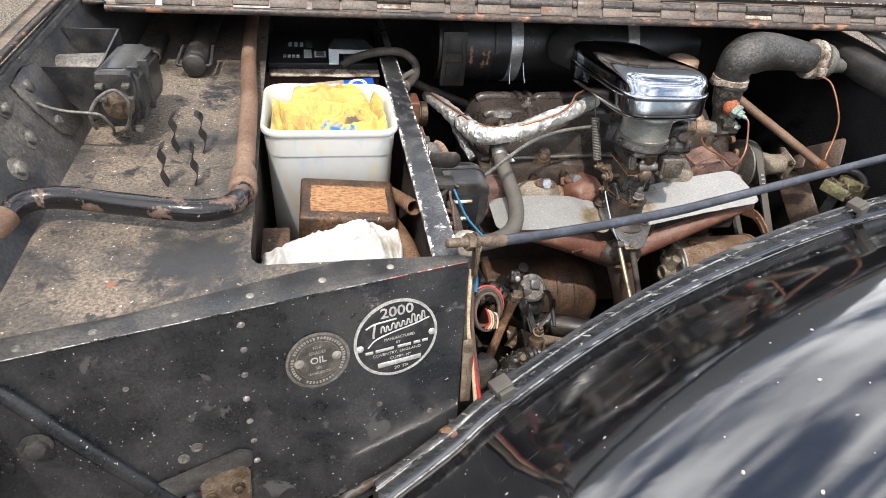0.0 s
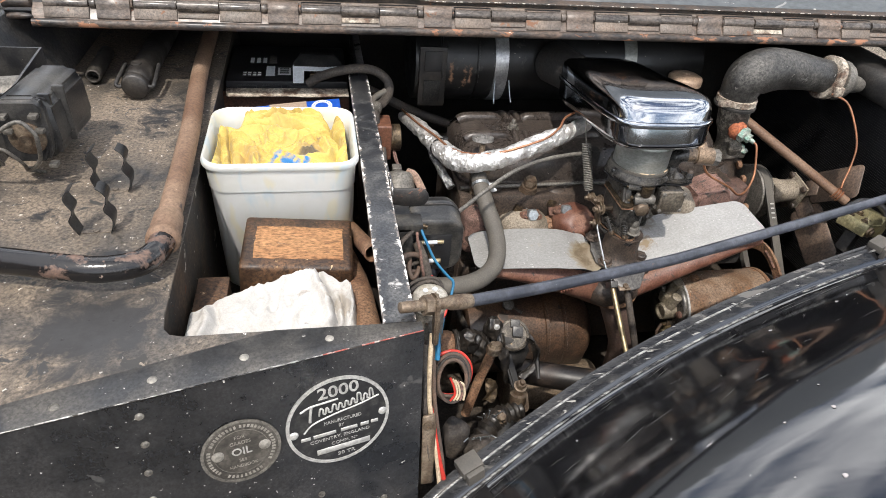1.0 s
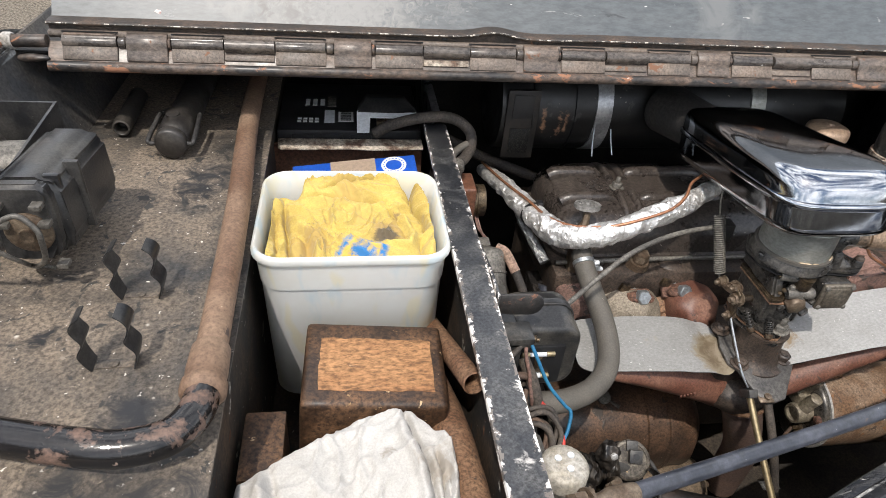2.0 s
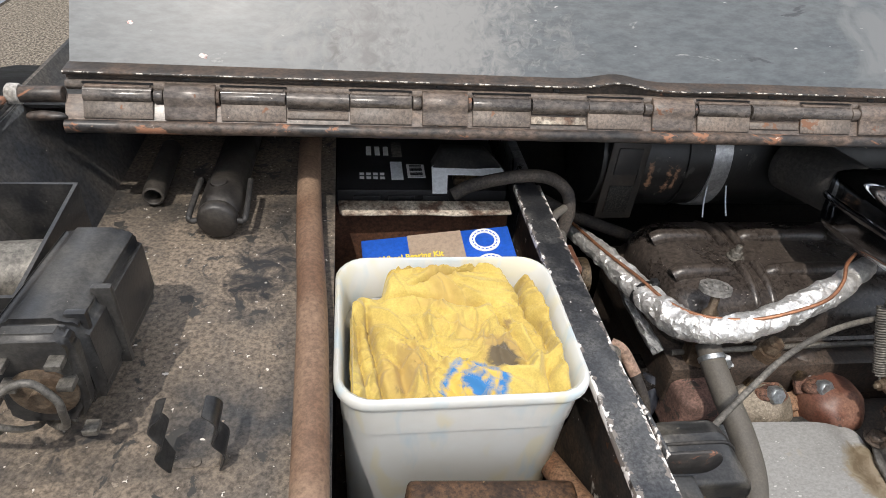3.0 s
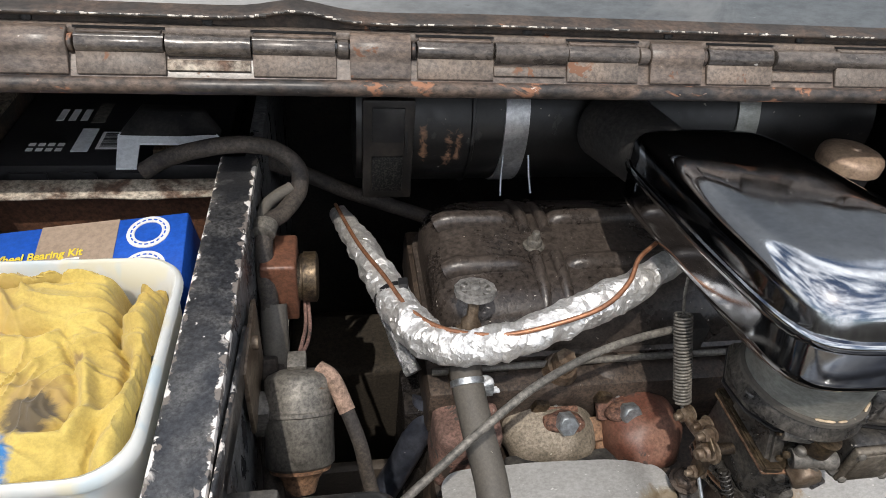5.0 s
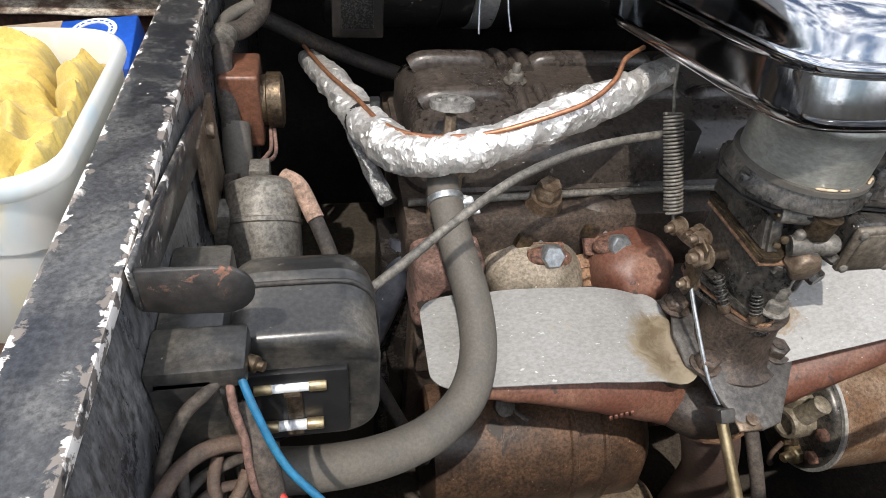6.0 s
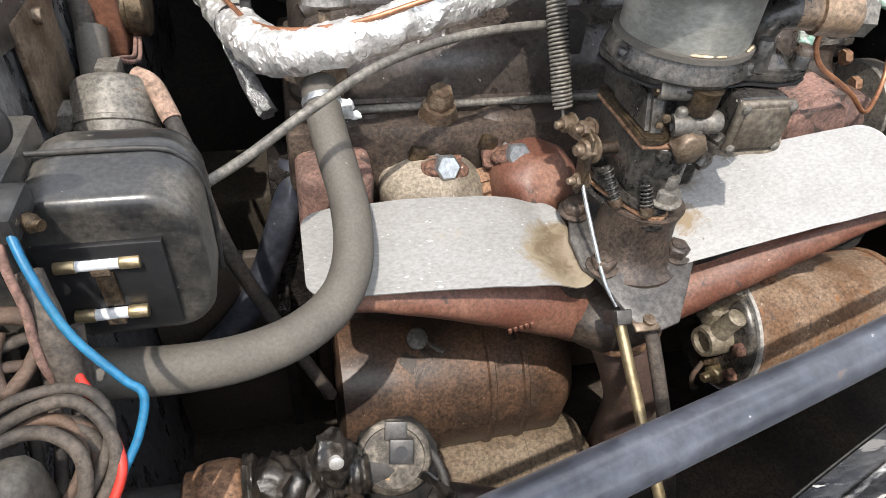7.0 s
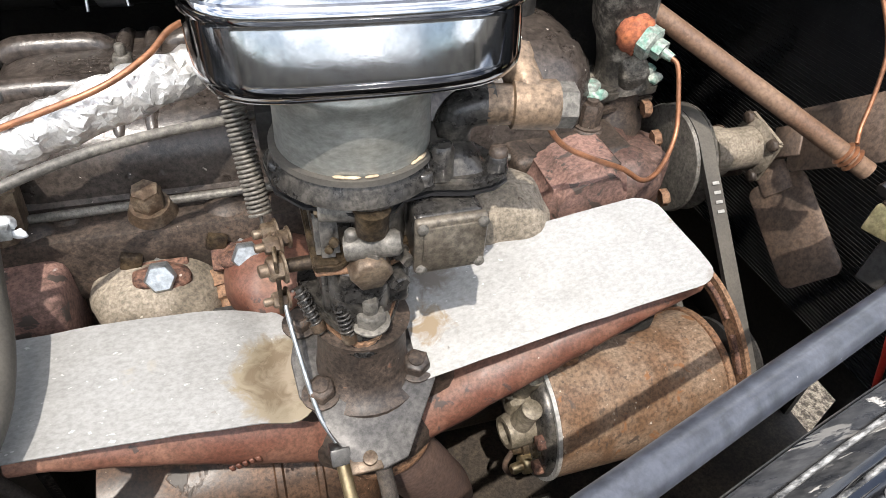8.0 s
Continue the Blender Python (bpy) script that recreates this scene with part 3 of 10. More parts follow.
def frame_of(axis):
    a = Vector(axis).normalized()
    u = a.cross(Vector((0, 0, 1)) if abs(a.z) < 0.9 else Vector((1, 0, 0))).normalized()
    return a, u, a.cross(u)


def lathe(bm, p, axis, profile, n=28, phase=0.0):
    """Turns (distance along, radius) rows round the axis from p; open ends are capped."""
    a, u, v = frame_of(axis)
    p = Vector(p)
    rings = []
    for d, r in profile:
        c = p + a * d
        if r < 1e-6:
            rings.append([bm.verts.new(c)])
        else:
            rings.append([bm.verts.new(c + (u * math.cos(t) + v * math.sin(t)) * r) for t in (phase + 2 * math.pi * i / n for i in range(n))])
    for r0, r1 in zip(rings, rings[1:]):
        for i in range(n):
            j = (i + 1) % n
            if len(r0) == 1 and len(r1) == 1:
                continue
            if len(r0) == 1:
                bm.faces.new((r0[0], r1[j], r1[i]))
            elif len(r1) == 1:
                bm.faces.new((r0[i], r0[j], r1[0]))
            else:
                bm.faces.new((r0[i], r0[j], r1[j], r1[i]))
    for ring in (rings[0], rings[-1]):
        if len(ring) > 2:
            bm.faces.new(ring)
    return bm


def cyl(bm, p0, p1, r, r1=None, n=24, bev=0.0):
    d = (Vector(p1) - Vector(p0)).length
    r1 = r if r1 is None else r1
    prof = [(0, r), (d, r1)] if not bev else [(0, r - bev), (bev * 0.3, r - bev * 0.3), (bev, r), (d - bev, r1), (d - bev * 0.3, r1 - bev * 0.3), (d, r1 - bev)]
    return lathe(bm, p0, Vector(p1) - Vector(p0), prof, n)


def spline(pts, per=8):
    pts = [Vector(p) for p in pts]
    if len(pts) < 3:
        return pts
    ext = [2 * pts[0] - pts[1]] + pts + [2 * pts[-1] - pts[-2]]
    out = []
    for i in range(1, len(ext) - 2):
        a, b, c, d = ext[i - 1:i + 3]
        for k in range(per):
            t = k / per
            out.append(0.5 * (2 * b + (c - a) * t + (2 * a - 5 * b + 4 * c - d) * t * t + (3 * b - a - 3 * c + d) * t ** 3))
    out.append(pts[-1])
    return out


def tube(bm, pts, r, n=12, per=8, ends=True, wobble=0.0, open_end=False):
    """A round bar along a smooth line; r is a number or a function of the share of the length."""
    line = spline(pts, per)
    n = max(n, 8)
    u = None
    rings = []
    for i, p in enumerate(line):
        d = (line[min(i + 1, len(line) - 1)] - line[max(i - 1, 0)]).normalized()
        if u is None:
            _, u, _ = frame_of(d)
        u = (u - d * u.dot(d)).normalized()
        v = d.cross(u)
        rr = r(i / (len(line) - 1)) if callable(r) else r
        ring = []
        for k in range(n):
            t = 2 * math.pi * k / n
            q = rr * (1 + (wobble * noise.noise(p * 55 + Vector((k * 0.9, 0, 0))) if wobble else 0))
            ring.append(bm.verts.new(p + (u * math.cos(t) + v * math.sin(t)) * q))
        rings.append(ring)
    for r0, r1 in zip(rings, rings[1:]):
        for k in range(n):
            j = (k + 1) % n
            bm.faces.new((r0[k], r0[j], r1[j], r1[k]))
    if ends:
        bm.faces.new(rings[0])
        bm.faces.new(rings[-1])
    return bm


def hexbolt(bm, p, axis, r=0.008, h=0.006, washer=0.0, shank=0.0):
    p, a = Vector(p), Vector(axis).normalized()
    if washer:
        lathe(bm, p, a, [(0, washer), (0.0015, washer), (0.002, washer * 0.9)], 20)
        p = p + a * 0.002
    lathe(bm, p, a, [(0, r * 0.98), (h * 0.82, r), (h, r * 0.84)], 6)
    if shank:
        lathe(bm, p + a * h, a, [(0, r * 0.5), (shank * 0.85, r * 0.5), (shank, r * 0.38)], 14)
    return bm


def prism(bm, pts, vec, bev=0.0, seg=2):
    """A flat outline of 3D points pushed along vec."""
    vec = Vector(vec)
    lo = [bm.verts.new(Vector(p)) for p in pts]
    hi = [bm.verts.new(Vector(p) + vec) for p in pts]
    n = len(pts)
    f = [bm.faces.new(lo), bm.faces.new(list(reversed(hi)))]
    for i in range(n):
        j = (i + 1) % n
        f.append(bm.faces.new((lo[i], hi[i], hi[j], lo[j])))
    bmesh.ops.recalc_face_normals(bm, faces=f)
    if bev:
        es = [e for e in {e for v in lo + hi for e in v.link_edges}]
        bmesh.ops.bevel(bm, geom=es, offset=bev, segments=seg, affect="EDGES")
    return bm


def sheet(bm, f, nu, nv, thick=0.0):
    """A surface from f(u, v), u and v in 0..1; with thickness pushed downwards along the normals."""
    g = [[Vector(f(i / nu, j / nv)) for j in range(nv + 1)] for i in range(nu + 1)]
    top = [[bm.verts.new(g[i][j]) for j in range(nv + 1)] for i in range(nu + 1)]
    for i in range(nu):
        for j in range(nv):
            bm.faces.new((top[i][j], top[i + 1][j], top[i + 1][j + 1], top[i][j + 1]))
    if thick:
        low = []
        for i in range(nu + 1):
            row = []
            for j in range(nv + 1):
                du = g[min(i + 1, nu)][j] - g[max(i - 1, 0)][j]
                dv = g[i][min(j + 1, nv)] - g[i][max(j - 1, 0)]
                nn = du.cross(dv).normalized()
                row.append(bm.verts.new(g[i][j] - nn * thick))
            low.append(row)
        for i in range(nu):
            for j in range(nv):
                bm.faces.new((low[i][j], low[i][j + 1], low[i + 1][j + 1], low[i + 1][j]))
        rim = [(i, 0) for i in range(nu)] + [(nu, j) for j in range(nv)] + [(i, nv) for i in range(nu, 0, -1)] + [(0, j) for j in range(nv, 0, -1)]
        for (a, b), (c, d) in zip(rim, rim[1:] + rim[:1]):
            bm.faces.new((top[a][b], low[a][b], low[c][d], top[c][d]))
    return bm


def lump(bm, c, radii, amp=0.08, freq=60.0, m=None, sub=3, power=1.0):
    """A rough cast lump: a squarish ellipsoid with an uneven skin."""
    vs = bmesh.ops.create_icosphere(bm, subdivisions=sub, radius=1)["verts"]
    for v in vs:
        p = v.co.copy()
        if power != 1.0:
            p = Vector([math.copysign(abs(q) ** power, q) for q in p])
        q = Vector((p.x * radii[0], p.y * radii[1], p.z * radii[2]))
        q *= 1 + amp * noise.noise((q + Vector(c)) * freq)
        if m is not None:
            q = m @ q
        v.co = q + Vector(c)
    return bm


def lettering(text, size, m, material, parent, depth=0.0004, bold=0.0, width=None, name="lettering"):
    """Raised words in the built-in font, centred on m's origin, reading along its x axis."""
    cu = bpy.data.curves.new("words", "FONT")
    cu.body, cu.size, cu.align_x, cu.align_y = text, size, "CENTER", "CENTER"
    cu.extrude, cu.offset = depth / 2, bold
    cu.resolution_u = 3
    ob = bpy.data.objects.new("words", cu)
    scene.collection.objects.link(ob)
    dg = bpy.context.evaluated_depsgraph_get()
    dg.update()
    me = bpy.data.meshes.new_from_object(ob.evaluated_get(dg))
    bpy.data.objects.remove(ob)
    if width:
        xs = [v.co.x for v in me.vertices]
        k = width / (max(xs) - min(xs))
        me.transform(Matrix.Diagonal((k, 1, 1, 1)))
    me.transform(m)
    bm = B()
    bm.from_mesh(me)
    bpy.data.meshes.remove(me)
    return part(name, bm, material, parent)


# ---- ground ----
bm = B()
vs = [bm.verts.new(p) for p in ((-400, -400, 0), (400, -400, 0), (400, 400, 0), (-400, 400, 0))]
bm.faces.new(vs)
tagged(part("ground", bm, M_gravel), "pale gravel yard under the car", "ground", kind="structure")


# unseen walls added round the car to darken low reflections in the chrome
M_unseen_wall = surf("unseen_wall_stone", (0.13, 0.12, 0.105), (0.22, 0.20, 0.17), 1.4, (0.4, 0.62), 0.9, fine=14, fine_amt=0.5, bump=0.4, depth=0.05)
for wname, lo, hi in (("unseen_wall_south", (-8.2, -7.2, 0.0), (8.2, -7.0, 1.8)), ("unseen_wall_north", (-8.2, 8.0, 0.0), (8.2, 8.2, 1.8)), ("unseen_wall_west", (-8.2, -7.0, 0.0), (-8.0, 8.0, 1.8)), ("unseen_wall_east", (8.0, -7.0, 0.0), (8.2, 8.0, 1.8))):
    bm = B()
    box(bm, lo, hi, 0.02)
    tagged(part(wname, bm, M_unseen_wall), "plain dark wall added out of view to darken reflections", "wall", kind="structure")


# ---- bulkhead box with its tray, well, side panel and cross bar ----
TZ = 1.013


def edge_y(x):
    return 0.469 + (x + 0.31) * 0.2374


def panel_at(x, z, out=0.0):
    """A place on the sloping side panel, out metres proud of it."""
    return Vector((x, edge_y(x) - 0.21 * (1.012 - z), z)) + PANEL_N * out


PANEL_N = Vector((0.2374, -1.0, 0.21)).normalized()
PANEL_X = Vector((1.0, 0.2374, 0.0)).normalized()
PANEL_Z = PANEL_N.cross(PANEL_X)


def panel_pose(x, z, out=0.0):
    """x along the panel, y up it, z out of it."""
    m = Matrix((PANEL_X, PANEL_Z, PANEL_N)).transposed().to_4x4()
    m.translation = panel_at(x, z, out)
    return m


bulkhead = thing("bulkhead_box", "black painted steel bulkhead shelf with open tool well, dusty and chipped", "bulkhead", (0.0, 0.8, 0.7))
bm = B()
outline = [(-0.345, edge_y(-0.345)), (0.169, edge_y(0.169)), (0.169, 0.597), (-0.068, 0.5965), (-0.080, 0.600), (-0.087, 0.609), (-0.0895, 0.63), (-0.097, 1.62), (-0.345, 1.62)]
prism(bm, [(x, y, TZ - 0.004) for x, y in outline], (0, 0, 0.004))
part("tray", bm, M_tray, bulkhead, "dusty black tray with brown grime")
bm = B()
strip = [(-0.345, edge_y(-0.345) - 0.001), (0.171, edge_y(0.171) - 0.001), (0.171, 0.5955), (0.02, 0.596), (-0.088, 0.562), (-0.221, 0.520), (-0.345, 0.494)]
prism(bm, [(x, y, TZ + 0.0003) for x, y in strip], (0, 0, 0.0016), 0.0006, 1)
part("edge_strip", bm, M_flange, bulkhead, "riveted black top flange")
for lo, hi, mat, lab in ((0, 96, M_scrape, "worn bare metal along the top edge"), (96, 120, M_redprimer, "red primer showing along the top edge")):
    bm = B()
    for i in range(lo, hi):
        x = -0.345 + 0.516 * i / 120
        if noise.noise(Vector((x * 46, 3, 1))) > -0.28:
            w = 0.0006 + 0.0007 * abs(noise.noise(Vector((x * 90, 7, 2))))
            a, b = Vector((x, edge_y(x) - 0.0012, TZ + 0.0013)), Vector((x + 0.0044, edge_y(x + 0.0044) - 0.0012, TZ + 0.0013))
            tube(bm, [a, b], w, 6, 1)
    tagged(part("bare_edge", bm, mat, bulkhead, lab), kind="stuff")
# side panel
bm = B()
prism(bm, [panel_at(x, z) for x, z in ((-0.75, 1.012), (0.172, 1.012), (0.172, 0.74), (0.10, 0.70), (-0.12, 0.62), (-0.75, 0.45))], -PANEL_N * 0.003)
part("side_panel", bm, M_panel, bulkhead, "black painted side panel with scratches")
RIVETS = [(-0.095, 0.995), (-0.095, 0.963), (-0.097, 0.930), (-0.098, 0.897), (-0.097, 0.864), (-0.095, 0.834), (-0.094, 0.803)]
for k, (x, z) in enumerate(RIVETS):
    bm = B()
    lathe(bm, panel_at(x, z), PANEL_N, [(0, 0.0040), (0.0003, 0.0040), (0.0004, 0.0031), (0.0013, 0.0025), (0.0016, 0.0012), (0.0016, 0)], 14)
    part("rivet", bm, M_greydust if k % 3 else M_plateprint, bulkhead)
for x, z, r in ((-0.172, 0.837, 0.0065), (-0.157, 0.848, 0.0065), (-0.214, 0.949, 0.003), (-0.312, 0.869, 0.005), (-0.281, 0.856, 0.006), (0.06, 0.835, 0.004), (0.13, 0.80, 0.004)):
    bm = B()
    lathe(bm, panel_at(x, z), PANEL_N, [(0, r), (0.0012, r), (0.0014, r * 0.75), (0.0004, r * 0.65), (0.0004, 0)], 14)
    part("grommet", bm, M_greydust, bulkhead)
for x, y in ((-0.16, 0.518), (-0.006, 0.561), (-0.235, 0.499), (0.075, 0.579), (-0.30, 0.483), (-0.085, 0.541)):
    bm = B()
    lathe(bm, (x, y, TZ + 0.0018), (0, 0, 1), [(0, 0.0046), (0.0006, 0.0043), (0.0013, 0.0028), (0.0015, 0)], 14)
    part("rivet", bm, M_plateprint if x > -0.1 else M_greydust, bulkhead)
# brace and bracket low on the panel
bm = B()
tube(bm, [panel_at(-0.345, 1.01, 0.001), panel_at(-0.316, 0.978, 0.002), panel_at(-0.274, 0.911, 0.003), panel_at(-0.211, 0.813, 0.003), panel_at(-0.17, 0.75, 0.003)], 0.009, 10)
part("brace_edge", bm, M_panel, bulkhead)
bm = B()
prism(bm, [panel_at(x, z, 0.001) for x, z in ((-0.75, 0.96), (-0.345, 1.0), (-0.316, 0.975), (-0.211, 0.81), (-0.17, 0.74), (-0.30, 0.60), (-0.75, 0.60))], PANEL_N * 0.008, 0.003)
part("gusset", bm, M_panel, bulkhead)
bm = B()
hexbolt(bm, panel_at(-0.30, 0.914, 0.010), PANEL_N, 0.011, 0.008, 0.016)
part("bolt", bm, M_dark, bulkhead)
bm = B()
prism(bm, [panel_at(x, z, 0.0005) for x, z in ((-0.215, 0.812), (-0.112, 0.83), (-0.098, 0.822), (-0.10, 0.80), (-0.205, 0.78))], PANEL_N * 0.004, 0.0015)
part("bracket_strip", bm, M_motor, bulkhead)
latch = B()
prism(latch, [panel_at(x, z, 0.001) for x, z in ((-0.160, 0.795), (-0.150, 0.803), (-0.112, 0.806), (-0.103, 0.797), (-0.106, 0.73), (-0.160, 0.73))], PANEL_N * 0.006, 0.002)
latch_ob = part("catch_plate", latch, M_rodend, bulkhead, "small rusty catch plate")
for x, z in ((-0.150, 0.772), (-0.119, 0.777)):
    bm = B()
    hexbolt(bm, panel_at(x, z, 0.007), PANEL_N, 0.006, 0.004, 0.008)
    part("bolt", bm, M_brass, latch_ob)
# the flange that runs down to the wing
bm = B()
tube(bm, [(0.163, 0.530, 0.775), (0.157, 0.520, 0.757), (0.09, 0.496, 0.727), (0.019, 0.478, 0.700), (-0.06, 0.455, 0.66), (-0.2, 0.41, 0.58)], 0.006, 10, wobble=0.3)
part("lower_flange", bm, M_hinge_edge, bulkhead, "flaking rusty lower flange")
bm = B()
lump(bm, (0.158, 0.515, 0.765), (0.016, 0.010, 0.009), 0.15, 90)
part("corner_patch", bm, M_rust, bulkhead)
# cross bar and the walls of the well
M_wallside = surf("flaky_black_side", (0.050, 0.052, 0.057), (0.145, 0.143, 0.140), 18, (0.40, 0.64), 0.24, 0.55, fine=160, fine_amt=0.45,
                  patches=[((0.020, 0.020, 0.022), 0.60, 34, 0.25, 0.0), ((0.17, 0.165, 0.155), 0.68, 44, 0.7, 0.0)], specks=((0.5, 0.48, 0.45), 0.75, 150), bump=0.6, stretch=(1, 1.5, 0.7), depth=0.0012)
bm = B()
box(bm, (0.131, 0.5975, 1.0045), (0.1665, 1.262, TZ + 0.0005), 0.0025)
part("cross_bar", bm, M_chip, bulkhead, "chipped black cross bar with white primer showing")
bm = B()
box(bm, (0.152, 0.60, 0.37), (0.1660, 1.20, 1.0042), 0.001)
box(bm, (0.152, 1.20, 0.70), (0.1660, 1.62, 1.0042), 0.001)
part("engine_side_wall", bm, M_wallside, bulkhead)
bm = B()
box(bm, (0.1485, 0.60, 0.70), (0.1515, 1.27, 1.004), 0.0)
part("well_wall", bm, M_well, bulkhead)
bm = B()
box(bm, (-0.1005, 0.60, 0.70), (-0.0975, 1.62, TZ - 0.004), 0.0)
part("well_wall", bm, M_well, bulkhead)
bm = B()
box(bm, (-0.098, 0.588, 0.70), (0.14, 0.5925, TZ - 0.004), 0.0)
part("well_wall", bm, M_well, bulkhead)
bm = B()
box(bm, (-0.10, 0.588, 0.695), (0.152, 1.62, 0.70), 0.0)
part("well_floor", bm, M_well, bulkhead)
bm = B()
prism(bm, [(-0.090, 1.246, 0.977), (-0.085, 1.241, 0.977), (0.02, 1.243, 0.977), (0.06, 1.240, 0.977), (0.1305, 1.244, 0.977), (0.1305, 1.268, 0.981), (-0.092, 1.268, 0.981)], (0, 0, 0.003), 0.0008, 1)
part("ledge", bm, M_ledge, bulkhead, "flaking cream painted ledge before the battery")
bm = B()
box(bm, (-0.0975, 1.262, 0.70), (0.131, 1.268, 0.977), 0.0)
part("well_back_board", bm, surf("brown_board", (0.085, 0.038, 0.022), (0.12, 0.055, 0.03), 20, rough=0.7, fine_amt=0.35), bulkhead, "brown board")

# firewall behind the tray
firewall = thing("firewall", "sloping black firewall with dusty bolts and rusty top rail", "firewall", (-0.4, 0.9, 0.7))
bm = B()


def fire(y, z):
    return Vector((-0.342 - (z - TZ) * 0.46, y, z))


prism(bm, [fire(y, z) for y, z in ((0.30, 1.0), (0.30, 1.14), (1.75, 1.14), (1.75, 1.0))], (-0.004, 0, 0))
part("wall", bm, M_wall, firewall)
bm = B()
box(bm, (-0.352, 0.30, 0.45), (-0.346, 1.75, 1.005), 0.0)
part("lower_wall", bm, M_dark, firewall)
bm = B()
tube(bm, [(-0.402, 0.30, 1.142), (-0.402, 0.9, 1.150), (-0.402, 1.19, 1.146)], 0.0045, 10, wobble=0.15)
part("top_rail", bm, M_hinge_edge, firewall, "rusty rolled top rail")
M_rail = surf("dusty_olive_rail", (0.215, 0.170, 0.125), (0.095, 0.080, 0.066), 20, (0.44, 0.66), 0.6, 0.75, fine_amt=0.3, patches=[((0.03, 0.03, 0.031), 0.66, 40, 0.5, 0.0)], specks=((0.45, 0.4, 0.34), 0.75, 200), bump=0.3)
bm = B()
prism(bm, [(-0.3945, 0.30, 1.128), (-0.3975, 0.30, 1.1365), (-0.3925, 0.30, 1.1375), (-0.3885, 0.30, 1.129)], (0, 0.90, 0.002), 0.0012, 2)
part("inner_rail", bm, M_chip, firewall, "raised black rail with worn edge")
bm = B()
box(bm, (-0.430, 0.30, 1.139), (-0.407, 1.20, 1.153), 0.003)
part("rail_strip", bm, M_rail, firewall, "dusty olive brown strip")
bm = B()
sheet(bm, lambda u, v: (-0.433 - 0.45 * u, 0.1 + 1.75 * v, 1.152 + 0.10 * u + 0.05 * math.sin(math.pi * min(1, v * 0.6 + 0.25))), 8, 18, 0.003)
part("scuttle_panel", bm, M_wing, firewall, "glossy black scuttle panel")
bm = B()
tube(bm, [(-0.455, 0.1, 1.19), (-0.455, 0.7, 1.215), (-0.455, 1.2, 1.195)], 0.006, 8)
part("beading", bm, M_chrome, firewall, "bright beading")
for y, z, r in ((0.806, 1.072, 0.010), (0.743, 1.063, 0.010), (0.883, 1.058, 0.007), (0.883, 1.108, 0.009), (0.807, 1.111, 0.008), (1.13, 1.08, 0.007)):
    n = Vector((0.91, 0, 0.42)).normalized()
    bm = B()
    hexbolt(bm, fire(y, z), n, r, 0.007, r * 1.5)
    part("bolt", bm, M_greydust, firewall)

# wiper motor in its bracket
wiper = thing("wiper_motor", "dark grey wiper motor in a sheet bracket on the firewall", "motor", (-0.31, 0.98, 1.03))
bm = B()
prism(bm, [(-0.372, 0.945, 1.075), (-0.388, 0.945, 1.112), (-0.308, 0.945, 1.112), (-0.308, 0.945, 1.035), (-0.335, 0.945, 1.030)], (0, 0.003, 0))
part("bracket_side", bm, M_motor, wiper)
bm = B()
prism(bm, [(-0.376, 1.078, 1.085), (-0.390, 1.078, 1.122), (-0.309, 1.078, 1.122), (-0.309, 1.078, 1.030), (-0.345, 1.078, 1.030)], (0, 0.003, 0))
part("bracket_side", bm, M_motor, wiper)
bm = B()
prism(bm, [(-0.309, 0.945, 1.035), (-0.309, 0.945, 1.112), (-0.309, 1.081, 1.122), (-0.309, 1.081, 1.035)], (0.003, 0, 0))
part("bracket_end", bm, M_motor, wiper)
bm = B()
prism(bm, [fire(y, z) for y, z in ((0.853, 1.122), (0.859, 1.084), (0.872, 1.044), (0.890, 1.030), (0.945, 1.030), (0.945, 1.118), (0.905, 1.126))], (0.0036, 0, 0.0018), 0.001, 1)
part("foot_flange", bm, M_wall, wiper, "dusty mounting flange")
bm = B()
cyl(bm, (-0.385, 1.01, 1.075), (-0.312, 1.012, 1.078), 0.029, bev=0.004)
part("motor_can", bm, M_greydust, wiper, "dusty grey motor can")
bm = B()
prism(bm, [(-0.306, 0.902, 1.050), (-0.306, 0.902, 1.120), (-0.298, 0.902, 1.127), (-0.260, 0.902, 1.127), (-0.248, 0.902, 1.117), (-0.246, 0.902, 1.060), (-0.254, 0.902, 1.044), (-0.298, 0.902, 1.042)], (0.006, 0.120, -0.006), 0.006, 3)
body = part("gear_case", bm, M_motor, wiper, "rounded dark grey gear case")
bm = B()
prism(bm, [(-0.307, 0.888, 1.055), (-0.303, 0.888, 1.122), (-0.296, 0.888, 1.129), (-0.256, 0.888, 1.129), (-0.250, 0.888, 1.120), (-0.253, 0.888, 1.062), (-0.262, 0.888, 1.046), (-0.298, 0.888, 1.046)], (0.001, 0.015, 0), 0.004, 3)
for x in (-0.262, -0.2535):
    box(bm, (x, 0.912 + (x + 0.262) * 3, 1.052), (x + 0.014, 0.918 + (x + 0.262) * 3, 1.126), 0.002, 2)
part("end_cover", bm, M_motor, body)
bm = B()
lathe(bm, (-0.276, 0.889, 1.080), (0, -1, 0), [(0, 0.021), (0.003, 0.021), (0.005, 0.018), (0.006, 0.007), (0.010, 0.007), (0.011, 0)], 24)
part("terminal_disc", bm, M_rodend, body, "dusty brown terminal disc")
for dx, dz in ((-0.018, 0.030), (0.016, 0.031), (-0.016, 0.012), (0.018, 0.012), (0.022, -0.034)):
    bm = B()
    box(bm, (-0.276 + dx - 0.005, 0.878, 1.080 + dz - 0.0025), (-0.276 + dx + 0.005, 0.889, 1.080 + dz + 0.0025), 0.001)
    part("terminal", bm, M_greydust, body)
bm = B()
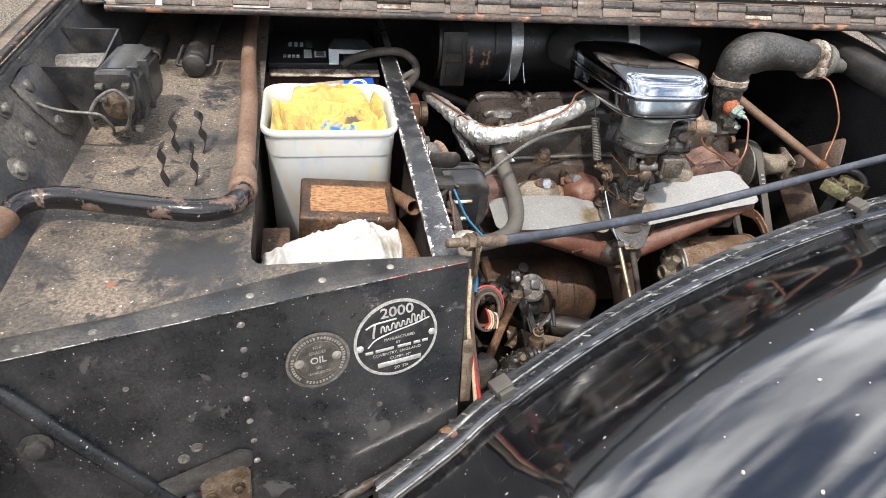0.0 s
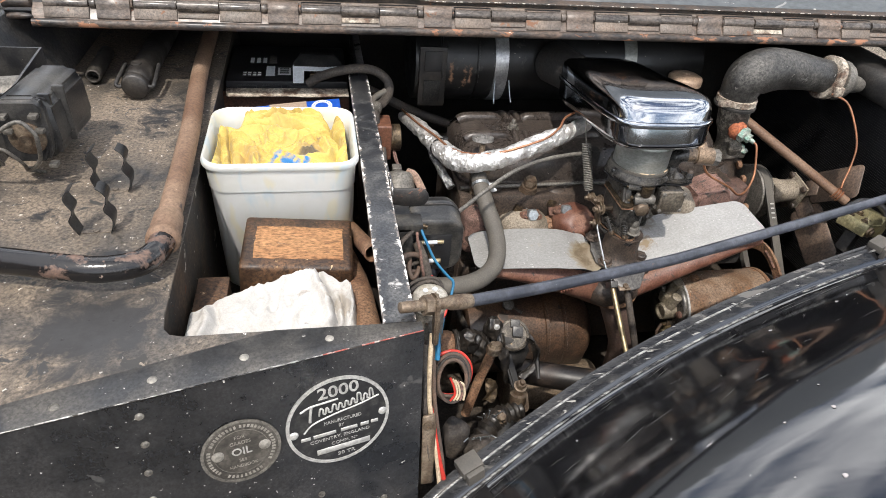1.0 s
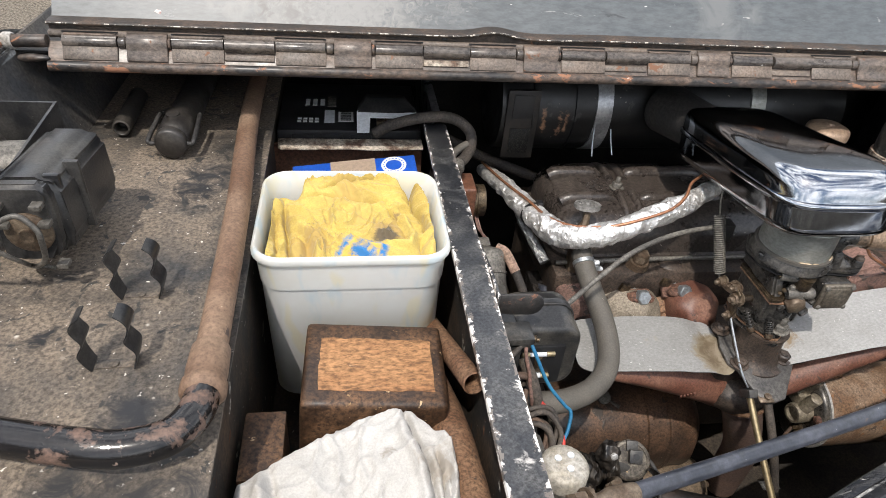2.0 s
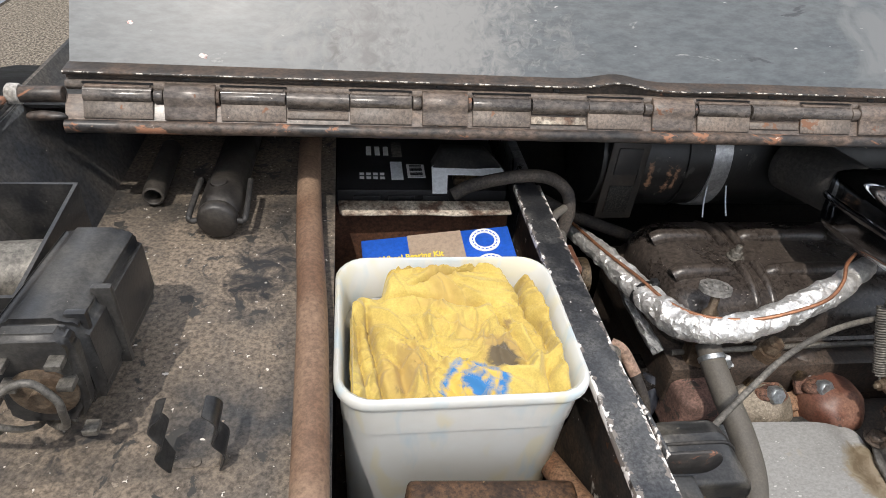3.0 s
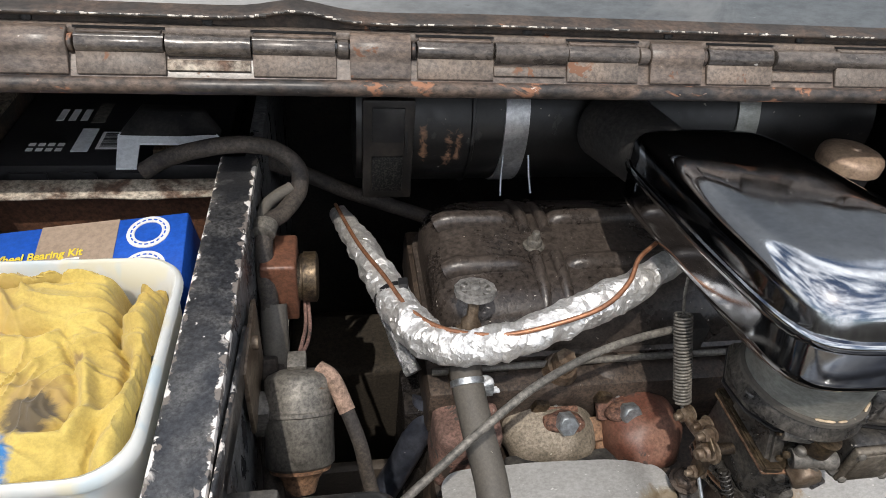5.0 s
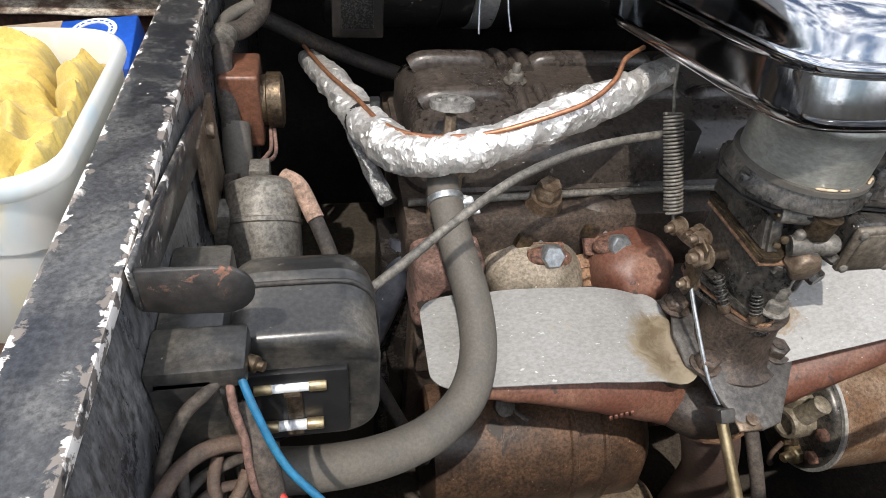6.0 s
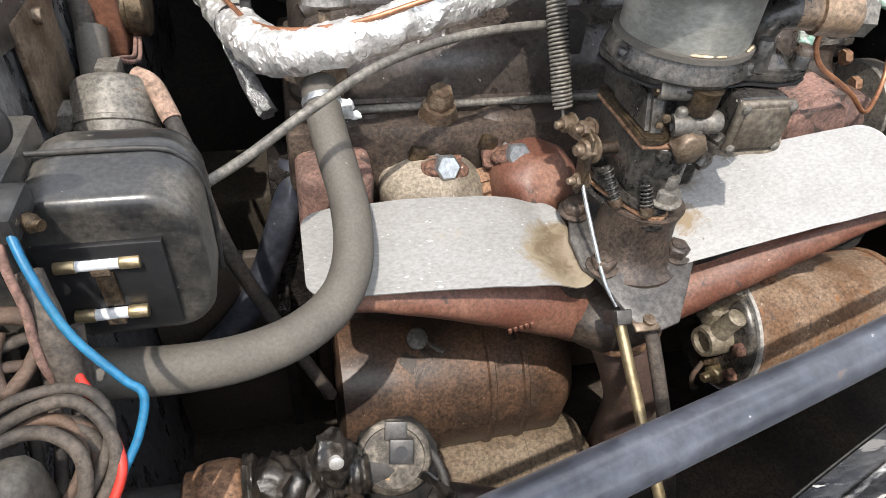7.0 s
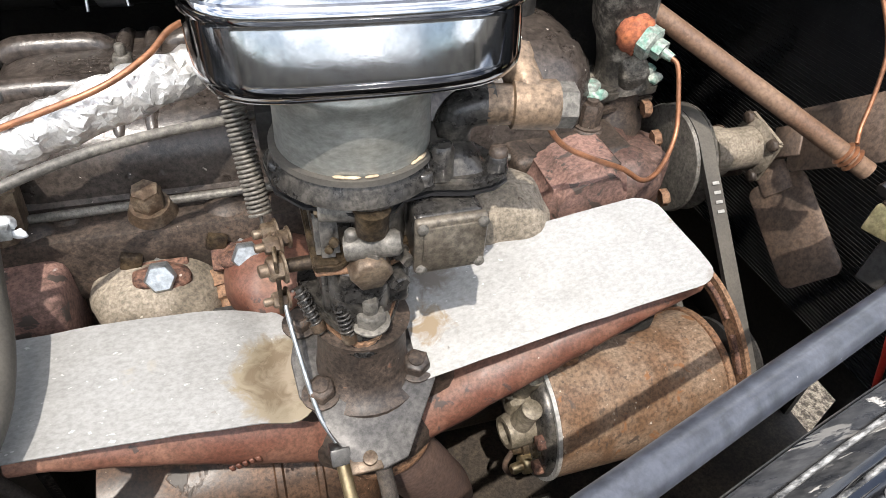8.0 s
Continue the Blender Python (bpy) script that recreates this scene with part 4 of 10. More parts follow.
tube(bm, [(-0.374, 0.872, 1.091), (-0.355, 0.864, 1.087), (-0.334, 0.860, 1.084), (-0.313, 0.860, 1.082), (-0.296, 0.862, 1.078), (-0.290, 0.872, 1.062), (-0.292, 0.892, 1.040), (-0.300, 0.912, 1.022), (-0.290, 0.916, 1.018), (-0.280, 0.914, 1.017)], 0.0022, 7)
part("lead", bm, M_greydust, wiper)
bm = B()
tube(bm, [(-0.312, 0.884, 1.046), (-0.310, 0.870, 1.062), (-0.307, 0.862, 1.080), (-0.294, 0.864, 1.100), (-0.272, 0.868, 1.111), (-0.258, 0.866, 1.098), (-0.257, 0.866, 1.084), (-0.266, 0.878, 1.056), (-0.284, 0.896, 1.034), (-0.300, 0.912, 1.022)], 0.0026, 7)
part("lead", bm, M_greydust, wiper)

# spring clips
clip = thing("spring_clip", "pair of curved dark spring steel leaves riveted to the tray", "clip", (-0.188, 0.873, TZ), group="spring clips on the tray")
bm = B()
box(bm, (-0.204, 0.869, TZ), (-0.172, 0.879, TZ + 0.0008), 0.0)
lathe(bm, (-0.188, 0.873, TZ + 0.001), (0, 0, 1), [(0, 0.004), (0.001, 0.0038), (0.0018, 0)], 12)
part("base", bm, M_tray, clip)
for sx, x0 in ((-1, -0.205), (1, -0.171)):
    bm = B()

    def leaf(u, v, sx=sx, x0=x0):
        """An S-shaped leaf: out at the belly, in at the waist, out again, tip turned in."""
        rows = ((0.0, 0.0), (0.0045, 0.2), (0.0055, 0.36), (-0.0005, 0.55), (0.0030, 0.70), (0.0050, 0.82), (0.002, 0.93), (-0.004, 1.0))
        f = u * (len(rows) - 1)
        i = min(int(f), len(rows) - 2)
        q = [rows[max(i - 1, 0)], rows[i], rows[i + 1], rows[min(i + 2, len(rows) - 1)]]
        t = f - i
        o, h = [0.5 * (2 * q[1][k] + (q[2][k] - q[0][k]) * t + (2 * q[0][k] - 5 * q[1][k] + 4 * q[2][k] - q[3][k]) * t * t + (3 * q[1][k] - q[0][k] - 3 * q[2][k] + q[3][k]) * t ** 3) for k in (0, 1)]
        w = 0.0115 * (1 - 0.25 * abs(2 * u - 1) ** 3)
        return (x0 + sx * o, 0.874 + w * (2 * v - 1), TZ + 0.001 + 0.061 * h)

    sheet(bm, leaf, 28, 3, 0.0011)
    part("leaf", bm, M_motor, clip, sharp=60)
copy_thing(clip, Matrix.Translation((-0.1885, 0.781, TZ)) @ Matrix.Rotation(0.04, 4, "Z"))

# heater pipe over the tray
pipe = thing("heater_pipe", "brown rusty bent steel pipe with a worn black leg", "pipe", (-0.11, 1.0, TZ))
bm = B()
tube(bm, [(-0.130, 1.62, 1.034), (-0.124, 1.24, 1.034), (-0.110, 0.99, 1.034), (-0.103, 0.76, 1.036)], 0.0137, 16, wobble=0.02)
part("straight_run", bm, M_rustpipe, pipe)
bm = B()
lathe(bm, (-0.1035, 0.775, 1.036), (0.03, -1, 0.03), [(0, 0.0137), (0.004, 0.0165), (0.028, 0.0172), (0.040, 0.0165), (0.043, 0.0185), (0.052, 0.0185), (0.056, 0.0150)], 20)
part("coupling", bm, M_rustpipe, pipe)
bm = B()
tube(bm, [(-0.102, 0.735, 1.038), (-0.103, 0.705, 1.040), (-0.116, 0.682, 1.041), (-0.145, 0.672, 1.042), (-0.18, 0.674, 1.044), (-0.25, 0.689, 1.046), (-0.30, 0.701, 1.047), (-0.33, 0.702, 1.047), (-0.352, 0.692, 1.046), (-0.364, 0.665, 1.042)], 0.0140, 16, wobble=0.03)
part("bent_leg", bm, M_wornpipe, pipe, "worn black bent leg")
bm = B()
tube(bm, [(-0.362, 0.672, 1.043), (-0.369, 0.640, 1.037), (-0.376, 0.59, 1.024), (-0.385, 0.54, 1.005)], 0.0165, 16, wobble=0.02)
part("sleeve", bm, M_rustpipe, pipe)

# cable gland and small stub pipe at the back of the tray
M_glandm = surf("dusty_dark_fitting", (0.020, 0.018, 0.017), (0.055, 0.048, 0.040), 22, (0.42, 0.64), 0.35, 0.65, fine_amt=0.25, bump=0.25)
gland = thing("cylinder_with_bail", "dark cylindrical fitting with wire bail lying on the tray", "fitting", (-0.21, 1.15, TZ))
bm = B()
ax = Vector((0.03, 1.0, 0.02)).normalized()
p0 = Vector((-0.2135, 1.142, 1.0365))
lathe(bm, p0, ax, [(0, 0), (0, 0.0178), (0.003, 0.0204), (0.012, 0.0210), (0.015, 0.0194), (0.020, 0.0218), (0.062, 0.0224), (0.066, 0.0205), (0.4, 0.0205)], 28)
part("barrel", bm, M_glandm, gland)
bm = B()
lathe(bm, p0 + ax * 0.045 + Vector((-0.003, 0, 0.0205)), (0, -0.1, 1), [(0, 0.009), (0.003, 0.009), (0.004, 0.006), (0.0045, 0)], 16)
part("boss", bm, M_glandm, gland)
for s in (-1, 1):
    bm = B()
    tube(bm, [p0 + ax * 0.006 + Vector((s * 0.018, 0, 0)), p0 + ax * 0.005 + Vector((s * 0.026, 0, 0.0)), p0 + ax * 0.012 + Vector((s * 0.0285, 0, 0.004)), p0 + ax * 0.065 + Vector((s * 0.0262, 0, 0.012))], 0.0032, 8)
    part("bail", bm, M_dark, gland)
stub = thing("stub_pipe", "short open rusty pipe stub lying at the back of the tray", "pipe", (-0.30, 1.23, TZ))
bm = B()
lathe(bm, (-0.2910, 1.204, 1.029), (-0.03, 1, 0), [(0.02, 0.0085), (0, 0.0085), (-0.001, 0.0095), (0, 0.0115), (0.01, 0.0122), (0.11, 0.0122)], 20)
part("tube", bm, M_glandm, stub)

# maker's plates on the side panel
plate = thing("maker_plate", "round black and alloy maker plate screwed to the panel", "plate", panel_at(0.081, 0.932))
R = 0.0545
bm = B()
m = panel_pose(0.081, 0.930, 0.0004)


def ring(bm, m, r0, r1, h, n=48, tall=1.0):
    vs = []
    for r, z in ((r0, 0), (r0, h), (r1, h), (r1, 0)):
        vs.append([bm.verts.new(m @ Vector((r * math.cos(2 * math.pi * i / n), tall * r * math.sin(2 * math.pi * i / n), z))) for i in range(n)])
    for a, b in zip(vs, vs[1:] + vs[:1]):
        for i in range(n):
            j = (i + 1) % n
            bm.faces.new((a[i], a[j], b[j], b[i]))
    return bm


def disc(bm, m, r, h, n=48):
    lathe(bm, m.translation, m.to_3x3() @ Vector((0, 0, 1)), [(0, r), (h, r)], n)
    return bm


disc(bm, m, R, 0.0012)
part("plate_ground", bm, M_platebg, plate)
bm = B()
ring(bm, m, R - 0.0030, R + 0.0004, 0.0020)
part("rim", bm, M_letter, plate, "bright rim")


def on(m, x, y, rot=0.0, z=0.0016):
    return m @ Matrix.Translation((x, y, z)) @ Matrix.Rotation(radians(rot), 4, "Z")


lettering("2000", 0.0195, on(m, 0.002, 0.0385), M_letter, plate, bold=0.0003, width=0.043)
# the maker's script is drawn as a swash of plain strokes
bm = B()
SC = m @ Matrix.Translation((0.002, 0.0195, 0.0013)) @ Matrix.Rotation(radians(7), 4, "Z")
wave = []
for k, (hump, wide) in enumerate(((0.0080, 0.0060), (0.0066, 0.0044), (0.0078, 0.0064), (0.0066, 0.0054), (0.0066, 0.0054), (0.0066, 0.0054), (0.0110, 0.0060), (0.0070, 0.0056), (0.0110, 0.0052))):
    x0 = -0.0225 + 0.0068 * k
    wave += [(x0, -0.0042, 0), (x0 + wide * 0.30, hump - 0.006, 0), (x0 + wide * 0.55, hump - 0.0042, 0), (x0 + wide * 0.85, hump - 0.0065, 0), (x0 + wide * 0.80, -0.0036, 0)]
tube(bm, [SC @ Vector(p) for p in wave], 0.00105, 6, 4)
tube(bm, [SC @ Vector(p) for p in ((-0.040, 0.0075, 0), (-0.030, 0.0105, 0), (-0.018, 0.0100, 0), (0.0, 0.0088, 0))], 0.0012, 6)
tube(bm, [SC @ Vector(p) for p in ((-0.028, 0.0095, 0), (-0.031, 0.0, 0), (-0.033, -0.008, 0))], 0.0016, 6)
tube(bm, [SC @ Vector(p) for p in ((0.042, -0.0050, 0), (0.020, -0.0078, 0), (-0.006, -0.0088, 0), (-0.030, -0.0120, 0), (-0.042, -0.0200, 0))], 0.0010, 6)
part("script_mark", bm, M_letter, plate)
lettering("MANUFACTURED", 0.0058, on(m, 0.004, 0.0005), M_letter, plate, width=0.040)
lettering("BY", 0.0052, on(m, 0.002, -0.0065), M_letter, plate)
bm = B()
for x, w in ((-0.036, 0.010), (-0.016, 0.024), (0.010, 0.018), (0.027, 0.009), (0.038, 0.008)):
    box(bm, (x - w / 2, -0.0158, 0.001), (x + w / 2, -0.0115, 0.0017), 0.0004, 1, m)
part("word_bars", bm, M_letter, plate)
lettering("COVENTRY, ENGLAND", 0.0056, on(m, 0.000, -0.0205), M_letter, plate, width=0.064)
lettering("COMM. N\u00ba", 0.0056, on(m, 0.004, -0.0285), M_letter, plate, width=0.028)
bm = B()
box(bm, (-0.026, -0.0395, 0.001), (0.032, -0.0325, 0.0016), 0.0003, 1, m)
part("number_bar", bm, M_letter, plate)
lettering("20 TR", 0.0058, on(m, 0.005, -0.0445), M_letter, plate, width=0.019)
for x, y in ((-0.0475, -0.004), (0.0475, -0.003)):
    bm = B()
    lathe(bm, on(m, x, y).translation, PANEL_N, [(0, 0.0048), (0.0008, 0.0046), (0.0016, 0.003), (0.0018, 0)], 14)
    part("screw", bm, M_letter, plate)
oil = thing("oil_plate", "round worn brown oil grade plate riveted to the panel", "plate", panel_at(-0.015, 0.926))
m = panel_pose(-0.015, 0.9255, 0.0004)
bm = B()
disc(bm, m, 0.0385, 0.0010)
part("plate_ground", bm, M_platedark, oil)
bm = B()
ring(bm, m, 0.0355, 0.0385, 0.0016)
part("rim", bm, M_greydust, oil)
bm = B()
ring(bm, m, 0.0262, 0.0268, 0.0014)
part("inner_line", bm, M_greydust, oil)
lettering("FOR", 0.0056, on(m, 0.0, 0.0185), M_plateprint, oil)
lettering("GRADES", 0.0056, on(m, 0.0, 0.0115), M_plateprint, oil, width=0.020)
lettering("OIL", 0.0125, on(m, 0.0, 0.0005), M_letter, oil, bold=0.0002)
lettering("SEE", 0.0052, on(m, 0.0, -0.0105), M_plateprint, oil)
lettering("HANDBOOK", 0.0054, on(m, 0.0, -0.0175), M_plateprint, oil, width=0.027)
for a0, a1 in ((150, 95), (85, 30), (20, -35), (-60, -120), (-140, -195)):
    bm = B()
    k = 9
    for i in range(k):
        a = radians(a0 + (a1 - a0) * i / (k - 1))
        box(bm, (-0.0011, -0.0017, 0.0008), (0.0011, 0.0017, 0.0014), 0.0, 1, m @ Matrix.Rotation(a - math.pi / 2, 4, "Z") @ Matrix.Translation((0, 0.0312, 0)))
    part("word_bars", bm, M_plateprint, oil)
for x in (-0.0225, 0.0225):
    bm = B()
    lathe(bm, on(m, x, 0.001, z=0.0008).translation, PANEL_N, [(0, 0.006), (0.001, 0.0058), (0.0018, 0.004), (0.002, 0)], 16)
    part("rivet", bm, M_plateprint, oil)

# ---- bonnet, folded back on its centre hinge ----
bonnet = thing("bonnet_half", "raised bonnet half, scuffed grey black underside with chipped lip", "bonnet", (0.4, 1.22, 1.15))
UP = Vector((0, 0.629, 0.777))
BX0, BX1 = -0.350, 1.30


def bon(u, v):
    bulge = 0.006 * math.sin(math.pi * v) + 0.0015 * noise.noise(Vector((u * 6, v * 3, 0)))
    p = Vector((BX0 + (BX1 - BX0) * u, 1.222, 1.153)) + UP * (0.68 * v)
    return p + Vector((0, -0.777, 0.629)) * bulge


bm = B()
sheet(bm, bon, 60, 16, -0.0012)
part("underside", bm, M_bonnet, bonnet, "scuffed grey black panel with paint spots")
bm = B()


def dent(x):
    return math.exp(-((x - 0.215) / 0.028) ** 2) * 0.0065 - math.exp(-((x - 0.29) / 0.05) ** 2) * 0.0015


def lip(u, v):
    """From the shaded undercut up to the overhanging edge and back to the skin."""
    x = BX0 + (BX1 - BX0) * u
    d = dent(x)
    prof = [(1.2170, 1.1555), (1.2170, 1.1655), (1.2105, 1.1655), (1.2098, 1.1668), (1.2105, 1.1680), (1.2300, 1.1690)]
    f = v * (len(prof) - 1)
    i = min(int(f), len(prof) - 2)
    a, b = prof[i], prof[i + 1]
    z = a[1] + (b[1] - a[1]) * (f - i)
    return (x, a[0] + (b[0] - a[0]) * (f - i), z + d * max(0, min(1, (z - 1.1555) / 0.01)))


sheet(bm, lip, 160, 15, -0.0008)
part("lip", bm, M_lipshade, bonnet, "turned lip with a rusty dent")
bm = B()
for i in range(220):
    x = BX0 + (BX1 - BX0) * i / 220
    if noise.noise(Vector((x * 25, 9, 4))) > -0.2:
        q = noise.noise(Vector((x * 140, 3, 7)))
        d = dent(x + 0.0035)
        tube(bm, [(x + 0.003 * q, 1.2096, 1.1675 + d), (x + 0.0077 + 0.004 * q, 1.2096, 1.1675 + d)], 0.0008 + 0.0009 * max(-0.5, q), 5, 1)
tagged(part("chipped_edge", bm, M_bonnet_edge, bonnet, "chipped pale paint edge"), kind="stuff")
# scattered paint chips on the underside
pink = surf("pink_primer", (0.42, 0.20, 0.17), (0.68, 0.60, 0.56), 170, (0.46, 0.56), rough=0.8)
pale = surf("pale_paint_chip", (0.62, 0.60, 0.57), rough=0.7)
for x, v, s, mat in ((-0.2245, 0.0424, 0.0062, pink), (-0.2205, 0.0480, 0.0045, pink), (-0.2925, 0.0889, 0.0055, pink), (-0.2856, 0.0868, 0.0050, pink), (-0.2790, 0.0862, 0.0030, pink), (-0.2702, 0.0889, 0.0036, pink), (-0.0701, 0.0370, 0.0050, pale), (-0.1049, 0.0608, 0.0028, pale)):
    bm = B()
    u = (x - BX0) / (BX1 - BX0)
    out = Vector((0, -0.777, 0.629))
    c = bon(u, v) + out * 0.0004
    lump(bm, c, (s, s * 0.8, s * 0.8), 0.45, 220, Matrix.Diagonal((1, 1, 1)), 2)
    for q in bm.verts:
        q.co -= out * (q.co - c).dot(out) * 0.8
    part("paint_chip", bm, mat, bonnet)

# fine scratches and dried spots on the underside
rbon = random.Random(21)
out = Vector((0, -0.777, 0.629))
bm = B()
for i in range(110):
    x, v = rbon.gauss(0.06, 0.14), 0.035 + 0.16 * rbon.random()
    ang, long_ = rbon.choice((-0.5, -0.35, 0.05, 0.15)) + rbon.uniform(-0.1, 0.1), rbon.uniform(0.006, 0.034)
    wid = rbon.uniform(0.00015, 0.00045)
    du, dv = long_ * math.cos(ang) / (BX1 - BX0), long_ * math.sin(ang) / 0.68
    u = (x - BX0) / (BX1 - BX0)
    pts = [bon(u + du * q / 3, v + dv * q / 3 + 0.001 * noise.noise(Vector((i, q * 0.6, 2)))) + out * 0.0006 for q in range(4)]
    for a, b in zip(pts, pts[1:]):
        side = (b - a).cross(out).normalized() * wid
        bm.faces.new([bm.verts.new(p) for p in (a - side, b - side, b + side, a + side)])
for i in range(70):
    x, v, r = rbon.uniform(-0.3, 0.75), 0.03 + 0.20 * rbon.random(), rbon.choice((0.0006, 0.0008, 0.0011, 0.0018))
    c = bon((x - BX0) / (BX1 - BX0), v) + out * 0.0006
    bm.faces.new([bm.verts.new(c + Vector((math.cos(t), 0, 0)) * r * rbon.uniform(0.7, 1.2) + UP * math.sin(t) * r) for t in (2 * math.pi * q / 8 for q in range(8))])
tagged(part("scratch", bm, surf("pale_scratch", (0.30, 0.30, 0.29), (0.17, 0.17, 0.168), 120, rough=0.6, bump=0.0), bonnet, "fine pale scratches and spots"), kind="stuff")
bm = B()
prism(bm, [(BX0, 1.207, 1.146), (BX0, 1.1985, 1.140), (BX0, 1.1865, 1.1245), (BX0, 1.189, 1.1215), (BX0, 1.205, 1.132)], (BX1 - BX0, 0, 0))
hinge = part("hinge", bm, M_hinge, bonnet, "long rusty piano hinge")
bm = B()
tube(bm, [(BX0 + i * 0.055, 1.1870 + 0.0006 * noise.noise(Vector((i, 0, 0))), 1.1215) for i in range(31)], 0.0066, 12, 4, wobble=0.07)
part("rolled_edge", bm, M_hinge_edge, hinge, "rusty rolled edge")
bm = B()
prism(bm, [(BX0, 1.2105, 1.149), (BX0, 1.2070, 1.1535), (BX0, 1.2085, 1.1585), (BX0, 1.2165, 1.1590), (BX0, 1.2165, 1.149)], (BX1 - BX0, 0, 0), 0.0006, 1)
part("upper_leaf", bm, M_hingeplate, hinge)
K0, KP = -0.333, 0.2565


def slotted(x, w, k):
    """A long barrel with its dusty plate below and a pale strip in the slot above."""
    bm = B()
    cyl(bm, (x + 0.0006, 1.2030, 1.1470), (x + w, 1.2030, 1.1470), 0.0074, n=20, bev=0.001)
    lathe(bm, (x + 0.0006, 1.2042, 1.1512), (1, 0, 0), [(0, 0.0046), (w - 0.0006, 0.0046)], 14)
    kn = part("knuckle", bm, M_barrel, hinge)
    bm = B()
    prism(bm, [(x + 0.0006, 1.1972, 1.1448), (x + 0.0006, 1.1880, 1.1300), (x + 0.0006, 1.1895, 1.1285), (x + 0.0006, 1.2005, 1.141)], (w, 0, 0), 0.0005, 1)
    part("knuckle_plate", bm, M_hingeplate, kn)
    bm = B()
    box(bm, (x + 0.002, 1.2025, 1.1548), (x + w - 0.002, 1.2080, 1.1572), 0.0004, 1)
    part("slot_strip", bm, M_hinge if k % 3 != 1 else M_hingeplate, kn, "rust brown strip")
    # thin black strip put in for the shade of the slot's recess
    bm = B()
    box(bm, (x - 0.0006, 1.2068, 1.1576), (x + w + 0.0008, 1.2090, 1.1588), 0.0, 1)
    part("slot_shade_line", bm, M_battery, kn)


for i in range(7):
    x = K0 + KP * i
    slotted(x, 0.0640, i)
    bm = B()
    cyl(bm, (x + 0.0655, 1.2030, 1.1475), (x + 0.0745, 1.2030, 1.1475), 0.0070, n=16, bev=0.001)
    part("collar", bm, M_barrel, hinge)
    # wrapped leaf
    bm = B()
    prof = [(1.2095, 1.1590), (1.2050, 1.1580), (1.1990, 1.1545), (1.1955, 1.1500), (1.1945, 1.1455), (1.1935, 1.1410), (1.1905, 1.1352), (1.1872, 1.1300), (1.1890, 1.1285), (1.1960, 1.137), (1.2030, 1.147), (1.2085, 1.155)]
    prism(bm, [(x + 0.0755, y, z) for y, z in prof], (0.0485, 0, 0), 0.0005, 1)
    part("wrapped_knuckle", bm, M_hinge, hinge)
    bm = B()
    cyl(bm, (x + 0.1246, 1.2030, 1.1475), (x + 0.1280, 1.2030, 1.1475), 0.0070, n=16, bev=0.0008)
    part("collar", bm, M_hinge_edge, hinge)
    slotted(x + 0.1288, 0.0635, i + 7)
    # bare battered barrel with a dusty ledge below it
    bm = B()
    tube(bm, [(x + 0.1940 + 0.0062 * q, 1.2025, 1.1475) for q in range(11)], 0.0086, 18, 2, wobble=0.10)
    bare = part("knuckle", bm, M_barrel, hinge, "battered bare barrel")
    bm = B()
    prism(bm, [(x + 0.1935, 1.1950, 1.1385), (x + 0.1935, 1.1900, 1.1330), (x + 0.1935, 1.1915, 1.1318), (x + 0.1935, 1.1985, 1.1385)], (0.0615, 0, 0), 0.0004, 1)
    part("ledge", bm, M_ledge if i % 3 == 1 else M_hingeplate, bare, "dusty ledge")
    for dx in (0.095, 0.2235):
        bm = B()
        lathe(bm, (x + dx, 1.2168, 1.1615), (0, -1, 0.25), [(0, 0.0042), (0.0016, 0.0040), (0.0026, 0.0022), (0.0028, 0)], 12)
        part("screw", bm, M_dark, hinge)
# battered stub where the hinge pin ends at the scuttle
bm = B()
cyl(bm, (-0.392, 1.2030, 1.1460), (-0.3505, 1.2030, 1.1472), 0.0080, n=18, bev=0.001)
tip = part("pin_end", bm, M_hinge_edge, hinge, "rusty hinge pin end")
bm = B()
lathe(bm, (-0.3895, 1.2030, 1.1460), (-1, 0, 0), [(0, 0.0095), (0.003, 0.0105), (0.010, 0.0105), (0.012, 0.0085)], 18)
part("collar", bm, M_slot, tip, "pale flaking collar")
bm = B()
lump(bm, (-0.368, 1.190, 1.130), (0.018, 0.006, 0.005), 0.3, 120)
part("torn_leaf", bm, M_hinge_edge, tip)

# centre rail and the closed far half
far = thing("closed_bonnet_half", "closed bonnet half with dull black inner skin", "bonnet", (0.4, 1.5, 1.1))
bm = B()


def farshell(u, v):
    x = -0.50 + 1.90 * u
    prof = [(1.212, 1.128), (1.30, 1.118), (1.43, 1.08), (1.55, 1.02), (1.63, 0.94), (1.67, 0.80), (1.68, 0.60), (1.68, 0.355)]
    f = v * (len(prof) - 1)
    i = min(int(f), len(prof) - 2)
    a, b = prof[i], prof[i + 1]
    return (x, a[0] + (b[0] - a[0]) * (f - i), a[1] + (b[1] - a[1]) * (f - i))


sheet(bm, farshell, 6, 21, -0.003)
part("inner_skin", bm, M_dark, far)


# ---- near front wing ----
WING = [(0.05, 0.470, 0.735), (0.155, 0.520, 0.770), (0.224, 0.557, 0.797), (0.40, 0.645, 0.829), (0.575, 0.712, 0.860), (0.75, 0.763, 0.888), (0.926, 0.801, 0.915), (1.10, 0.825, 0.935), (1.35, 0.84, 0.945)]
wing_line = spline(WING, 10)


def wing_edge(u):
    f = u * (len(wing_line) - 1)
    i = min(int(f), len(wing_line) - 2)
    return wing_line[i].lerp(wing_line[i + 1], f - i)


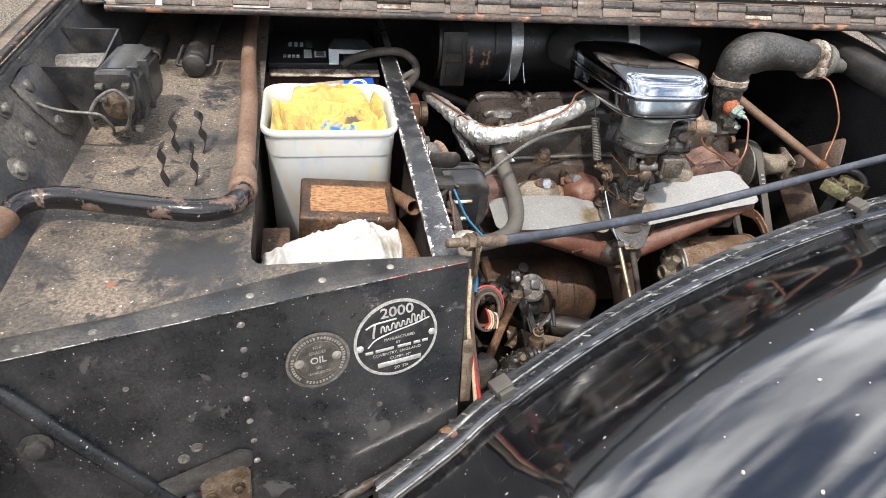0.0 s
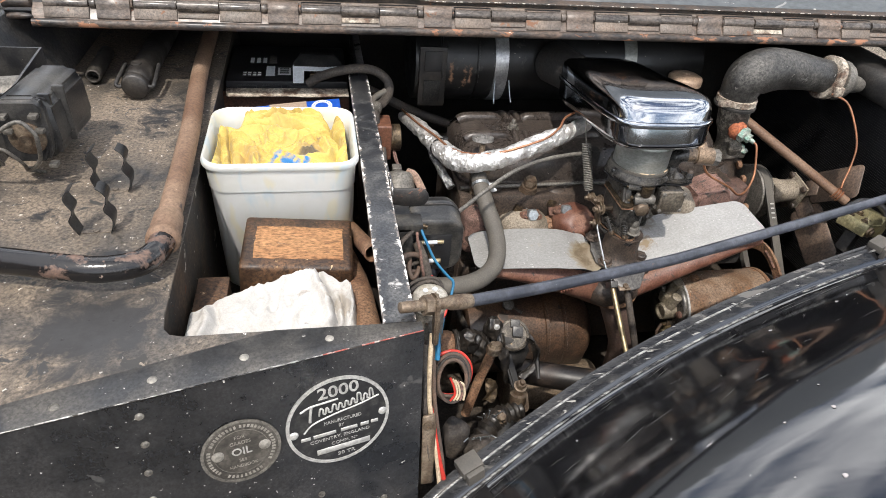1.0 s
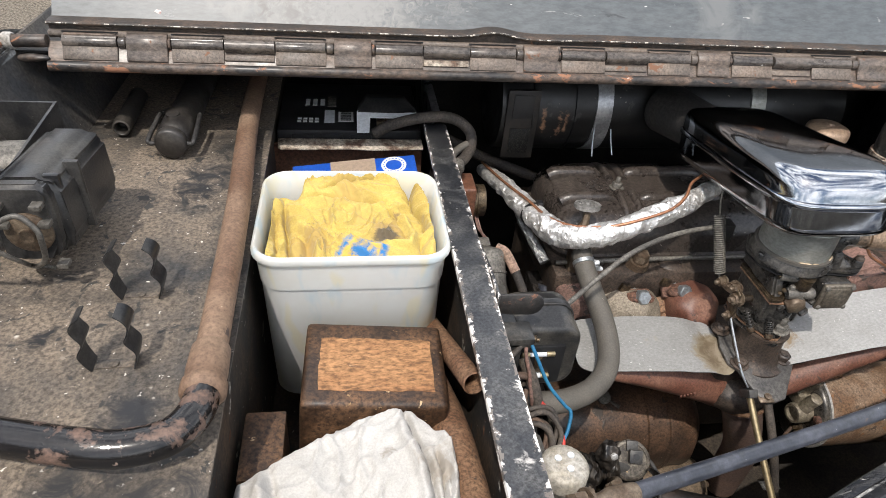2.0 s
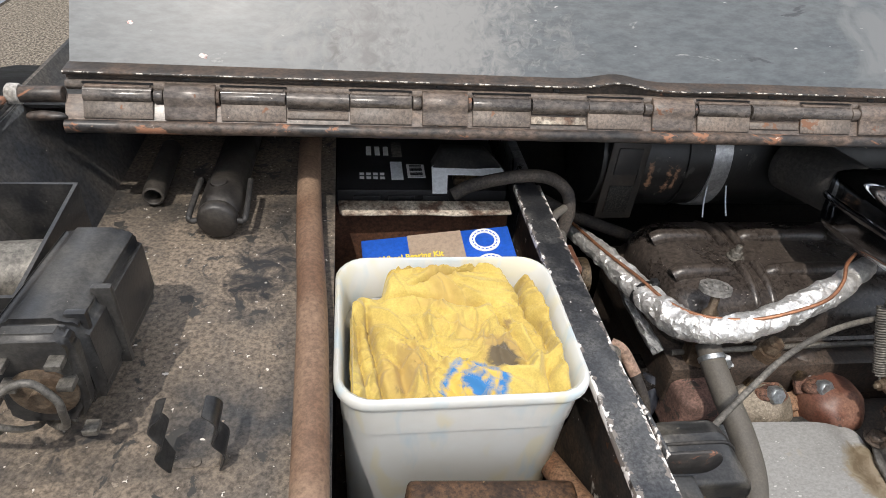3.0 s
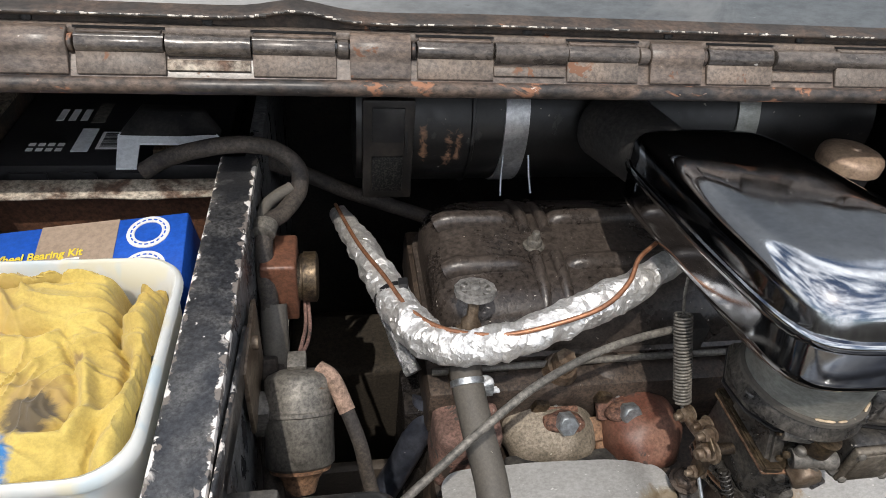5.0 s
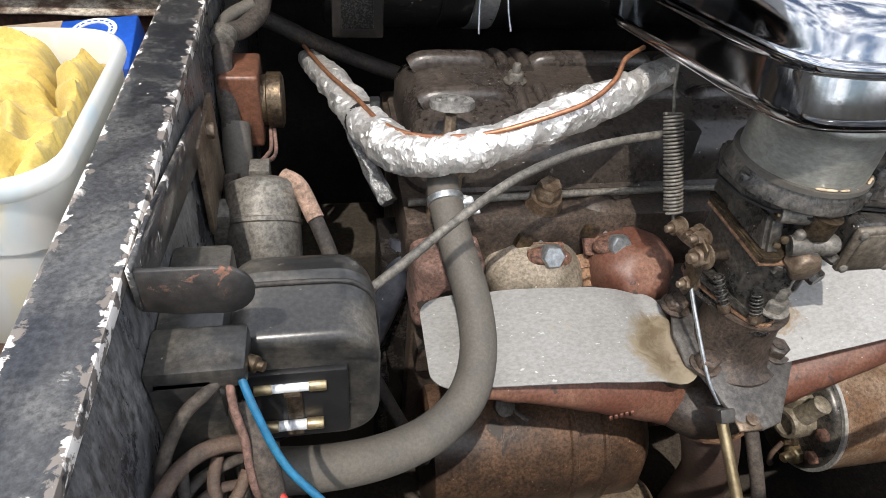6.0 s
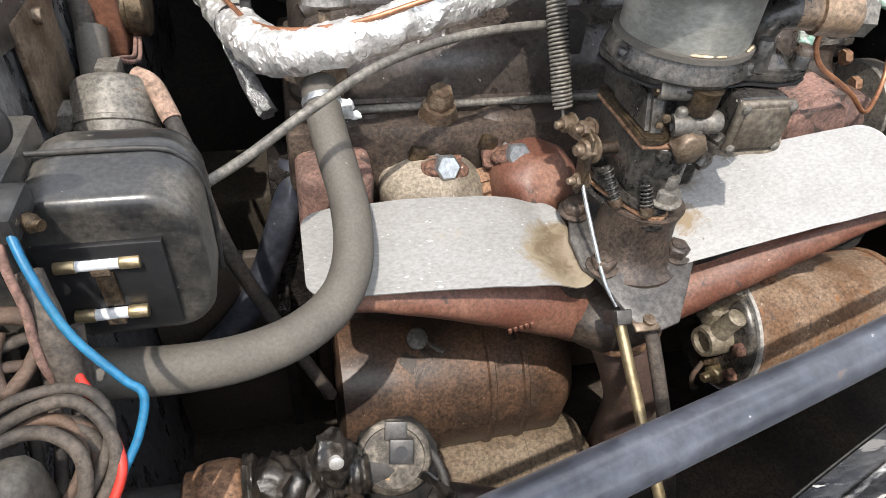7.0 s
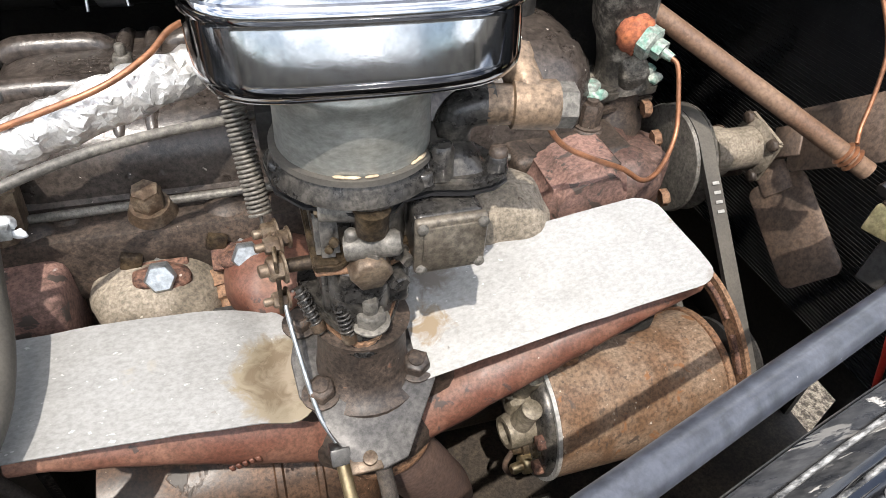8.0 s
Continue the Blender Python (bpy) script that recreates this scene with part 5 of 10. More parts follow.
def wing_profile(s):
    """Distance out from the inner edge and drop below it."""
    rows = [(0.0, 0.0), (0.011, 0.002), (0.020, 0.013), (0.032, 0.020), (0.060, 0.011), (0.102, -0.010), (0.138, -0.034), (0.172, -0.055), (0.206, -0.071), (0.245, -0.084), (0.285, -0.091), (0.33, -0.093), (0.385, -0.084), (0.44, -0.058), (0.49, -0.010), (0.53, 0.07), (0.55, 0.22), (0.555, 0.40)]
    f = s * (len(rows) - 1)
    i = min(int(f), len(rows) - 2)
    t = f - i
    p0, p1, p2, p3 = rows[max(i - 1, 0)], rows[i], rows[i + 1], rows[min(i + 2, len(rows) - 1)]
    return [0.5 * (2 * p1[k] + (p2[k] - p0[k]) * t + (2 * p0[k] - 5 * p1[k] + 4 * p2[k] - p3[k]) * t * t + (3 * p1[k] - p0[k] - 3 * p2[k] + p3[k]) * t ** 3) for k in (0, 1)]


wing = thing("front_wing", "glossy black front wing reflecting the sky, scraped inner edge", "wing", (0.6, 0.45, 0.6))


def wing_at(u, s):
    e = wing_edge(u)
    d, drop = wing_profile(s)
    return e + Vector((0.22, -0.975, 0)) * d + Vector((0, 0, -drop))


bm = B()
sheet(bm, lambda u, v: wing_at(u, 0.06 + 0.94 * v), 70, 68, 0.0012)
part("skin", bm, M_wing, wing, sharp=60)
bm = B()
sheet(bm, lambda u, v: wing_at(u, 0.125 * v) + Vector((0, 0, 0.0022)), 80, 8, 0.0012)
part("edge_flange", bm, M_wingedge, wing, "scraped edge flange")
bm = B()
tube(bm, [wing_edge(i / 40) + Vector((0.001, -0.0135, 0.0015)) for i in range(41)], 0.0016, 8, 2, wobble=0.08)
part("seam_bead", bm, M_scrape, wing)
bm = B()
sheet(bm, lambda u, v: wing_edge(u) + Vector((0, 0.002 + 0.03 * v, 0)) + Vector((0, 0, (0.3655 - wing_edge(u).z) * v)), 40, 4, 0.001)
part("inner_valance", bm, M_dark, wing)
# the second scraped ridge beside the gutter
bm = B()
tube(bm, [wing_at(i / 60, 0.163) + Vector((0, 0, 0.0022)) for i in range(61)], 0.0017, 8, 2, wobble=0.08)
part("gutter_ridge", bm, M_scrape, wing, "scraped bare ridge")
rnd = random.Random(5)
bm = B()
for i in range(75):
    u, v = rnd.uniform(0.03, 0.72), rnd.uniform(0.24, 0.72)
    c = wing_at(u, v)
    a, b2 = wing_at(u + 0.01, v) - c, wing_at(u, v + 0.01) - c
    a.normalize()
    b2.normalize()
    nn = a.cross(b2)
    nn = nn if nn.z > 0 else -nn
    r = rnd.choice((0.0008, 0.0010, 0.0012, 0.0014, 0.0018, 0.0028))
    k = rnd.uniform(0.5, 1.0)
    bm.faces.new([bm.verts.new(c + nn * 0.0018 + (a * math.cos(t) + b2 * math.sin(t) * k) * r * rnd.uniform(0.75, 1.2)) for t in (2 * math.pi * q / 9 for q in range(9))])
tagged(part("paint_blemish", bm, surf("grey_blemish", (0.42, 0.39, 0.38), (0.26, 0.24, 0.24), 200, rough=0.7), wing, "small grey paint blemishes"), kind="stuff")
bm = B()
for i in range(120):
    u, v = rnd.uniform(0.06, 0.85), 0.155 + 0.22 * rnd.random() ** 2.2
    long_, slant = rnd.uniform(0.004, 0.030) * rnd.choice((0.5, 1, 1, 2)), rnd.uniform(-0.012, 0.004)
    wid = rnd.uniform(0.0002, 0.0006)
    pts = [wing_at(u + long_ * q / 4, v + slant * q / 4 + 0.002 * noise.noise(Vector((i, q * 0.7, 0)))) + Vector((0, 0, 0.0022)) for q in range(5)]
    for q in range(4):
        wa, wb = wid * math.sin(math.pi * (q + 0.2) / 4.4), wid * math.sin(math.pi * (q + 1.2) / 4.4)
        off = Vector((0.22, -0.95, 0.2))
        bm.faces.new([bm.verts.new(c) for c in (pts[q] - off * wa, pts[q + 1] - off * wb, pts[q + 1] + off * wb, pts[q] + off * wa)])
tagged(part("scuff", bm, surf("dull_scuff", (0.060, 0.058, 0.055), (0.025, 0.024, 0.023), 90, (0.4, 0.6), 0.5, fine_amt=0.3, bump=0.0), wing, "fine grey scuffs"), kind="stuff")
for u in (0.262, 0.775):
    bm = B()
    e = wing_edge(u)
    m = Matrix.Translation(e + Vector((0, -0.008, 0.006))) @ Matrix.Rotation(0.38, 4, "Z") @ Matrix.Rotation(-0.16, 4, "Y")
    box(bm, (-0.015, -0.012, -0.007), (0.015, 0.012, 0.007), 0.003, 2, m)
    box(bm, (-0.012, -0.018, -0.016), (0.012, -0.010, 0.004), 0.002, 2, m)
    part("rubber_buffer", bm, M_rubber, wing, "black rubber buffer")

# ---- things in the tool well ----
tub = thing("plastic_tub", "white square plastic tub with rounded rim, half translucent", "tub", (0.018, 1.01, 0.79))


def rrect(cx, cy, hx, hy, r, n=7):
    out = []
    for k, (sx, sy) in enumerate(((1, -1), (1, 1), (-1, 1), (-1, -1))):
        for i in range(n):
            a = -math.pi / 2 + k * math.pi / 2 + (math.pi / 2) * i / (n - 1)
            out.append((cx + sx * (hx - r) + r * math.cos(a), cy + sy * (hy - r) + r * math.sin(a)))
    return out


def loft(bm, rings, cap0=True, cap1=True):
    vs = [[bm.verts.new(p) for p in ring_] for ring_ in rings]
    n = len(vs[0])
    for a, b in zip(vs, vs[1:]):
        for i in range(n):
            j = (i + 1) % n
            bm.faces.new((a[i], a[j], b[j], b[i]))
    if cap0:
        bm.faces.new(list(reversed(vs[0])))
    if cap1:
        bm.faces.new(vs[-1])
    return bm


TC = (0.0185, 1.0045)
rows = [(a, b - 0.0055, z) for a, b, z in ((0.0955, 0.082, 0.79), (0.0995, 0.086, 0.796), (0.1035, 0.0925, 0.976), (0.1045, 0.0945, 0.9775), (0.1060, 0.0960, 1.0115), (0.1085, 0.0985, 1.0130), (0.1100, 0.1000, 1.0165), (0.1100, 0.1000, 1.0215), (0.1085, 0.0985, 1.0245), (0.1065, 0.0965, 1.0255), (0.1045, 0.0945, 1.0235), (0.0990, 0.0890, 0.985), (0.0935, 0.0800, 0.794))]
def tub_rings(rs):
    return [[(x, y, z) for x, y in rrect(TC[0], TC[1], hx, hy, 0.030)] for hx, hy, z in rs]


bm = B()
loft(bm, tub_rings(rows[:3] + [(0.0995, 0.0840, 0.9765), (0.0975, 0.0820, 0.970), rows[-1]]))
part("body", bm, M_tub, tub)
bm = B()
closed = rows[3:11] + [(0.0995, 0.0840, 0.9780)]
loft(bm, tub_rings(closed + closed[:1]), False, False)
bmesh.ops.remove_doubles(bm, verts=bm.verts[:], dist=1e-6)
part("rim", bm, M_tub, tub, "rolled stiffening rim")

yellow = thing("yellow_cloth", "crumpled yellow cloth with blue print and oil stains", "cloth", (0.0185, 1.01, 0.95))


def crease(p, k=2.6):
    """Sharp folds: 1 on the ridge lines of a noise, falling off quickly."""
    return max(0.0, 1 - abs(noise.noise(p)) * k) ** 2


def fold(d, w):
    """A soft rolled fold with a steeper far side."""
    return math.exp(-(d / w) ** 2) if d < 0 else math.exp(-(d / (w * 0.45)) ** 2)


def to_line(x, y, pts):
    """Distance to a polyline, its side (+ on the left) and the share of its length."""
    best = (9.0, 0.0, 0.0)
    n = len(pts) - 1
    for i in range(n):
        ax, ay = pts[i]
        dx, dy = pts[i + 1][0] - ax, pts[i + 1][1] - ay
        t = max(0.0, min(1.0, ((x - ax) * dx + (y - ay) * dy) / (dx * dx + dy * dy)))
        qx, qy = x - ax - dx * t, y - ay - dy * t
        d = qx * qx + qy * qy
        if d < best[0]:
            best = (d, 1.0 if dx * qy - dy * qx > 0 else -1.0, (i + t) / n)
    return math.sqrt(best[0]), best[1], best[2]


def folds(x, y, rows):
    """Sum of rolled ridges (height > 0) and pinched valleys along lines: (line, height, width, width on the right)."""
    h = 0.0
    for pts, high, wl, wr in rows:
        d, side, t = to_line(x, y, pts)
        w = wl if side > 0 else wr
        if d < 3 * w:
            h += high * math.exp(-(d / w) ** 2) * min(1.0, 0.35 + 4 * min(t, 1 - t))
    return h


YF = [([(-0.066, 1.052), (-0.078, 1.022), (-0.083, 0.990), (-0.078, 0.947), (-0.074, 0.915)], 0.015, 0.010, 0.006),
      ([(-0.064, 1.040), (-0.061, 1.003), (-0.055, 0.980), (-0.052, 0.957), (-0.050, 0.918)], -0.012, 0.0030, 0.0024),
      ([(-0.074, 1.020), (-0.070, 0.985), (-0.066, 0.955), (-0.066, 0.915)], -0.007, 0.0026, 0.0022),
      ([(-0.056, 1.002), (-0.044, 0.990), (-0.026, 0.966), (-0.020, 0.940), (-0.020, 0.918)], 0.009, 0.0090, 0.0045),
      ([(-0.050, 0.985), (-0.036, 0.966), (-0.030, 0.940), (-0.030, 0.918)], -0.007, 0.0050, 0.0040),
      ([(-0.044, 1.036), (-0.010, 1.034), (0.028, 1.022), (0.060, 1.024)], 0.006, 0.0040, 0.0120),
      ([(-0.044, 1.041), (-0.008, 1.040), (0.030, 1.029), (0.058, 1.032)], -0.004, 0.0030, 0.0020),
      ([(-0.018, 1.054), (0.010, 1.063), (0.033, 1.072), (0.054, 1.083)], -0.0065, 0.0022, 0.0016),
      ([(-0.016, 1.059), (0.010, 1.069), (0.032, 1.078), (0.050, 1.088)], 0.004, 0.0060, 0.0026),
      ([(0.100, 1.076), (0.107, 1.045), (0.112, 1.02), (0.1125, 0.99), (0.111, 0.95), (0.107, 0.915)], 0.016, 0.0070, 0.0100),
      ([(0.090, 1.062), (0.092, 1.030), (0.102, 1.013), (0.105, 0.990), (0.104, 0.970)], -0.013, 0.0026, 0.0034),
      ([(0.072, 1.018), (0.083, 0.992), (0.089, 0.965), (0.083, 0.944), (0.068, 0.944), (0.050, 0.951)], 0.010, 0.0042, 0.0065),
      ([(0.065, 1.012), (0.076, 0.990), (0.081, 0.966), (0.076, 0.953), (0.062, 0.954)], -0.006, 0.0040, 0.0030),
      ([(0.060, 1.021), (0.074, 1.003)], -0.006, 0.0018, 0.0022),
      ([(0.055, 1.033), (0.072, 1.014), (0.078, 1.000)], -0.004, 0.0022, 0.0018),
      ([(-0.030, 1.020), (0.010, 1.008), (0.040, 0.992)], 0.0028, 0.0030, 0.0050),
      ([(-0.010, 0.985), (0.030, 0.982), (0.056, 0.986)], 0.0032, 0.0035, 0.0060),
      ([(-0.012, 0.945), (0.008, 0.958), (0.030, 0.956)], 0.0035, 0.0028, 0.0045),
      ([(0.095, 0.955), (0.096, 0.930), (0.090, 0.915)], -0.006, 0.0030, 0.0024)]


def ycloth(u, v):
    x = TC[0] + (u - 0.5) * 0.1915
    y = TC[1] + (v - 0.5) * 0.161
    e = max(abs(u - 0.5) * 2, abs(v - 0.5) * 2)
    p = Vector((x * 14, y * 14, 0.3))
    w = Vector((noise.noise(p * 0.9), noise.noise(p * 0.9 + Vector((5, 2, 0))), 0))
    wx, wy = x + 0.0035 * noise.noise(p * 2.1), y + 0.0035 * noise.noise(p * 2.1 + Vector((7, 3, 1)))
    h = 0.011 * (1 - e ** 4) + 0.0035 * noise.noise((p + w * 0.6) * 0.9)
    # the hump at the back, its steep ends, and the hollow corner beside it
    ends = 1 / (1 + math.exp(-(wx + 0.043) / 0.0022)) / (1 + math.exp((wx - 0.084) / 0.0035))
    h += 0.017 * ends / (1 + math.exp(-(wy - 1.040) / 0.0070))
    h -= 0.060 / (1 + math.exp((wx + 0.046) / 0.0022)) / (1 + math.exp(-(wy - 1.055) / 0.0018))
    h -= 0.040 * math.exp(-((wx - 0.090) / 0.006) ** 2) / (1 + math.exp(-(wy - 1.060) / 0.003))
    h += folds(wx, wy, YF)
    a = Vector((p.x * 1.3 + p.y * 0.6, p.y * 0.8 - p.x * 0.3, 1.7)) + w * 1.4
    b = Vector((p.x * 0.7 - p.y * 0.5, p.y * 1.5 + p.x * 0.3, 6.1)) + w * 1.4
    h += 0.0055 * crease(a, 5.0) + 0.0052 * crease(b, 5.0) + 0.0030 * crease(a * 2.1 + w, 4.4) + 0.0022 * crease(b * 2.2 - w, 3.8) + 0.0010 * crease(p * 5.0 + w * 1.5, 3.4)
    y -= 0.010 * (max(0.0, v - 0.90) / 0.10) * (0.5 + noise.noise(Vector((x * 40, 8, 2))))
    return (x, y, 1.0015 + h - (0.018 if e > 0.985 else 0.0))


bm = B()
sheet(bm, ycloth, 200, 180, 0.0012)
part("cloth", bm, M_yellow, yellow, sharp=80)

wood = thing("wooden_block", "worn brown wooden block with a tan bare patch on top", "block", (0.03, 0.825, 0.80))
WM = Matrix.Translation((0.035, 0.828, 0.878)) @ Matrix.Rotation(radians(-1.5), 4, "Z") @ Matrix.Rotation(radians(3.6), 4, "Y")
bm = B()
box(bm, (-0.073, -0.058, -0.098), (0.073, 0.056, 0.076), 0.007, 3, WM)
part("body", bm, M_wood, wood)
bm = B()
rnd2 = random.Random(3)
prism(bm, [WM @ Vector((x + rnd2.uniform(-0.0010, 0.0010), y + rnd2.uniform(-0.0010, 0.0010), 0.0757)) for x, y in [(-0.057 + 0.0114 * i, -0.040) for i in range(11)] + [(0.059, -0.040 + 0.0100 * i) for i in range(8)] + [(0.059 - 0.0114 * i, 0.031) for i in range(11)] + [(-0.057, 0.031 - 0.0100 * i) for i in range(8)]], WM.to_3x3() @ Vector((0, 0, 0.0008)))
part("bare_patch", bm, M_woodpatch, wood, "tan bare patch")

rag = thing("white_rag", "crumpled white cotton rag thrown over the block", "rag", (0.01, 0.68, 0.88))


RAGF = [([(0.062, 0.770), (0.070, 0.740), (0.082, 0.705), (0.086, 0.670), (0.080, 0.640)], -0.010, 0.0030, 0.0026),
        ([(0.060, 0.755), (0.062, 0.730), (0.073, 0.700), (0.077, 0.665), (0.066, 0.640)], 0.008, 0.0090, 0.0040),
        ([(0.096, 0.735), (0.104, 0.715), (0.106, 0.690), (0.099, 0.665)], 0.010, 0.0045, 0.0060),
        ([(0.090, 0.715), (0.095, 0.695), (0.094, 0.670), (0.088, 0.650)], -0.009, 0.0024, 0.0022),
        ([(0.099, 0.700), (0.1005, 0.685), (0.098, 0.668)], -0.007, 0.0018, 0.0018),
        ([(-0.056, 0.705), (-0.049, 0.675), (-0.056, 0.640), (-0.052, 0.600)], -0.007, 0.0030, 0.0060),
        ([(-0.064, 0.700), (-0.060, 0.670), (-0.066, 0.640), (-0.062, 0.600)], 0.006, 0.0080, 0.0050),
        ([(-0.050, 0.716), (-0.010, 0.735), (0.030, 0.742)], 0.003, 0.0050, 0.0080),
        ([(0.030, 0.640), (0.050, 0.655), (0.072, 0.655)], 0.005, 0.0050, 0.0050),
        ([(0.038, 0.622), (0.060, 0.632), (0.085, 0.640)], -0.006, 0.0030, 0.0024)]


def ragf(u, v):
    """A folded rag: a flat bundle with its layers showing at the bunched end."""
    x = -0.089 + 0.202 * u
    far_y = 0.704 + 0.060 * max(0.0, min(1.0, (x + 0.080) / 0.086)) + 0.016 * max(0.0, min(1.0, (x - 0.006) / 0.05)) - 0.055 * max(0.0, min(1.0, (x - 0.072) / 0.040))
    near_y = 0.5985 + 0.030 * max(0.0, min(1.0, (x - 0.082) / 0.014)) + 0.030 * max(0.0, min(1.0, (x - 0.096) / 0.014))
    y = near_y + (far_y - near_y) * v
    p = Vector((x * 16, y * 16, 4.2))
    w = Vector((noise.noise(p * 0.7), noise.noise(p * 0.7 + Vector((9, 2, 0))), 0))
    h = 0.948 + 0.012 * math.exp(-((x - 0.045) / 0.045) ** 2 - ((y - 0.70) / 0.06) ** 2) + 0.010 * math.exp(-((x + 0.06) / 0.04) ** 2 - ((y - 0.65) / 0.05) ** 2)
    h += 0.006 * noise.noise((p + w) * 0.8) + 1.35 * folds(x + 0.003 * w.x, y + 0.003 * w.y, RAGF)
    h += 0.0044 * crease((p + w * 0.8) * 1.1, 4.2) + 0.0032 * crease(p * 2.2 + w * 1.4, 4.0) + 0.0013 * crease(p * 4.6 + w)
    e = max(0, abs(u - 0.5) * 2 - 0.90) / 0.10
    f = max(0, (v - 0.88) / 0.12)
    g = max(0, (0.10 - v) / 0.10)
    return (x + 0.003 * e * noise.noise(p), y + 0.004 * f * noise.noise(p * 1.4 + Vector((1, 1, 1))), h - 0.040 * e * e - 0.050 * f * f - 0.02 * g * g)


bm = B()
sheet(bm, ragf, 130, 110, 0.002)
part("cloth", bm, M_rag, rag, sharp=80)

small = thing("small_tin", "small dark brown tin box standing beside the block", "tin", (-0.068, 0.76, 0.80))
bm = B()
box(bm, (-0.088, 0.715, 0.80), (-0.050, 0.790, 0.925), 0.003)
part("body", bm, M_wood, small)
bm = B()
box(bm, (-0.089, 0.714, 0.921), (-0.049, 0.791, 0.928), 0.003)
part("lid", bm, M_wood, small)

for k, (pts, r, lab) in enumerate((([(0.108, 0.985, 0.872), (0.1375, 0.789, 0.957)], 0.0122, "open rusty steel tube leaning in the well"), ([(0.092, 0.98, 0.835), (0.113, 0.78, 0.905), (0.122, 0.62, 0.930)], 0.0205, "thick rusty bar lying in the well"))):
    t = thing("rusty_tube", lab, "tube", pts[0])
    bm = B()
    if k == 0:
        a = Vector(pts[1]) - Vector(pts[0])
        lathe(bm, pts[0], a, [(0, r), (a.length, r), (a.length + 0.001, r - 0.0015), (a.length - 0.001, r - 0.003), (a.length - 0.06, r - 0.003)], 24)
    else:
        tube(bm, pts, r, 18, wobble=0.04)
    part("tube_wall", bm, M_rust, t)

bearing = thing("bearing_kit_box", "blue and tan cardboard wheel bearing kit box", "box", (0.03, 1.15, 0.90))
BMX = Matrix.Translation((0.029, 1.155, 0.940)) @ Matrix.Rotation(radians(2.0), 4, "Z") @ Matrix.Rotation(radians(-5.5), 4, "Y") @ Matrix.Rotation(radians(10), 4, "X")
bm = B()
box(bm, (-0.088, -0.050, -0.045), (0.088, 0.040, 0.045), 0.001, 1, BMX)
part("carton", bm, M_blue, bearing)
bm = B()
box(bm, (-0.034, -0.0497, 0.0449), (0.030, 0.0397, 0.0456), 0.0, 1, BMX)
part("tan_band", bm, M_tan, bearing)
lettering("Wheel Bearing Kit", 0.0115, BMX @ Matrix.Translation((-0.032, 0.0060, 0.0460)), M_yellowprint, bearing, depth=0.0002, bold=0.00028, width=0.074)
bm = B()
for x, w in ((-0.056, 0.024), (-0.022, 0.006), (-0.004, 0.014)):
    box(bm, (x - w / 2, -0.0030, 0.0457), (x + w / 2, 0.0005, 0.0460), 0.0, 1, BMX)
part("word_bars", bm, M_white, bearing)
for y in (0.0205, -0.0195):
    bm = B()
    ring(bm, BMX @ Matrix.Translation((0.056, y, 0.0450)), 0.0115, 0.0180, 0.0009, 40)
    part("ring_print", bm, M_white, bearing)
    bm = B()
    for i in range(18):
        a = 2 * math.pi * i / 18
        box(bm, (-0.0015, -0.0006, 0.0459), (0.0015, 0.0006, 0.0462), 0.0, 1, BMX @ Matrix.Translation((0.056, y, 0)) @ Matrix.Rotation(a, 4, "Z") @ Matrix.Translation((0, 0.0143, 0)))
    part("ring_marks", bm, M_blue, bearing)

battery = thing("battery", "black car battery with white printed label and clip-on cover", "battery", (0.02, 1.37, 0.78))
bm = B()
box(bm, (-0.092, 1.285, 0.76), (0.128, 1.46, 0.972), 0.003)
part("case", bm, M_battery, battery)
bm = B()
box(bm, (-0.094, 1.280, 0.965), (0.130, 1.465, 0.992), 0.004)
part("lid", bm, M_battery, battery)
for x in (-0.060, -0.015, 0.03):
    bm = B()
    box(bm, (x - 0.012, 1.2765, 0.968), (x + 0.022, 1.2795, 0.985), 0.001)
    part("lid_rib", bm, M_battery, battery)
bm = B()
box(bm, (-0.022, 1.305, 0.9925), (-0.006, 1.352, 0.9930), 0.0)
part("grey_stripe", bm, M_card, battery)
bm = B()
box(bm, (-0.018, 1.366, 0.9925), (-0.004, 1.410, 0.9930), 0.0)
part("grey_stripe", bm, M_greydust, battery)
bm = B()
box(bm, (0.000, 1.310, 0.9925), (0.024, 1.345, 0.9930), 0.0)
part("bar_label", bm, M_white, battery)
bm = B()
for i in range(9):
    box(bm, (0.0035, 1.3130 + i * 0.0034, 0.9930), (0.0205, 1.3130 + i * 0.0034 + (0.0022 if i % 3 else 0.0012), 0.9933), 0.0)
part("label_bars", bm, M_battery, battery)
for x0, y0, w, l in [(-0.064 + k * 0.009, 1.306 + q * 0.010, 0.006, 0.006) for k in range(4) for q in (0, 1)] + [(-0.054 + k * 0.012, 1.370, 0.007, 0.025) for k in range(3)]:
    bm = B()
    box(bm, (x0, y0, 0.9925), (x0 + w, y0 + l, 0.9929), 0.0)
    part("word_bar", bm, M_white, battery)
bm = B()
prism(bm, [(0.029, 1.272, 0.992), (0.029, 1.300, 1.013), (0.045, 1.318, 1.018), (0.110, 1.318, 1.016), (0.126, 1.300, 1.010), (0.126, 1.292, 1.007), (0.050, 1.292, 1.008), (0.048, 1.272, 0.992)], (0, 0.0005, 0.002))
part("cover_face", bm, M_card, battery, "white terminal cover")
bm = B()
prism(bm, [(0.029, 1.300, 1.014), (0.045, 1.325, 1.028), (0.105, 1.325, 1.026), (0.126, 1.300, 1.011)], (0, 0.02, -0.002), 0.001, 1)
part("cover_top", bm, M_motor, battery)
bm = B()
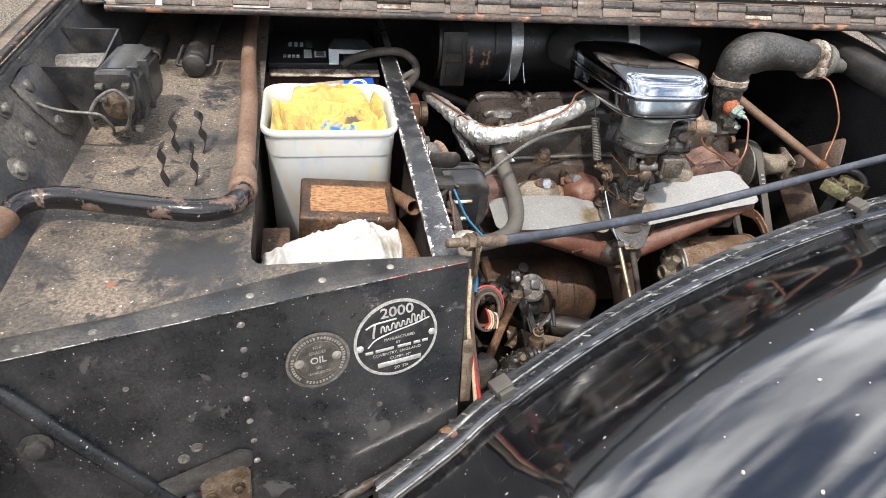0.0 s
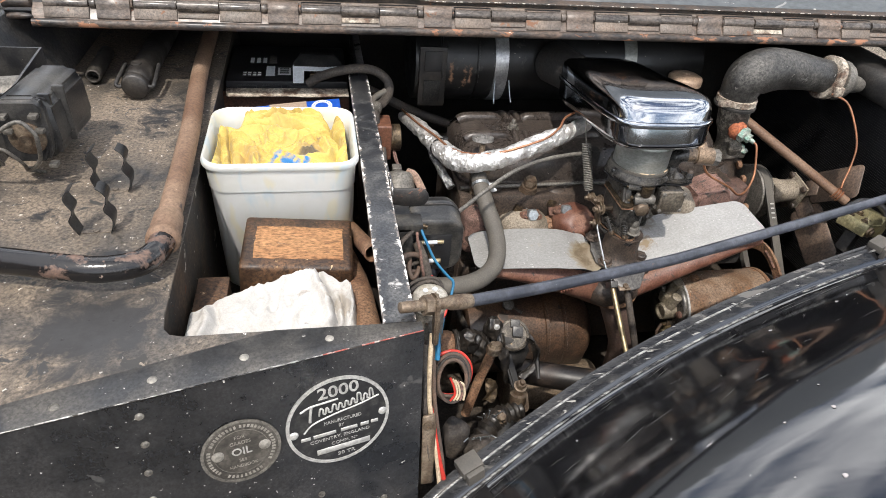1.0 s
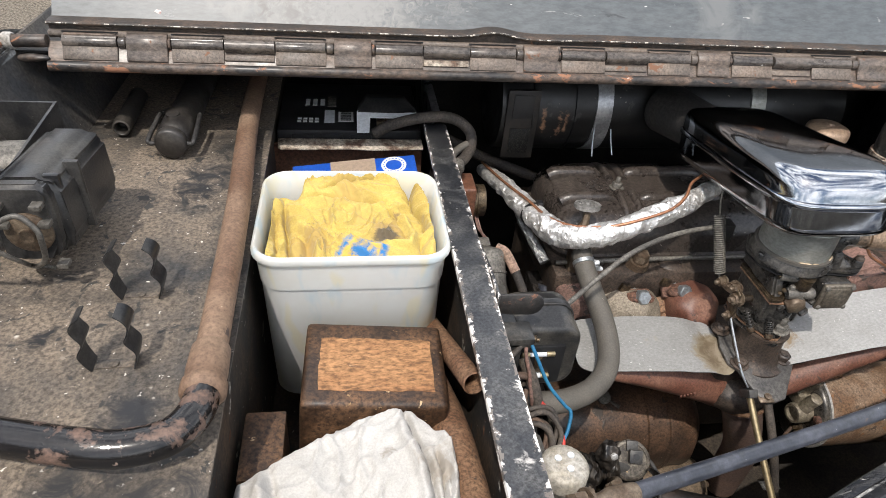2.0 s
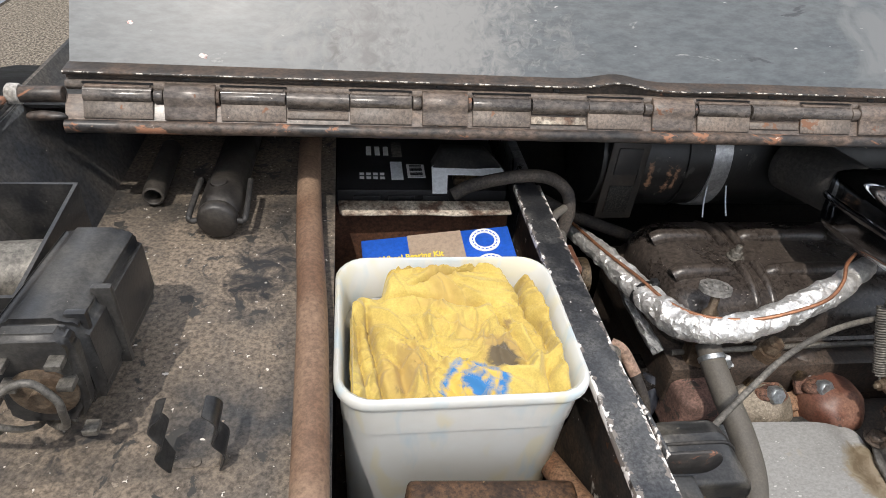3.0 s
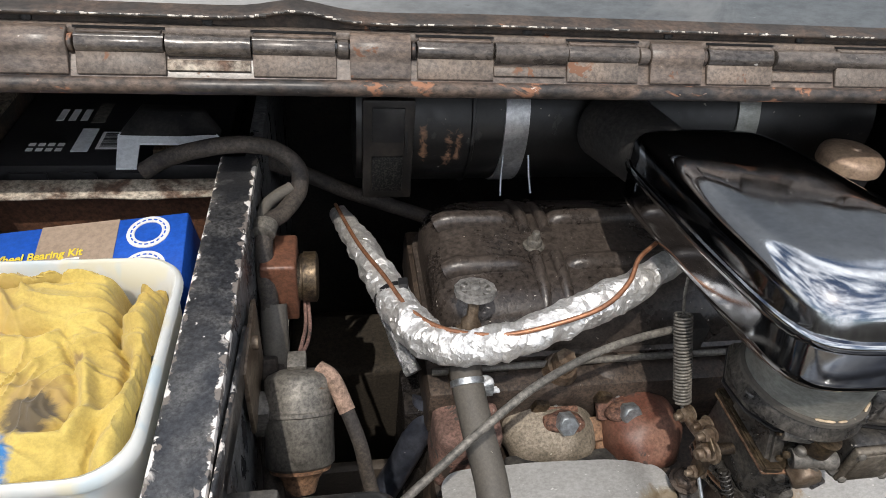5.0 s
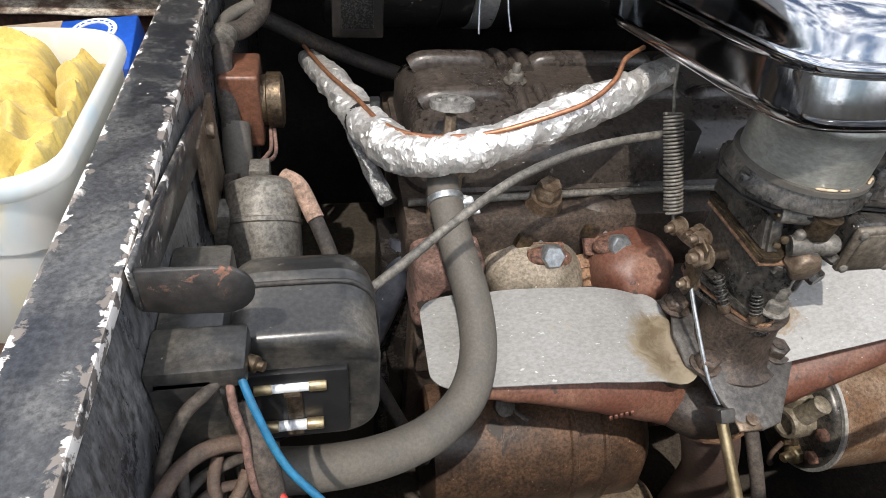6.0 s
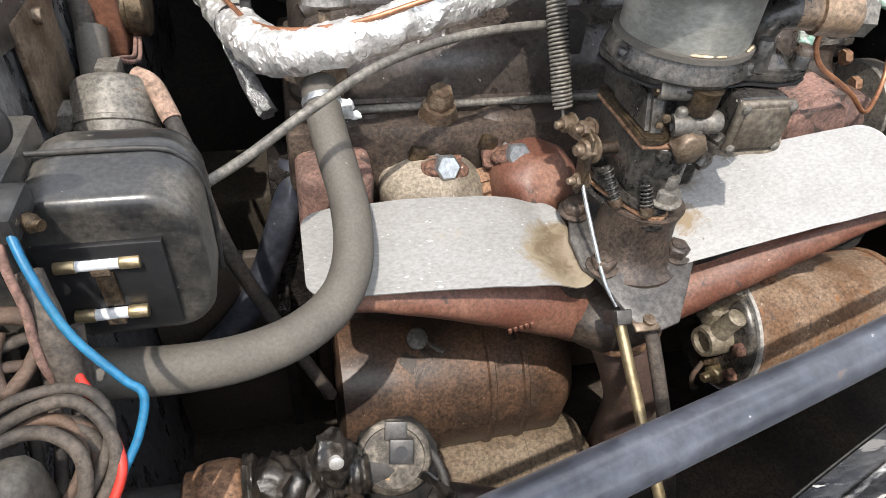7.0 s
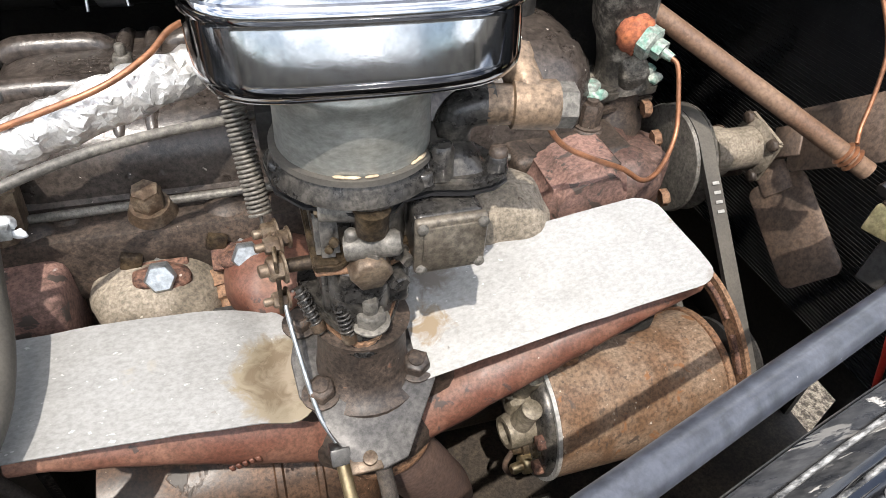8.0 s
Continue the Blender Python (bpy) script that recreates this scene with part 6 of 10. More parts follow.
lathe(bm, (0.082, 1.300, 0.992), (0, 0, 1), [(0, 0.011), (0.012, 0.010), (0.013, 0.008), (0.014, 0)], 16)
box(bm, (0.060, 1.292, 0.990), (0.074, 1.312, 1.002), 0.002)
part("terminal", bm, M_brass, battery, "dull terminal clamp")

cable = thing("battery_cable", "thick old black battery cable taped along the bar", "cable", (0.16, 1.26, 0.99))
bm = B()
tube(bm, [(0.055, 1.268, 0.992), (0.075, 1.270, 1.004), (0.110, 1.264, 1.019), (0.150, 1.262, 1.026), (0.182, 1.262, 1.021), (0.204, 1.256, 1.004), (0.204, 1.238, 0.986), (0.190, 1.212, 0.980), (0.176, 1.190, 0.980), (0.174, 1.165, 0.955), (0.178, 1.140, 0.915), (0.180, 1.11, 0.88)], 0.0085, 12, 8, wobble=0.06)
part("sheath", bm, M_wire_dark, cable)
bm = B()
tube(bm, [(0.198, 1.238, 0.992), (0.176, 1.222, 0.985), (0.170, 1.20, 0.975)], 0.006, 10, wobble=0.15)
part("taped_end", bm, M_rubber, cable)
bm = B()
lathe(bm, (0.1765, 1.192, 0.984), (-0.15, -1, -0.25), [(0, 0.0095), (0.001, 0.0108), (0.014, 0.0108), (0.015, 0.0095)], 18)
part("clip", bm, M_greydust, cable, "grey metal clip")
bm = B()
tube(bm, [(0.180, 1.148, 0.92), (0.182, 1.115, 0.885), (0.180, 1.09, 0.87)], 0.0125, 12, wobble=0.06)
part("boot", bm, M_rubber, cable)


# ---- engine ----
engine = thing("engine", "four cylinder engine, oily brown black cast iron", "engine", (0.62, 1.2, 0.5))
bm = B()
box(bm, (0.335, 1.085, 0.45), (0.915, 1.36, 0.792), 0.012)
box(bm, (0.34, 1.06, 0.66), (0.90, 1.10, 0.70), 0.006)
part("block", bm, M_iron, engine)
bm = B()
box(bm, (0.325, 1.082, 0.788), (0.905, 1.345, 0.852), 0.008)
for x in (0.375, 0.52, 0.665, 0.82):
    lump(bm, (x, 1.105, 0.846), (0.022, 0.020, 0.012), 0.1, 60)
part("cylinder_head", bm, M_iron, engine)
bm = B()
loft(bm, [[(x, y, z) for x, y in rrect(0.597, 1.232, hx + 0.022, hy, r)] for hx, hy, r, z in ((0.243, 0.113, 0.04, 0.852), (0.243, 0.113, 0.04, 0.858), (0.238, 0.108, 0.045, 0.860), (0.238, 0.107, 0.046, 0.884), (0.236, 0.104, 0.048, 0.895), (0.231, 0.098, 0.048, 0.905), (0.223, 0.088, 0.046, 0.913), (0.212, 0.075, 0.042, 0.918), (0.198, 0.060, 0.036, 0.9215), (0.180, 0.044, 0.030, 0.923))])
rocker = part("rocker_cover", bm, M_rocker, engine, "oily black rocker cover")
for y, z, w in ((1.270, 0.9225, 0.0115), (1.192, 0.9205, 0.0115)):
    for x0, x1 in ((0.352, 0.436), (0.488, 0.62), (0.64, 0.78)):
        bm = B()
        tube(bm, [(x0, y, z - 0.006), (x0 + 0.012, y, z), ((x0 + x1) / 2, y, z + 0.001), (x1 - 0.012, y, z), (x1, y, z - 0.006)], w, 14, 4)
        part("pressed_rib", bm, M_rocker, rocker)
for x in (0.450, 0.474):
    bm = B()
    tube(bm, [(x, 1.130, 0.872), (x, 1.139, 0.900), (x, 1.155, 0.9135), (x, 1.18, 0.9215), (x, 1.205, 0.924)], 0.0072, 12)
    part("pressed_rib", bm, M_rocker, rocker)
    bm = B()
    tube(bm, [(x, 1.245, 0.9235), (x, 1.272, 0.9245), (x, 1.300, 0.9175), (x, 1.325, 0.904)], 0.0072, 12)
    part("pressed_rib", bm, M_rocker, rocker)
for x in (0.453, 0.70):
    bm = B()
    hexbolt(bm, (x, 1.219, 0.924), (0, 0, 1), 0.0085, 0.009, 0.012, 0.009)
    part("cover_nut", bm, M_greydust, rocker)
bm = B()
lathe(bm, (0.808, 1.240, 0.915), (0, 0, 1), [(0, 0.030), (0.03, 0.028), (0.10, 0.0265)], 28)
neck = part("filler_neck", bm, M_dark, rocker)
bm = B()
lathe(bm, (0.808, 1.240, 1.012), (0, 0, 1), [(0, 0.0315), (0.002, 0.034), (0.012, 0.034), (0.016, 0.0325), (0.020, 0.024), (0.0215, 0.006), (0.0235, 0.005), (0.0245, 0)], 32)
part("filler_cap", bm, surf("tan_metal_cap", (0.36, 0.26, 0.18), (0.30, 0.21, 0.15), 30, rough=0.5, metal=0.3, fine_amt=0.2, bump=0.1), neck, "dull tan oil filler cap")
bm = B()
loft(bm, [[(x, y, z) for x, y in rrect(0.803, 1.213, hx, hy, r)] for hx, hy, r, z in ((0.070, 0.086, 0.040, 0.860), (0.069, 0.085, 0.040, 0.900), (0.065, 0.078, 0.040, 0.922), (0.056, 0.064, 0.038, 0.937), (0.043, 0.046, 0.034, 0.945), (0.030, 0.032, 0.028, 0.948))])
part("cover_end", bm, M_rocker, rocker, "rounded raised end of the cover")
# gasket rail and oil gallery pipe along the head
bm = B()
tube(bm, [(0.33, 1.106, 0.858), (0.55, 1.108, 0.861), (0.80, 1.108, 0.861)], 0.0038, 8)
part("gasket_edge", bm, M_greydust, engine)
for x, y in ((0.464, 1.126), (0.615, 1.128), (0.742, 1.115)):
    bm = B()
    hexbolt(bm, (x, y - 0.006, 0.840), (0, 0, 1), 0.0115, 0.015, 0.015)
    part("head_nut", bm, M_iron, engine)
for x, y, z in ((0.463, 1.103, 0.869),):
    bm = B()
    lathe(bm, (x, y, z - 0.016), (0, -0.25, 1), [(0, 0.019), (0.004, 0.018), (0.010, 0.0155), (0.012, 0.0150)], 24)
    lathe(bm, (x, y - 0.003, z - 0.004), (0, -0.25, 1), [(0, 0.0125), (0.012, 0.0125), (0.0135, 0.0110), (0.0170, 0.0105), (0.0175, 0)], 6)
    part("capped_nut", bm, M_rodend, engine, "large brown hexagon nut on a domed washer")
for x, y in ((0.40, 1.115), (0.545, 1.12), (0.70, 1.11), (0.80, 1.10)):
    bm = B()
    lathe(bm, (x, y, 0.852), (0, 0, 1), [(0, 0.014), (0.004, 0.013), (0.005, 0)], 18)
    part("core_plug", bm, M_iron, engine)

# spark plugs and ports on the near side
for x, y, z in ((0.352, 1.070, 0.812), (0.508, 1.055, 0.785), (0.855, 1.064, 0.857)):
    bm = B()
    ax = Vector((0.1, -0.75, -0.5)).normalized() if x < 0.8 else Vector((0.1, -0.8, 0.3)).normalized()
    p = Vector((x, y, z)) - ax * 0.03
    lathe(bm, p, ax, [(0, 0.012), (0.014, 0.012), (0.014, 0.0095), (0.024, 0.0095), (0.026, 0.006), (0.036, 0.006), (0.040, 0.0048), (0.043, 0.004)], 14)
    part("stud", bm, M_rust if x < 0.8 else M_steel, engine)
for c, r, mat, lab in (((0.455, 1.080, 0.788), (0.050, 0.045, 0.034), M_tanport, "tan scaled manifold port"), ((0.548, 1.060, 0.802), (0.040, 0.044, 0.036), M_redrust, "red rusty manifold port"),
                       ((0.735, 1.045, 0.845), (0.042, 0.042, 0.040), M_tanport, "tan scaled manifold port")):
    bm = B()
    lump(bm, c, r, 0.10, 45, None, 4, 0.8)
    part("manifold_port", bm, mat, engine, lab)
for lo, hi in (((0.330, 1.040, 0.752), (0.396, 1.10, 0.834)),):
    bm = B()
    box(bm, lo, hi, 0.014, 4)
    for v in bm.verts:
        v.co *= 1 + 0.004 * noise.noise(v.co * 40)
    part("manifold_port", bm, M_pink, engine, "pinkish rusty square port")
bm = B()
prism(bm, [(0.774, 1.026, 0.868), (0.784, 1.026, 0.882), (0.806, 1.028, 0.892), (0.830, 1.028, 0.897), (0.845, 1.027, 0.889), (0.852, 1.026, 0.868), (0.848, 1.026, 0.800), (0.776, 1.026, 0.800)], (0.004, 0.070, -0.004), 0.009, 3)
for v in bm.verts:
    v.co += Vector((0.5, -1, 0.7)) * 0.0035 * noise.noise(v.co * 38)
part("manifold_port", bm, M_pink, engine, "pinkish rusty square port")
# raised end of the head with its tall nut
bm = B()
box(bm, (0.770, 1.088, 0.835), (0.893, 1.150, 0.868), 0.009, 3)
lathe(bm, (0.806, 1.108, 0.866), (0, 0, 1), [(0, 0.016), (0.003, 0.015), (0.004, 0)], 20)
part("head_end", bm, M_iron, engine)
bm = B()
lathe(bm, (0.861, 1.132, 0.866), (0, 0, 1), [(0, 0.017), (0.003, 0.0165), (0.005, 0.014)], 20)
hexbolt(bm, (0.861, 1.132, 0.871), (0, 0, 1), 0.0115, 0.022, 0.0145, 0.004)
part("head_nut", bm, M_iron, engine)
for x, y, z in ((0.463, 1.073, 0.817), (0.529, 1.073, 0.825)):
    up = Vector((0.06, -0.60, 0.72)).normalized()
    bm = B()
    m = Matrix.Translation((x, y, z - 0.004)) @ Matrix.Rotation(radians(38), 4, "X")
    box(bm, (-0.028, -0.010, -0.004), (0.020, 0.012, 0.004), 0.003, 2, m)
    clampob = part("port_clamp", bm, M_rustdark, engine, "rusty port clamp")
    bm = B()
    lump(bm, Vector((x, y - 0.008, z + 0.001)), (0.023, 0.014, 0.010), 0.25, 110)
    part("rusty_washer", bm, M_rustdark, clampob)
    bm = B()
    hexbolt(bm, Vector((x, y - 0.010, z + 0.005)), up + Vector((0, -0.5, -0.2)), 0.0122, 0.013)
    part("bolt", bm, M_steel, clampob, "bright zinc bolt head")
    bm = B()
    cyl(bm, Vector((x - 0.003, y + 0.012, z + 0.002)), Vector((x - 0.006, y + 0.018, z + 0.020)), 0.0045, n=12)
    part("stud", bm, M_steel, clampob)
    bm = B()
    box(bm, (-0.008, -0.007, -0.006), (0.008, 0.007, 0.008), 0.002, 2, Matrix.Translation((x - 0.022, y + 0.010, z + 0.008)) @ Matrix.Rotation(0.3, 4, "Y"))
    part("lug", bm, M_brass, clampob)

# exhaust and inlet manifold below the shields
manifold = thing("exhaust_manifold", "red rusty cast exhaust manifold under the heat shields", "manifold", (0.6, 1.0, 0.75))
bm = B()


def runner(u, v, x0=0.362, x1=0.60, drop=0.070):
    """A half-round trough that dips towards the middle."""
    x = x0 + (x1 - x0) * u
    a = math.pi * (0.05 + 0.95 * v)
    zc = 0.782 - drop * u ** 1.3
    ry, rz = 0.050 + 0.006 * u, 0.022 + 0.030 * u
    k = 1 + 0.02 * noise.noise(Vector((x * 50, a * 3, 0)))
    return (x, 1.000 - ry * math.sin(a) * k * 1.25, zc + rz * math.cos(a) * k)


def runner2(u, v):
    """The slimmer runner that falls from the front port to the middle."""
    x = 0.885 - 0.245 * u
    a = math.pi * (0.05 + 0.95 * v)
    zc = 0.822 - 0.098 * u ** 1.1
    ry, rz = 0.026 + 0.016 * u, 0.017 + 0.016 * u
    k = 1 + 0.03 * noise.noise(Vector((x * 50, a * 3, 0)))
    return (x, 0.978 - ry * math.sin(a) * k * 1.25, zc + rz * math.cos(a) * k)


sheet(bm, runner, 28, 16, -0.006)
part("runner", bm, M_redrust, manifold)
bm = B()
lettering_m = Matrix.Translation((0.507, 0.9315, 0.741)) @ Matrix.Rotation(radians(-14), 4, "Y") @ Matrix.Rotation(radians(90), 4, "X")
for i in range(5):
    box(bm, (-0.012 + i * 0.005, -0.003, -0.001), (-0.0085 + i * 0.005, 0.003, 0.001), 0.0006, 1, lettering_m)
part("cast_mark", bm, M_redrust, manifold)
bm = B()
sheet(bm, lambda u, v: runner2(u, v), 28, 16, 0.006)
part("runner", bm, M_redrust, manifold)
bm = B()
box(bm, (0.545, 0.945, 0.700), (0.675, 1.07, 0.800), 0.014, 3)
lump(bm, (0.605, 0.945, 0.725), (0.05, 0.035, 0.035), 0.12, 50)
part("centre_box", bm, M_iron, manifold)
bm = B()
tube(bm, [(0.610, 0.955, 0.735), (0.625, 0.950, 0.685), (0.655, 0.955, 0.62), (0.685, 0.965, 0.54), (0.70, 0.98, 0.42)], 0.030, 18)
part("downpipe", bm, surf("heat_browned_pipe", (0.12, 0.084, 0.072), (0.20, 0.13, 0.10), 12, (0.4, 0.66), 0.4, 0.6, fine=260, fine_amt=0.25, patches=[((0.26, 0.13, 0.07), 0.67, 40, 0.8, 0.0)], bump=0.25), manifold, "heat browned rusty downpipe")
bm = B()
lathe(bm, (0.612, 0.954, 0.722), (0.25, -0.05, -1), [(0, 0.040), (0.008, 0.044), (0.016, 0.043), (0.018, 0.034)], 26)
part("pipe_flange", bm, M_rust, manifold)
bm = B()
box(bm, (0.40, 0.955, 0.755), (0.58, 1.05, 0.792), 0.008)
box(bm, (0.66, 0.955, 0.765), (0.86, 1.05, 0.815), 0.008)
part("inlet_trough", bm, surf("sooty_casting", (0.02, 0.019, 0.018), (0.05, 0.046, 0.04), 40, rough=0.8, fine_amt=0.4, bump=0.5), manifold, "sooty black inlet casting")

# heat shields


def plate_between(bm, c00, c10, c11, c01, wave, thick=0.0014, nu=30, nv=12, round_=0.09, one_end=False):
    c = [Vector(p) for p in (c00, c10, c11, c01)]

    def f(u, v):
        u2 = 0.5 - 0.5 * math.cos(math.pi * u)
        q = max(0.0, abs(u2 - 0.5) - (0.5 - round_)) / round_
        q = 0.0 if one_end and u2 < 0.5 else q
        inset = round_ * 2.0 * (1 - math.sqrt(max(0.0, 1 - q * q)))
        v2 = inset + v * (1 - 2 * inset)
        p = c[0].lerp(c[1], u2).lerp(c[3].lerp(c[2], u2), v2)
        p.z += wave(u2, v2)
        return p
    return sheet(bm, f, nu, nv, thick)


shield = thing("heat_shield", "bare weathered aluminium heat shield plate with brown stain", "heat shield", (0.44, 0.98, 0.80), group="heat shields")
bm = B()
plate_between(bm, (0.330, 0.936, 0.799), (0.566, 0.922, 0.796), (0.550, 1.017, 0.812), (0.330, 1.024, 0.812), lambda u, v: 0.006 * math.sin(math.pi * u) * (0.4 + v) - 0.005 * math.exp(-((u - 0.92) / 0.06) ** 2) + 0.0012 * noise.noise(Vector((u * 9, v * 4, 1))))
part("plate", bm, M_alu, shield)
shield2 = thing("heat_shield", "pale bare aluminium heat shield plate beside the carburettor", "heat shield", (0.76, 0.96, 0.83), group="heat shields")
bm = B()
plate_between(bm, (0.640, 0.929, 0.800), (0.886, 0.932, 0.846), (0.856, 1.012, 0.876), (0.636, 1.012, 0.836), lambda u, v: 0.003 * math.sin(math.pi * u) + 0.0012 * noise.noise(Vector((u * 9, v * 4, 5))) - 0.004 * math.exp(-((u - 0.5) / 0.02) ** 2 - ((v - 0.35) / 0.06) ** 2), one_end=True)
part("plate", bm, M_alu, shield2)

# ---- carburettor ----
carb = thing("carburettor", "grimy downdraught carburettor bolted to the manifold", "carburettor", (0.605, 0.965, 0.80))
CX, CY = 0.606, 0.985
bm = B()
lathe(bm, (0.601, 0.957, 0.790), (0.02, 0.04, 1), [(0, 0.046), (0.006, 0.046), (0.009, 0.038), (0.022, 0.0325), (0.05, 0.031), (0.060, 0.034)], 32)
part("riser", bm, M_iron, carb)
bm = B()
prism(bm, [(0.552, 0.938, 0.797), (0.560, 0.925, 0.797), (0.580, 0.888, 0.780), (0.600, 0.880, 0.777), (0.618, 0.884, 0.779), (0.650, 0.930, 0.797), (0.652, 0.950, 0.803), (0.636, 1.00, 0.815), (0.560, 1.00, 0.815), (0.550, 0.965, 0.805)], (0, -0.001, 0.004), 0.0008, 1)
part("base_plate", bm, surf("grey_dusty_steel", (0.075, 0.07, 0.066), (0.13, 0.122, 0.112), 26, (0.42, 0.64), 0.42, 0.6, metal=0.2, fine_amt=0.3, specks=((0.4, 0.38, 0.35), 0.76, 220), bump=0.25), carb, "dusty grey steel base plate")
for x, y, z in ((0.567, 0.934, 0.803), (0.638, 0.941, 0.802), (0.561, 0.990, 0.817)):
    bm = B()
    hexbolt(bm, (x, y, z), (0, -0.1, 1), 0.0105, 0.009, 0.0135)
    lathe(bm, (x, y - 0.0008, z + 0.0108), (0, -0.1, 1), [(0, 0.0062), (0.0012, 0.0058), (0.0016, 0)], 16)
    part("bolt", bm, M_iron, carb)


def flange(z, h, grow, tip):
    """A diamond flange with a lug for the near stud."""
    g = grow
    return prism(B(), [(0.560 - g, 0.985, z), (0.566 - g, 0.965, z), (0.580, 0.942 - g, z - 0.001), (0.590, tip + 0.003, z - 0.003), (0.598, tip, z - 0.003), (0.608, tip + 0.003, z - 0.003), (0.622 + g, 0.948 - g, z - 0.001), (0.634 + g, 0.972, z), (0.634 + g, 1.01, z), (0.565 - g, 1.01, z)], (0, 0, h), 0.0022, 2)


part("lower_flange", flange(0.845, 0.009, 0.0, 0.925), M_carb, carb)
part("flange_gasket", flange(0.8545, 0.002, -0.001, 0.928), M_rust, carb)
part("throttle_flange", flange(0.857, 0.010, -0.002, 0.929), M_carb, carb)
bm = B()
box(bm, (0.576, 0.948, 0.866), (0.634, 1.02, 0.911), 0.006, 3)
cyl(bm, (0.600, 0.957, 0.863), (0.600, 0.957, 0.911), 0.022, n=24, bev=0.002)
part("throttle_body", bm, M_carb, carb)
bm = B()
prism(bm, [(0.572, 0.940, 0.9105), (0.612, 0.936, 0.9105), (0.640, 0.950, 0.9105), (0.642, 1.02, 0.9105), (0.572, 1.02, 0.9105)], (0, 0, 0.0035), 0.0008, 1)
part("body_gasket", bm, M_rust, carb, "rusty body gasket")
bm = B()
prism(bm, [(0.571, 0.939, 0.9145), (0.585, 0.937, 0.9145), (0.600, 0.946, 0.9145), (0.640, 0.948, 0.9145), (0.642, 1.02, 0.9145), (0.571, 1.02, 0.9145)], (0, 0, 0.006), 0.0014, 2)
part("body_flange", bm, M_brass, carb)
bm = B()
box(bm, (0.577, 0.954, 0.919), (0.640, 1.028, 0.954), 0.005, 3)
prism(bm, [(0.5745, 0.943, 0.919), (0.5885, 0.942, 0.919), (0.592, 1.0, 0.919), (0.5745, 1.0, 0.919)], (0, 0.012, 0.030), 0.003, 2)
cyl(bm, (0.613, 0.957, 0.912), (0.613, 0.957, 0.955), 0.017, n=20)
part("main_body", bm, M_carb, carb)
bm = B()
hexbolt(bm, (0.604, 0.938, 0.866), (0, -0.12, 1), 0.0105, 0.010, 0.0135, 0.011)
part("flange_nut", bm, M_greydust, carb)
# jets, boss and cross barrel on the near face
bm = B()
a = Vector((0.599, 0.947, 0.954)) - Vector((0.579, 0.953, 0.953))
lathe(bm, (0.579, 0.953, 0.9515), a, [(0, 0.0052), (0, 0.0070), (0.0008, 0.0074), (a.length, 0.0074), (a.length + 0.006, 0.006)], 20)
jet = part("idle_jet", bm, M_greydust, carb)
bm = B()
lathe(bm, (0.5785, 0.9532, 0.9515), a, [(0, 0.0050), (-0.002, 0.0048), (-0.002, 0.0022), (-0.0004, 0.0020), (-0.0004, 0)], 6)
part("jet_screw", bm, M_brass, jet, "brass jet screw")
bm = B()
lathe(bm, (0.607, 0.941, 0.936), (0, -0.05, 1), [(0, 0.0065), (0.004, 0.0065), (0.0045, 0.0098), (0.018, 0.0102), (0.022, 0.0112)], 18)
part("brass_boss", bm, M_brass, carb, "tarnished brass boss")
bm = B()
b0, b1 = Vector((0.591, 0.942, 0.9285)), Vector((0.622, 0.934, 0.9345))
lathe(bm, b0, b1 - b0, [(0.006, 0), (0.006, 0.0045), (0, 0.0050), (0.0004, 0.0080), (0.011, 0.0082), (0.0125, 0.0068), (0.0185, 0.0068), (0.020, 0.0080), (0.031, 0.0082), (0.034, 0.006)], 20)
lathe(bm, b0 + Vector((0.004, 0, 0.004)), (0, -0.1, 1), [(0, 0.0046), (0.008, 0.0044), (0.010, 0.003), (0.0105, 0)], 14)
lathe(bm, (0.608, 0.937, 0.920), (0, -0.1, 1), [(0, 0.007), (0.010, 0.0065)], 6)
part("cross_barrel", bm, M_greydust, carb)
bm = B()
lathe(bm, (0.604, 0.945, 0.917), (0.02, -1, -0.12), [(0, 0.0115), (0.005, 0.0115), (0.0055, 0.0132), (0.016, 0.0132), (0.018, 0.0112), (0.0184, 0)], 6)
part("drain_plug", bm, M_rodend, carb, "brown hexagon drain plug")
for p, ax, r in (((0.620, 0.941, 0.903), (0.3, -1, -0.2), 0.0072), ((0.624, 0.940, 0.921), (0.3, -1, 0), 0.0045), ((0.590, 0.946, 0.906), (-0.1, -1, 0), 0.0045)):
    bm = B()
    hexbolt(bm, p, ax, r, 0.009, r * 1.25)
    part("plug", bm, M_carb, carb)
bm = B()
lathe(bm, (0.585, 0.9425, 0.9345), (-0.4, -1, 0.2), [(0, 0.0032), (0.002, 0.003), (0.0026, 0)], 10)
lathe(bm, (0.582, 0.9435, 0.9285), (-0.4, -1, 0.2), [(0, 0.0028), (0.002, 0.0026), (0.0026, 0)], 10)
part("body_screw", bm, M_brass, carb)
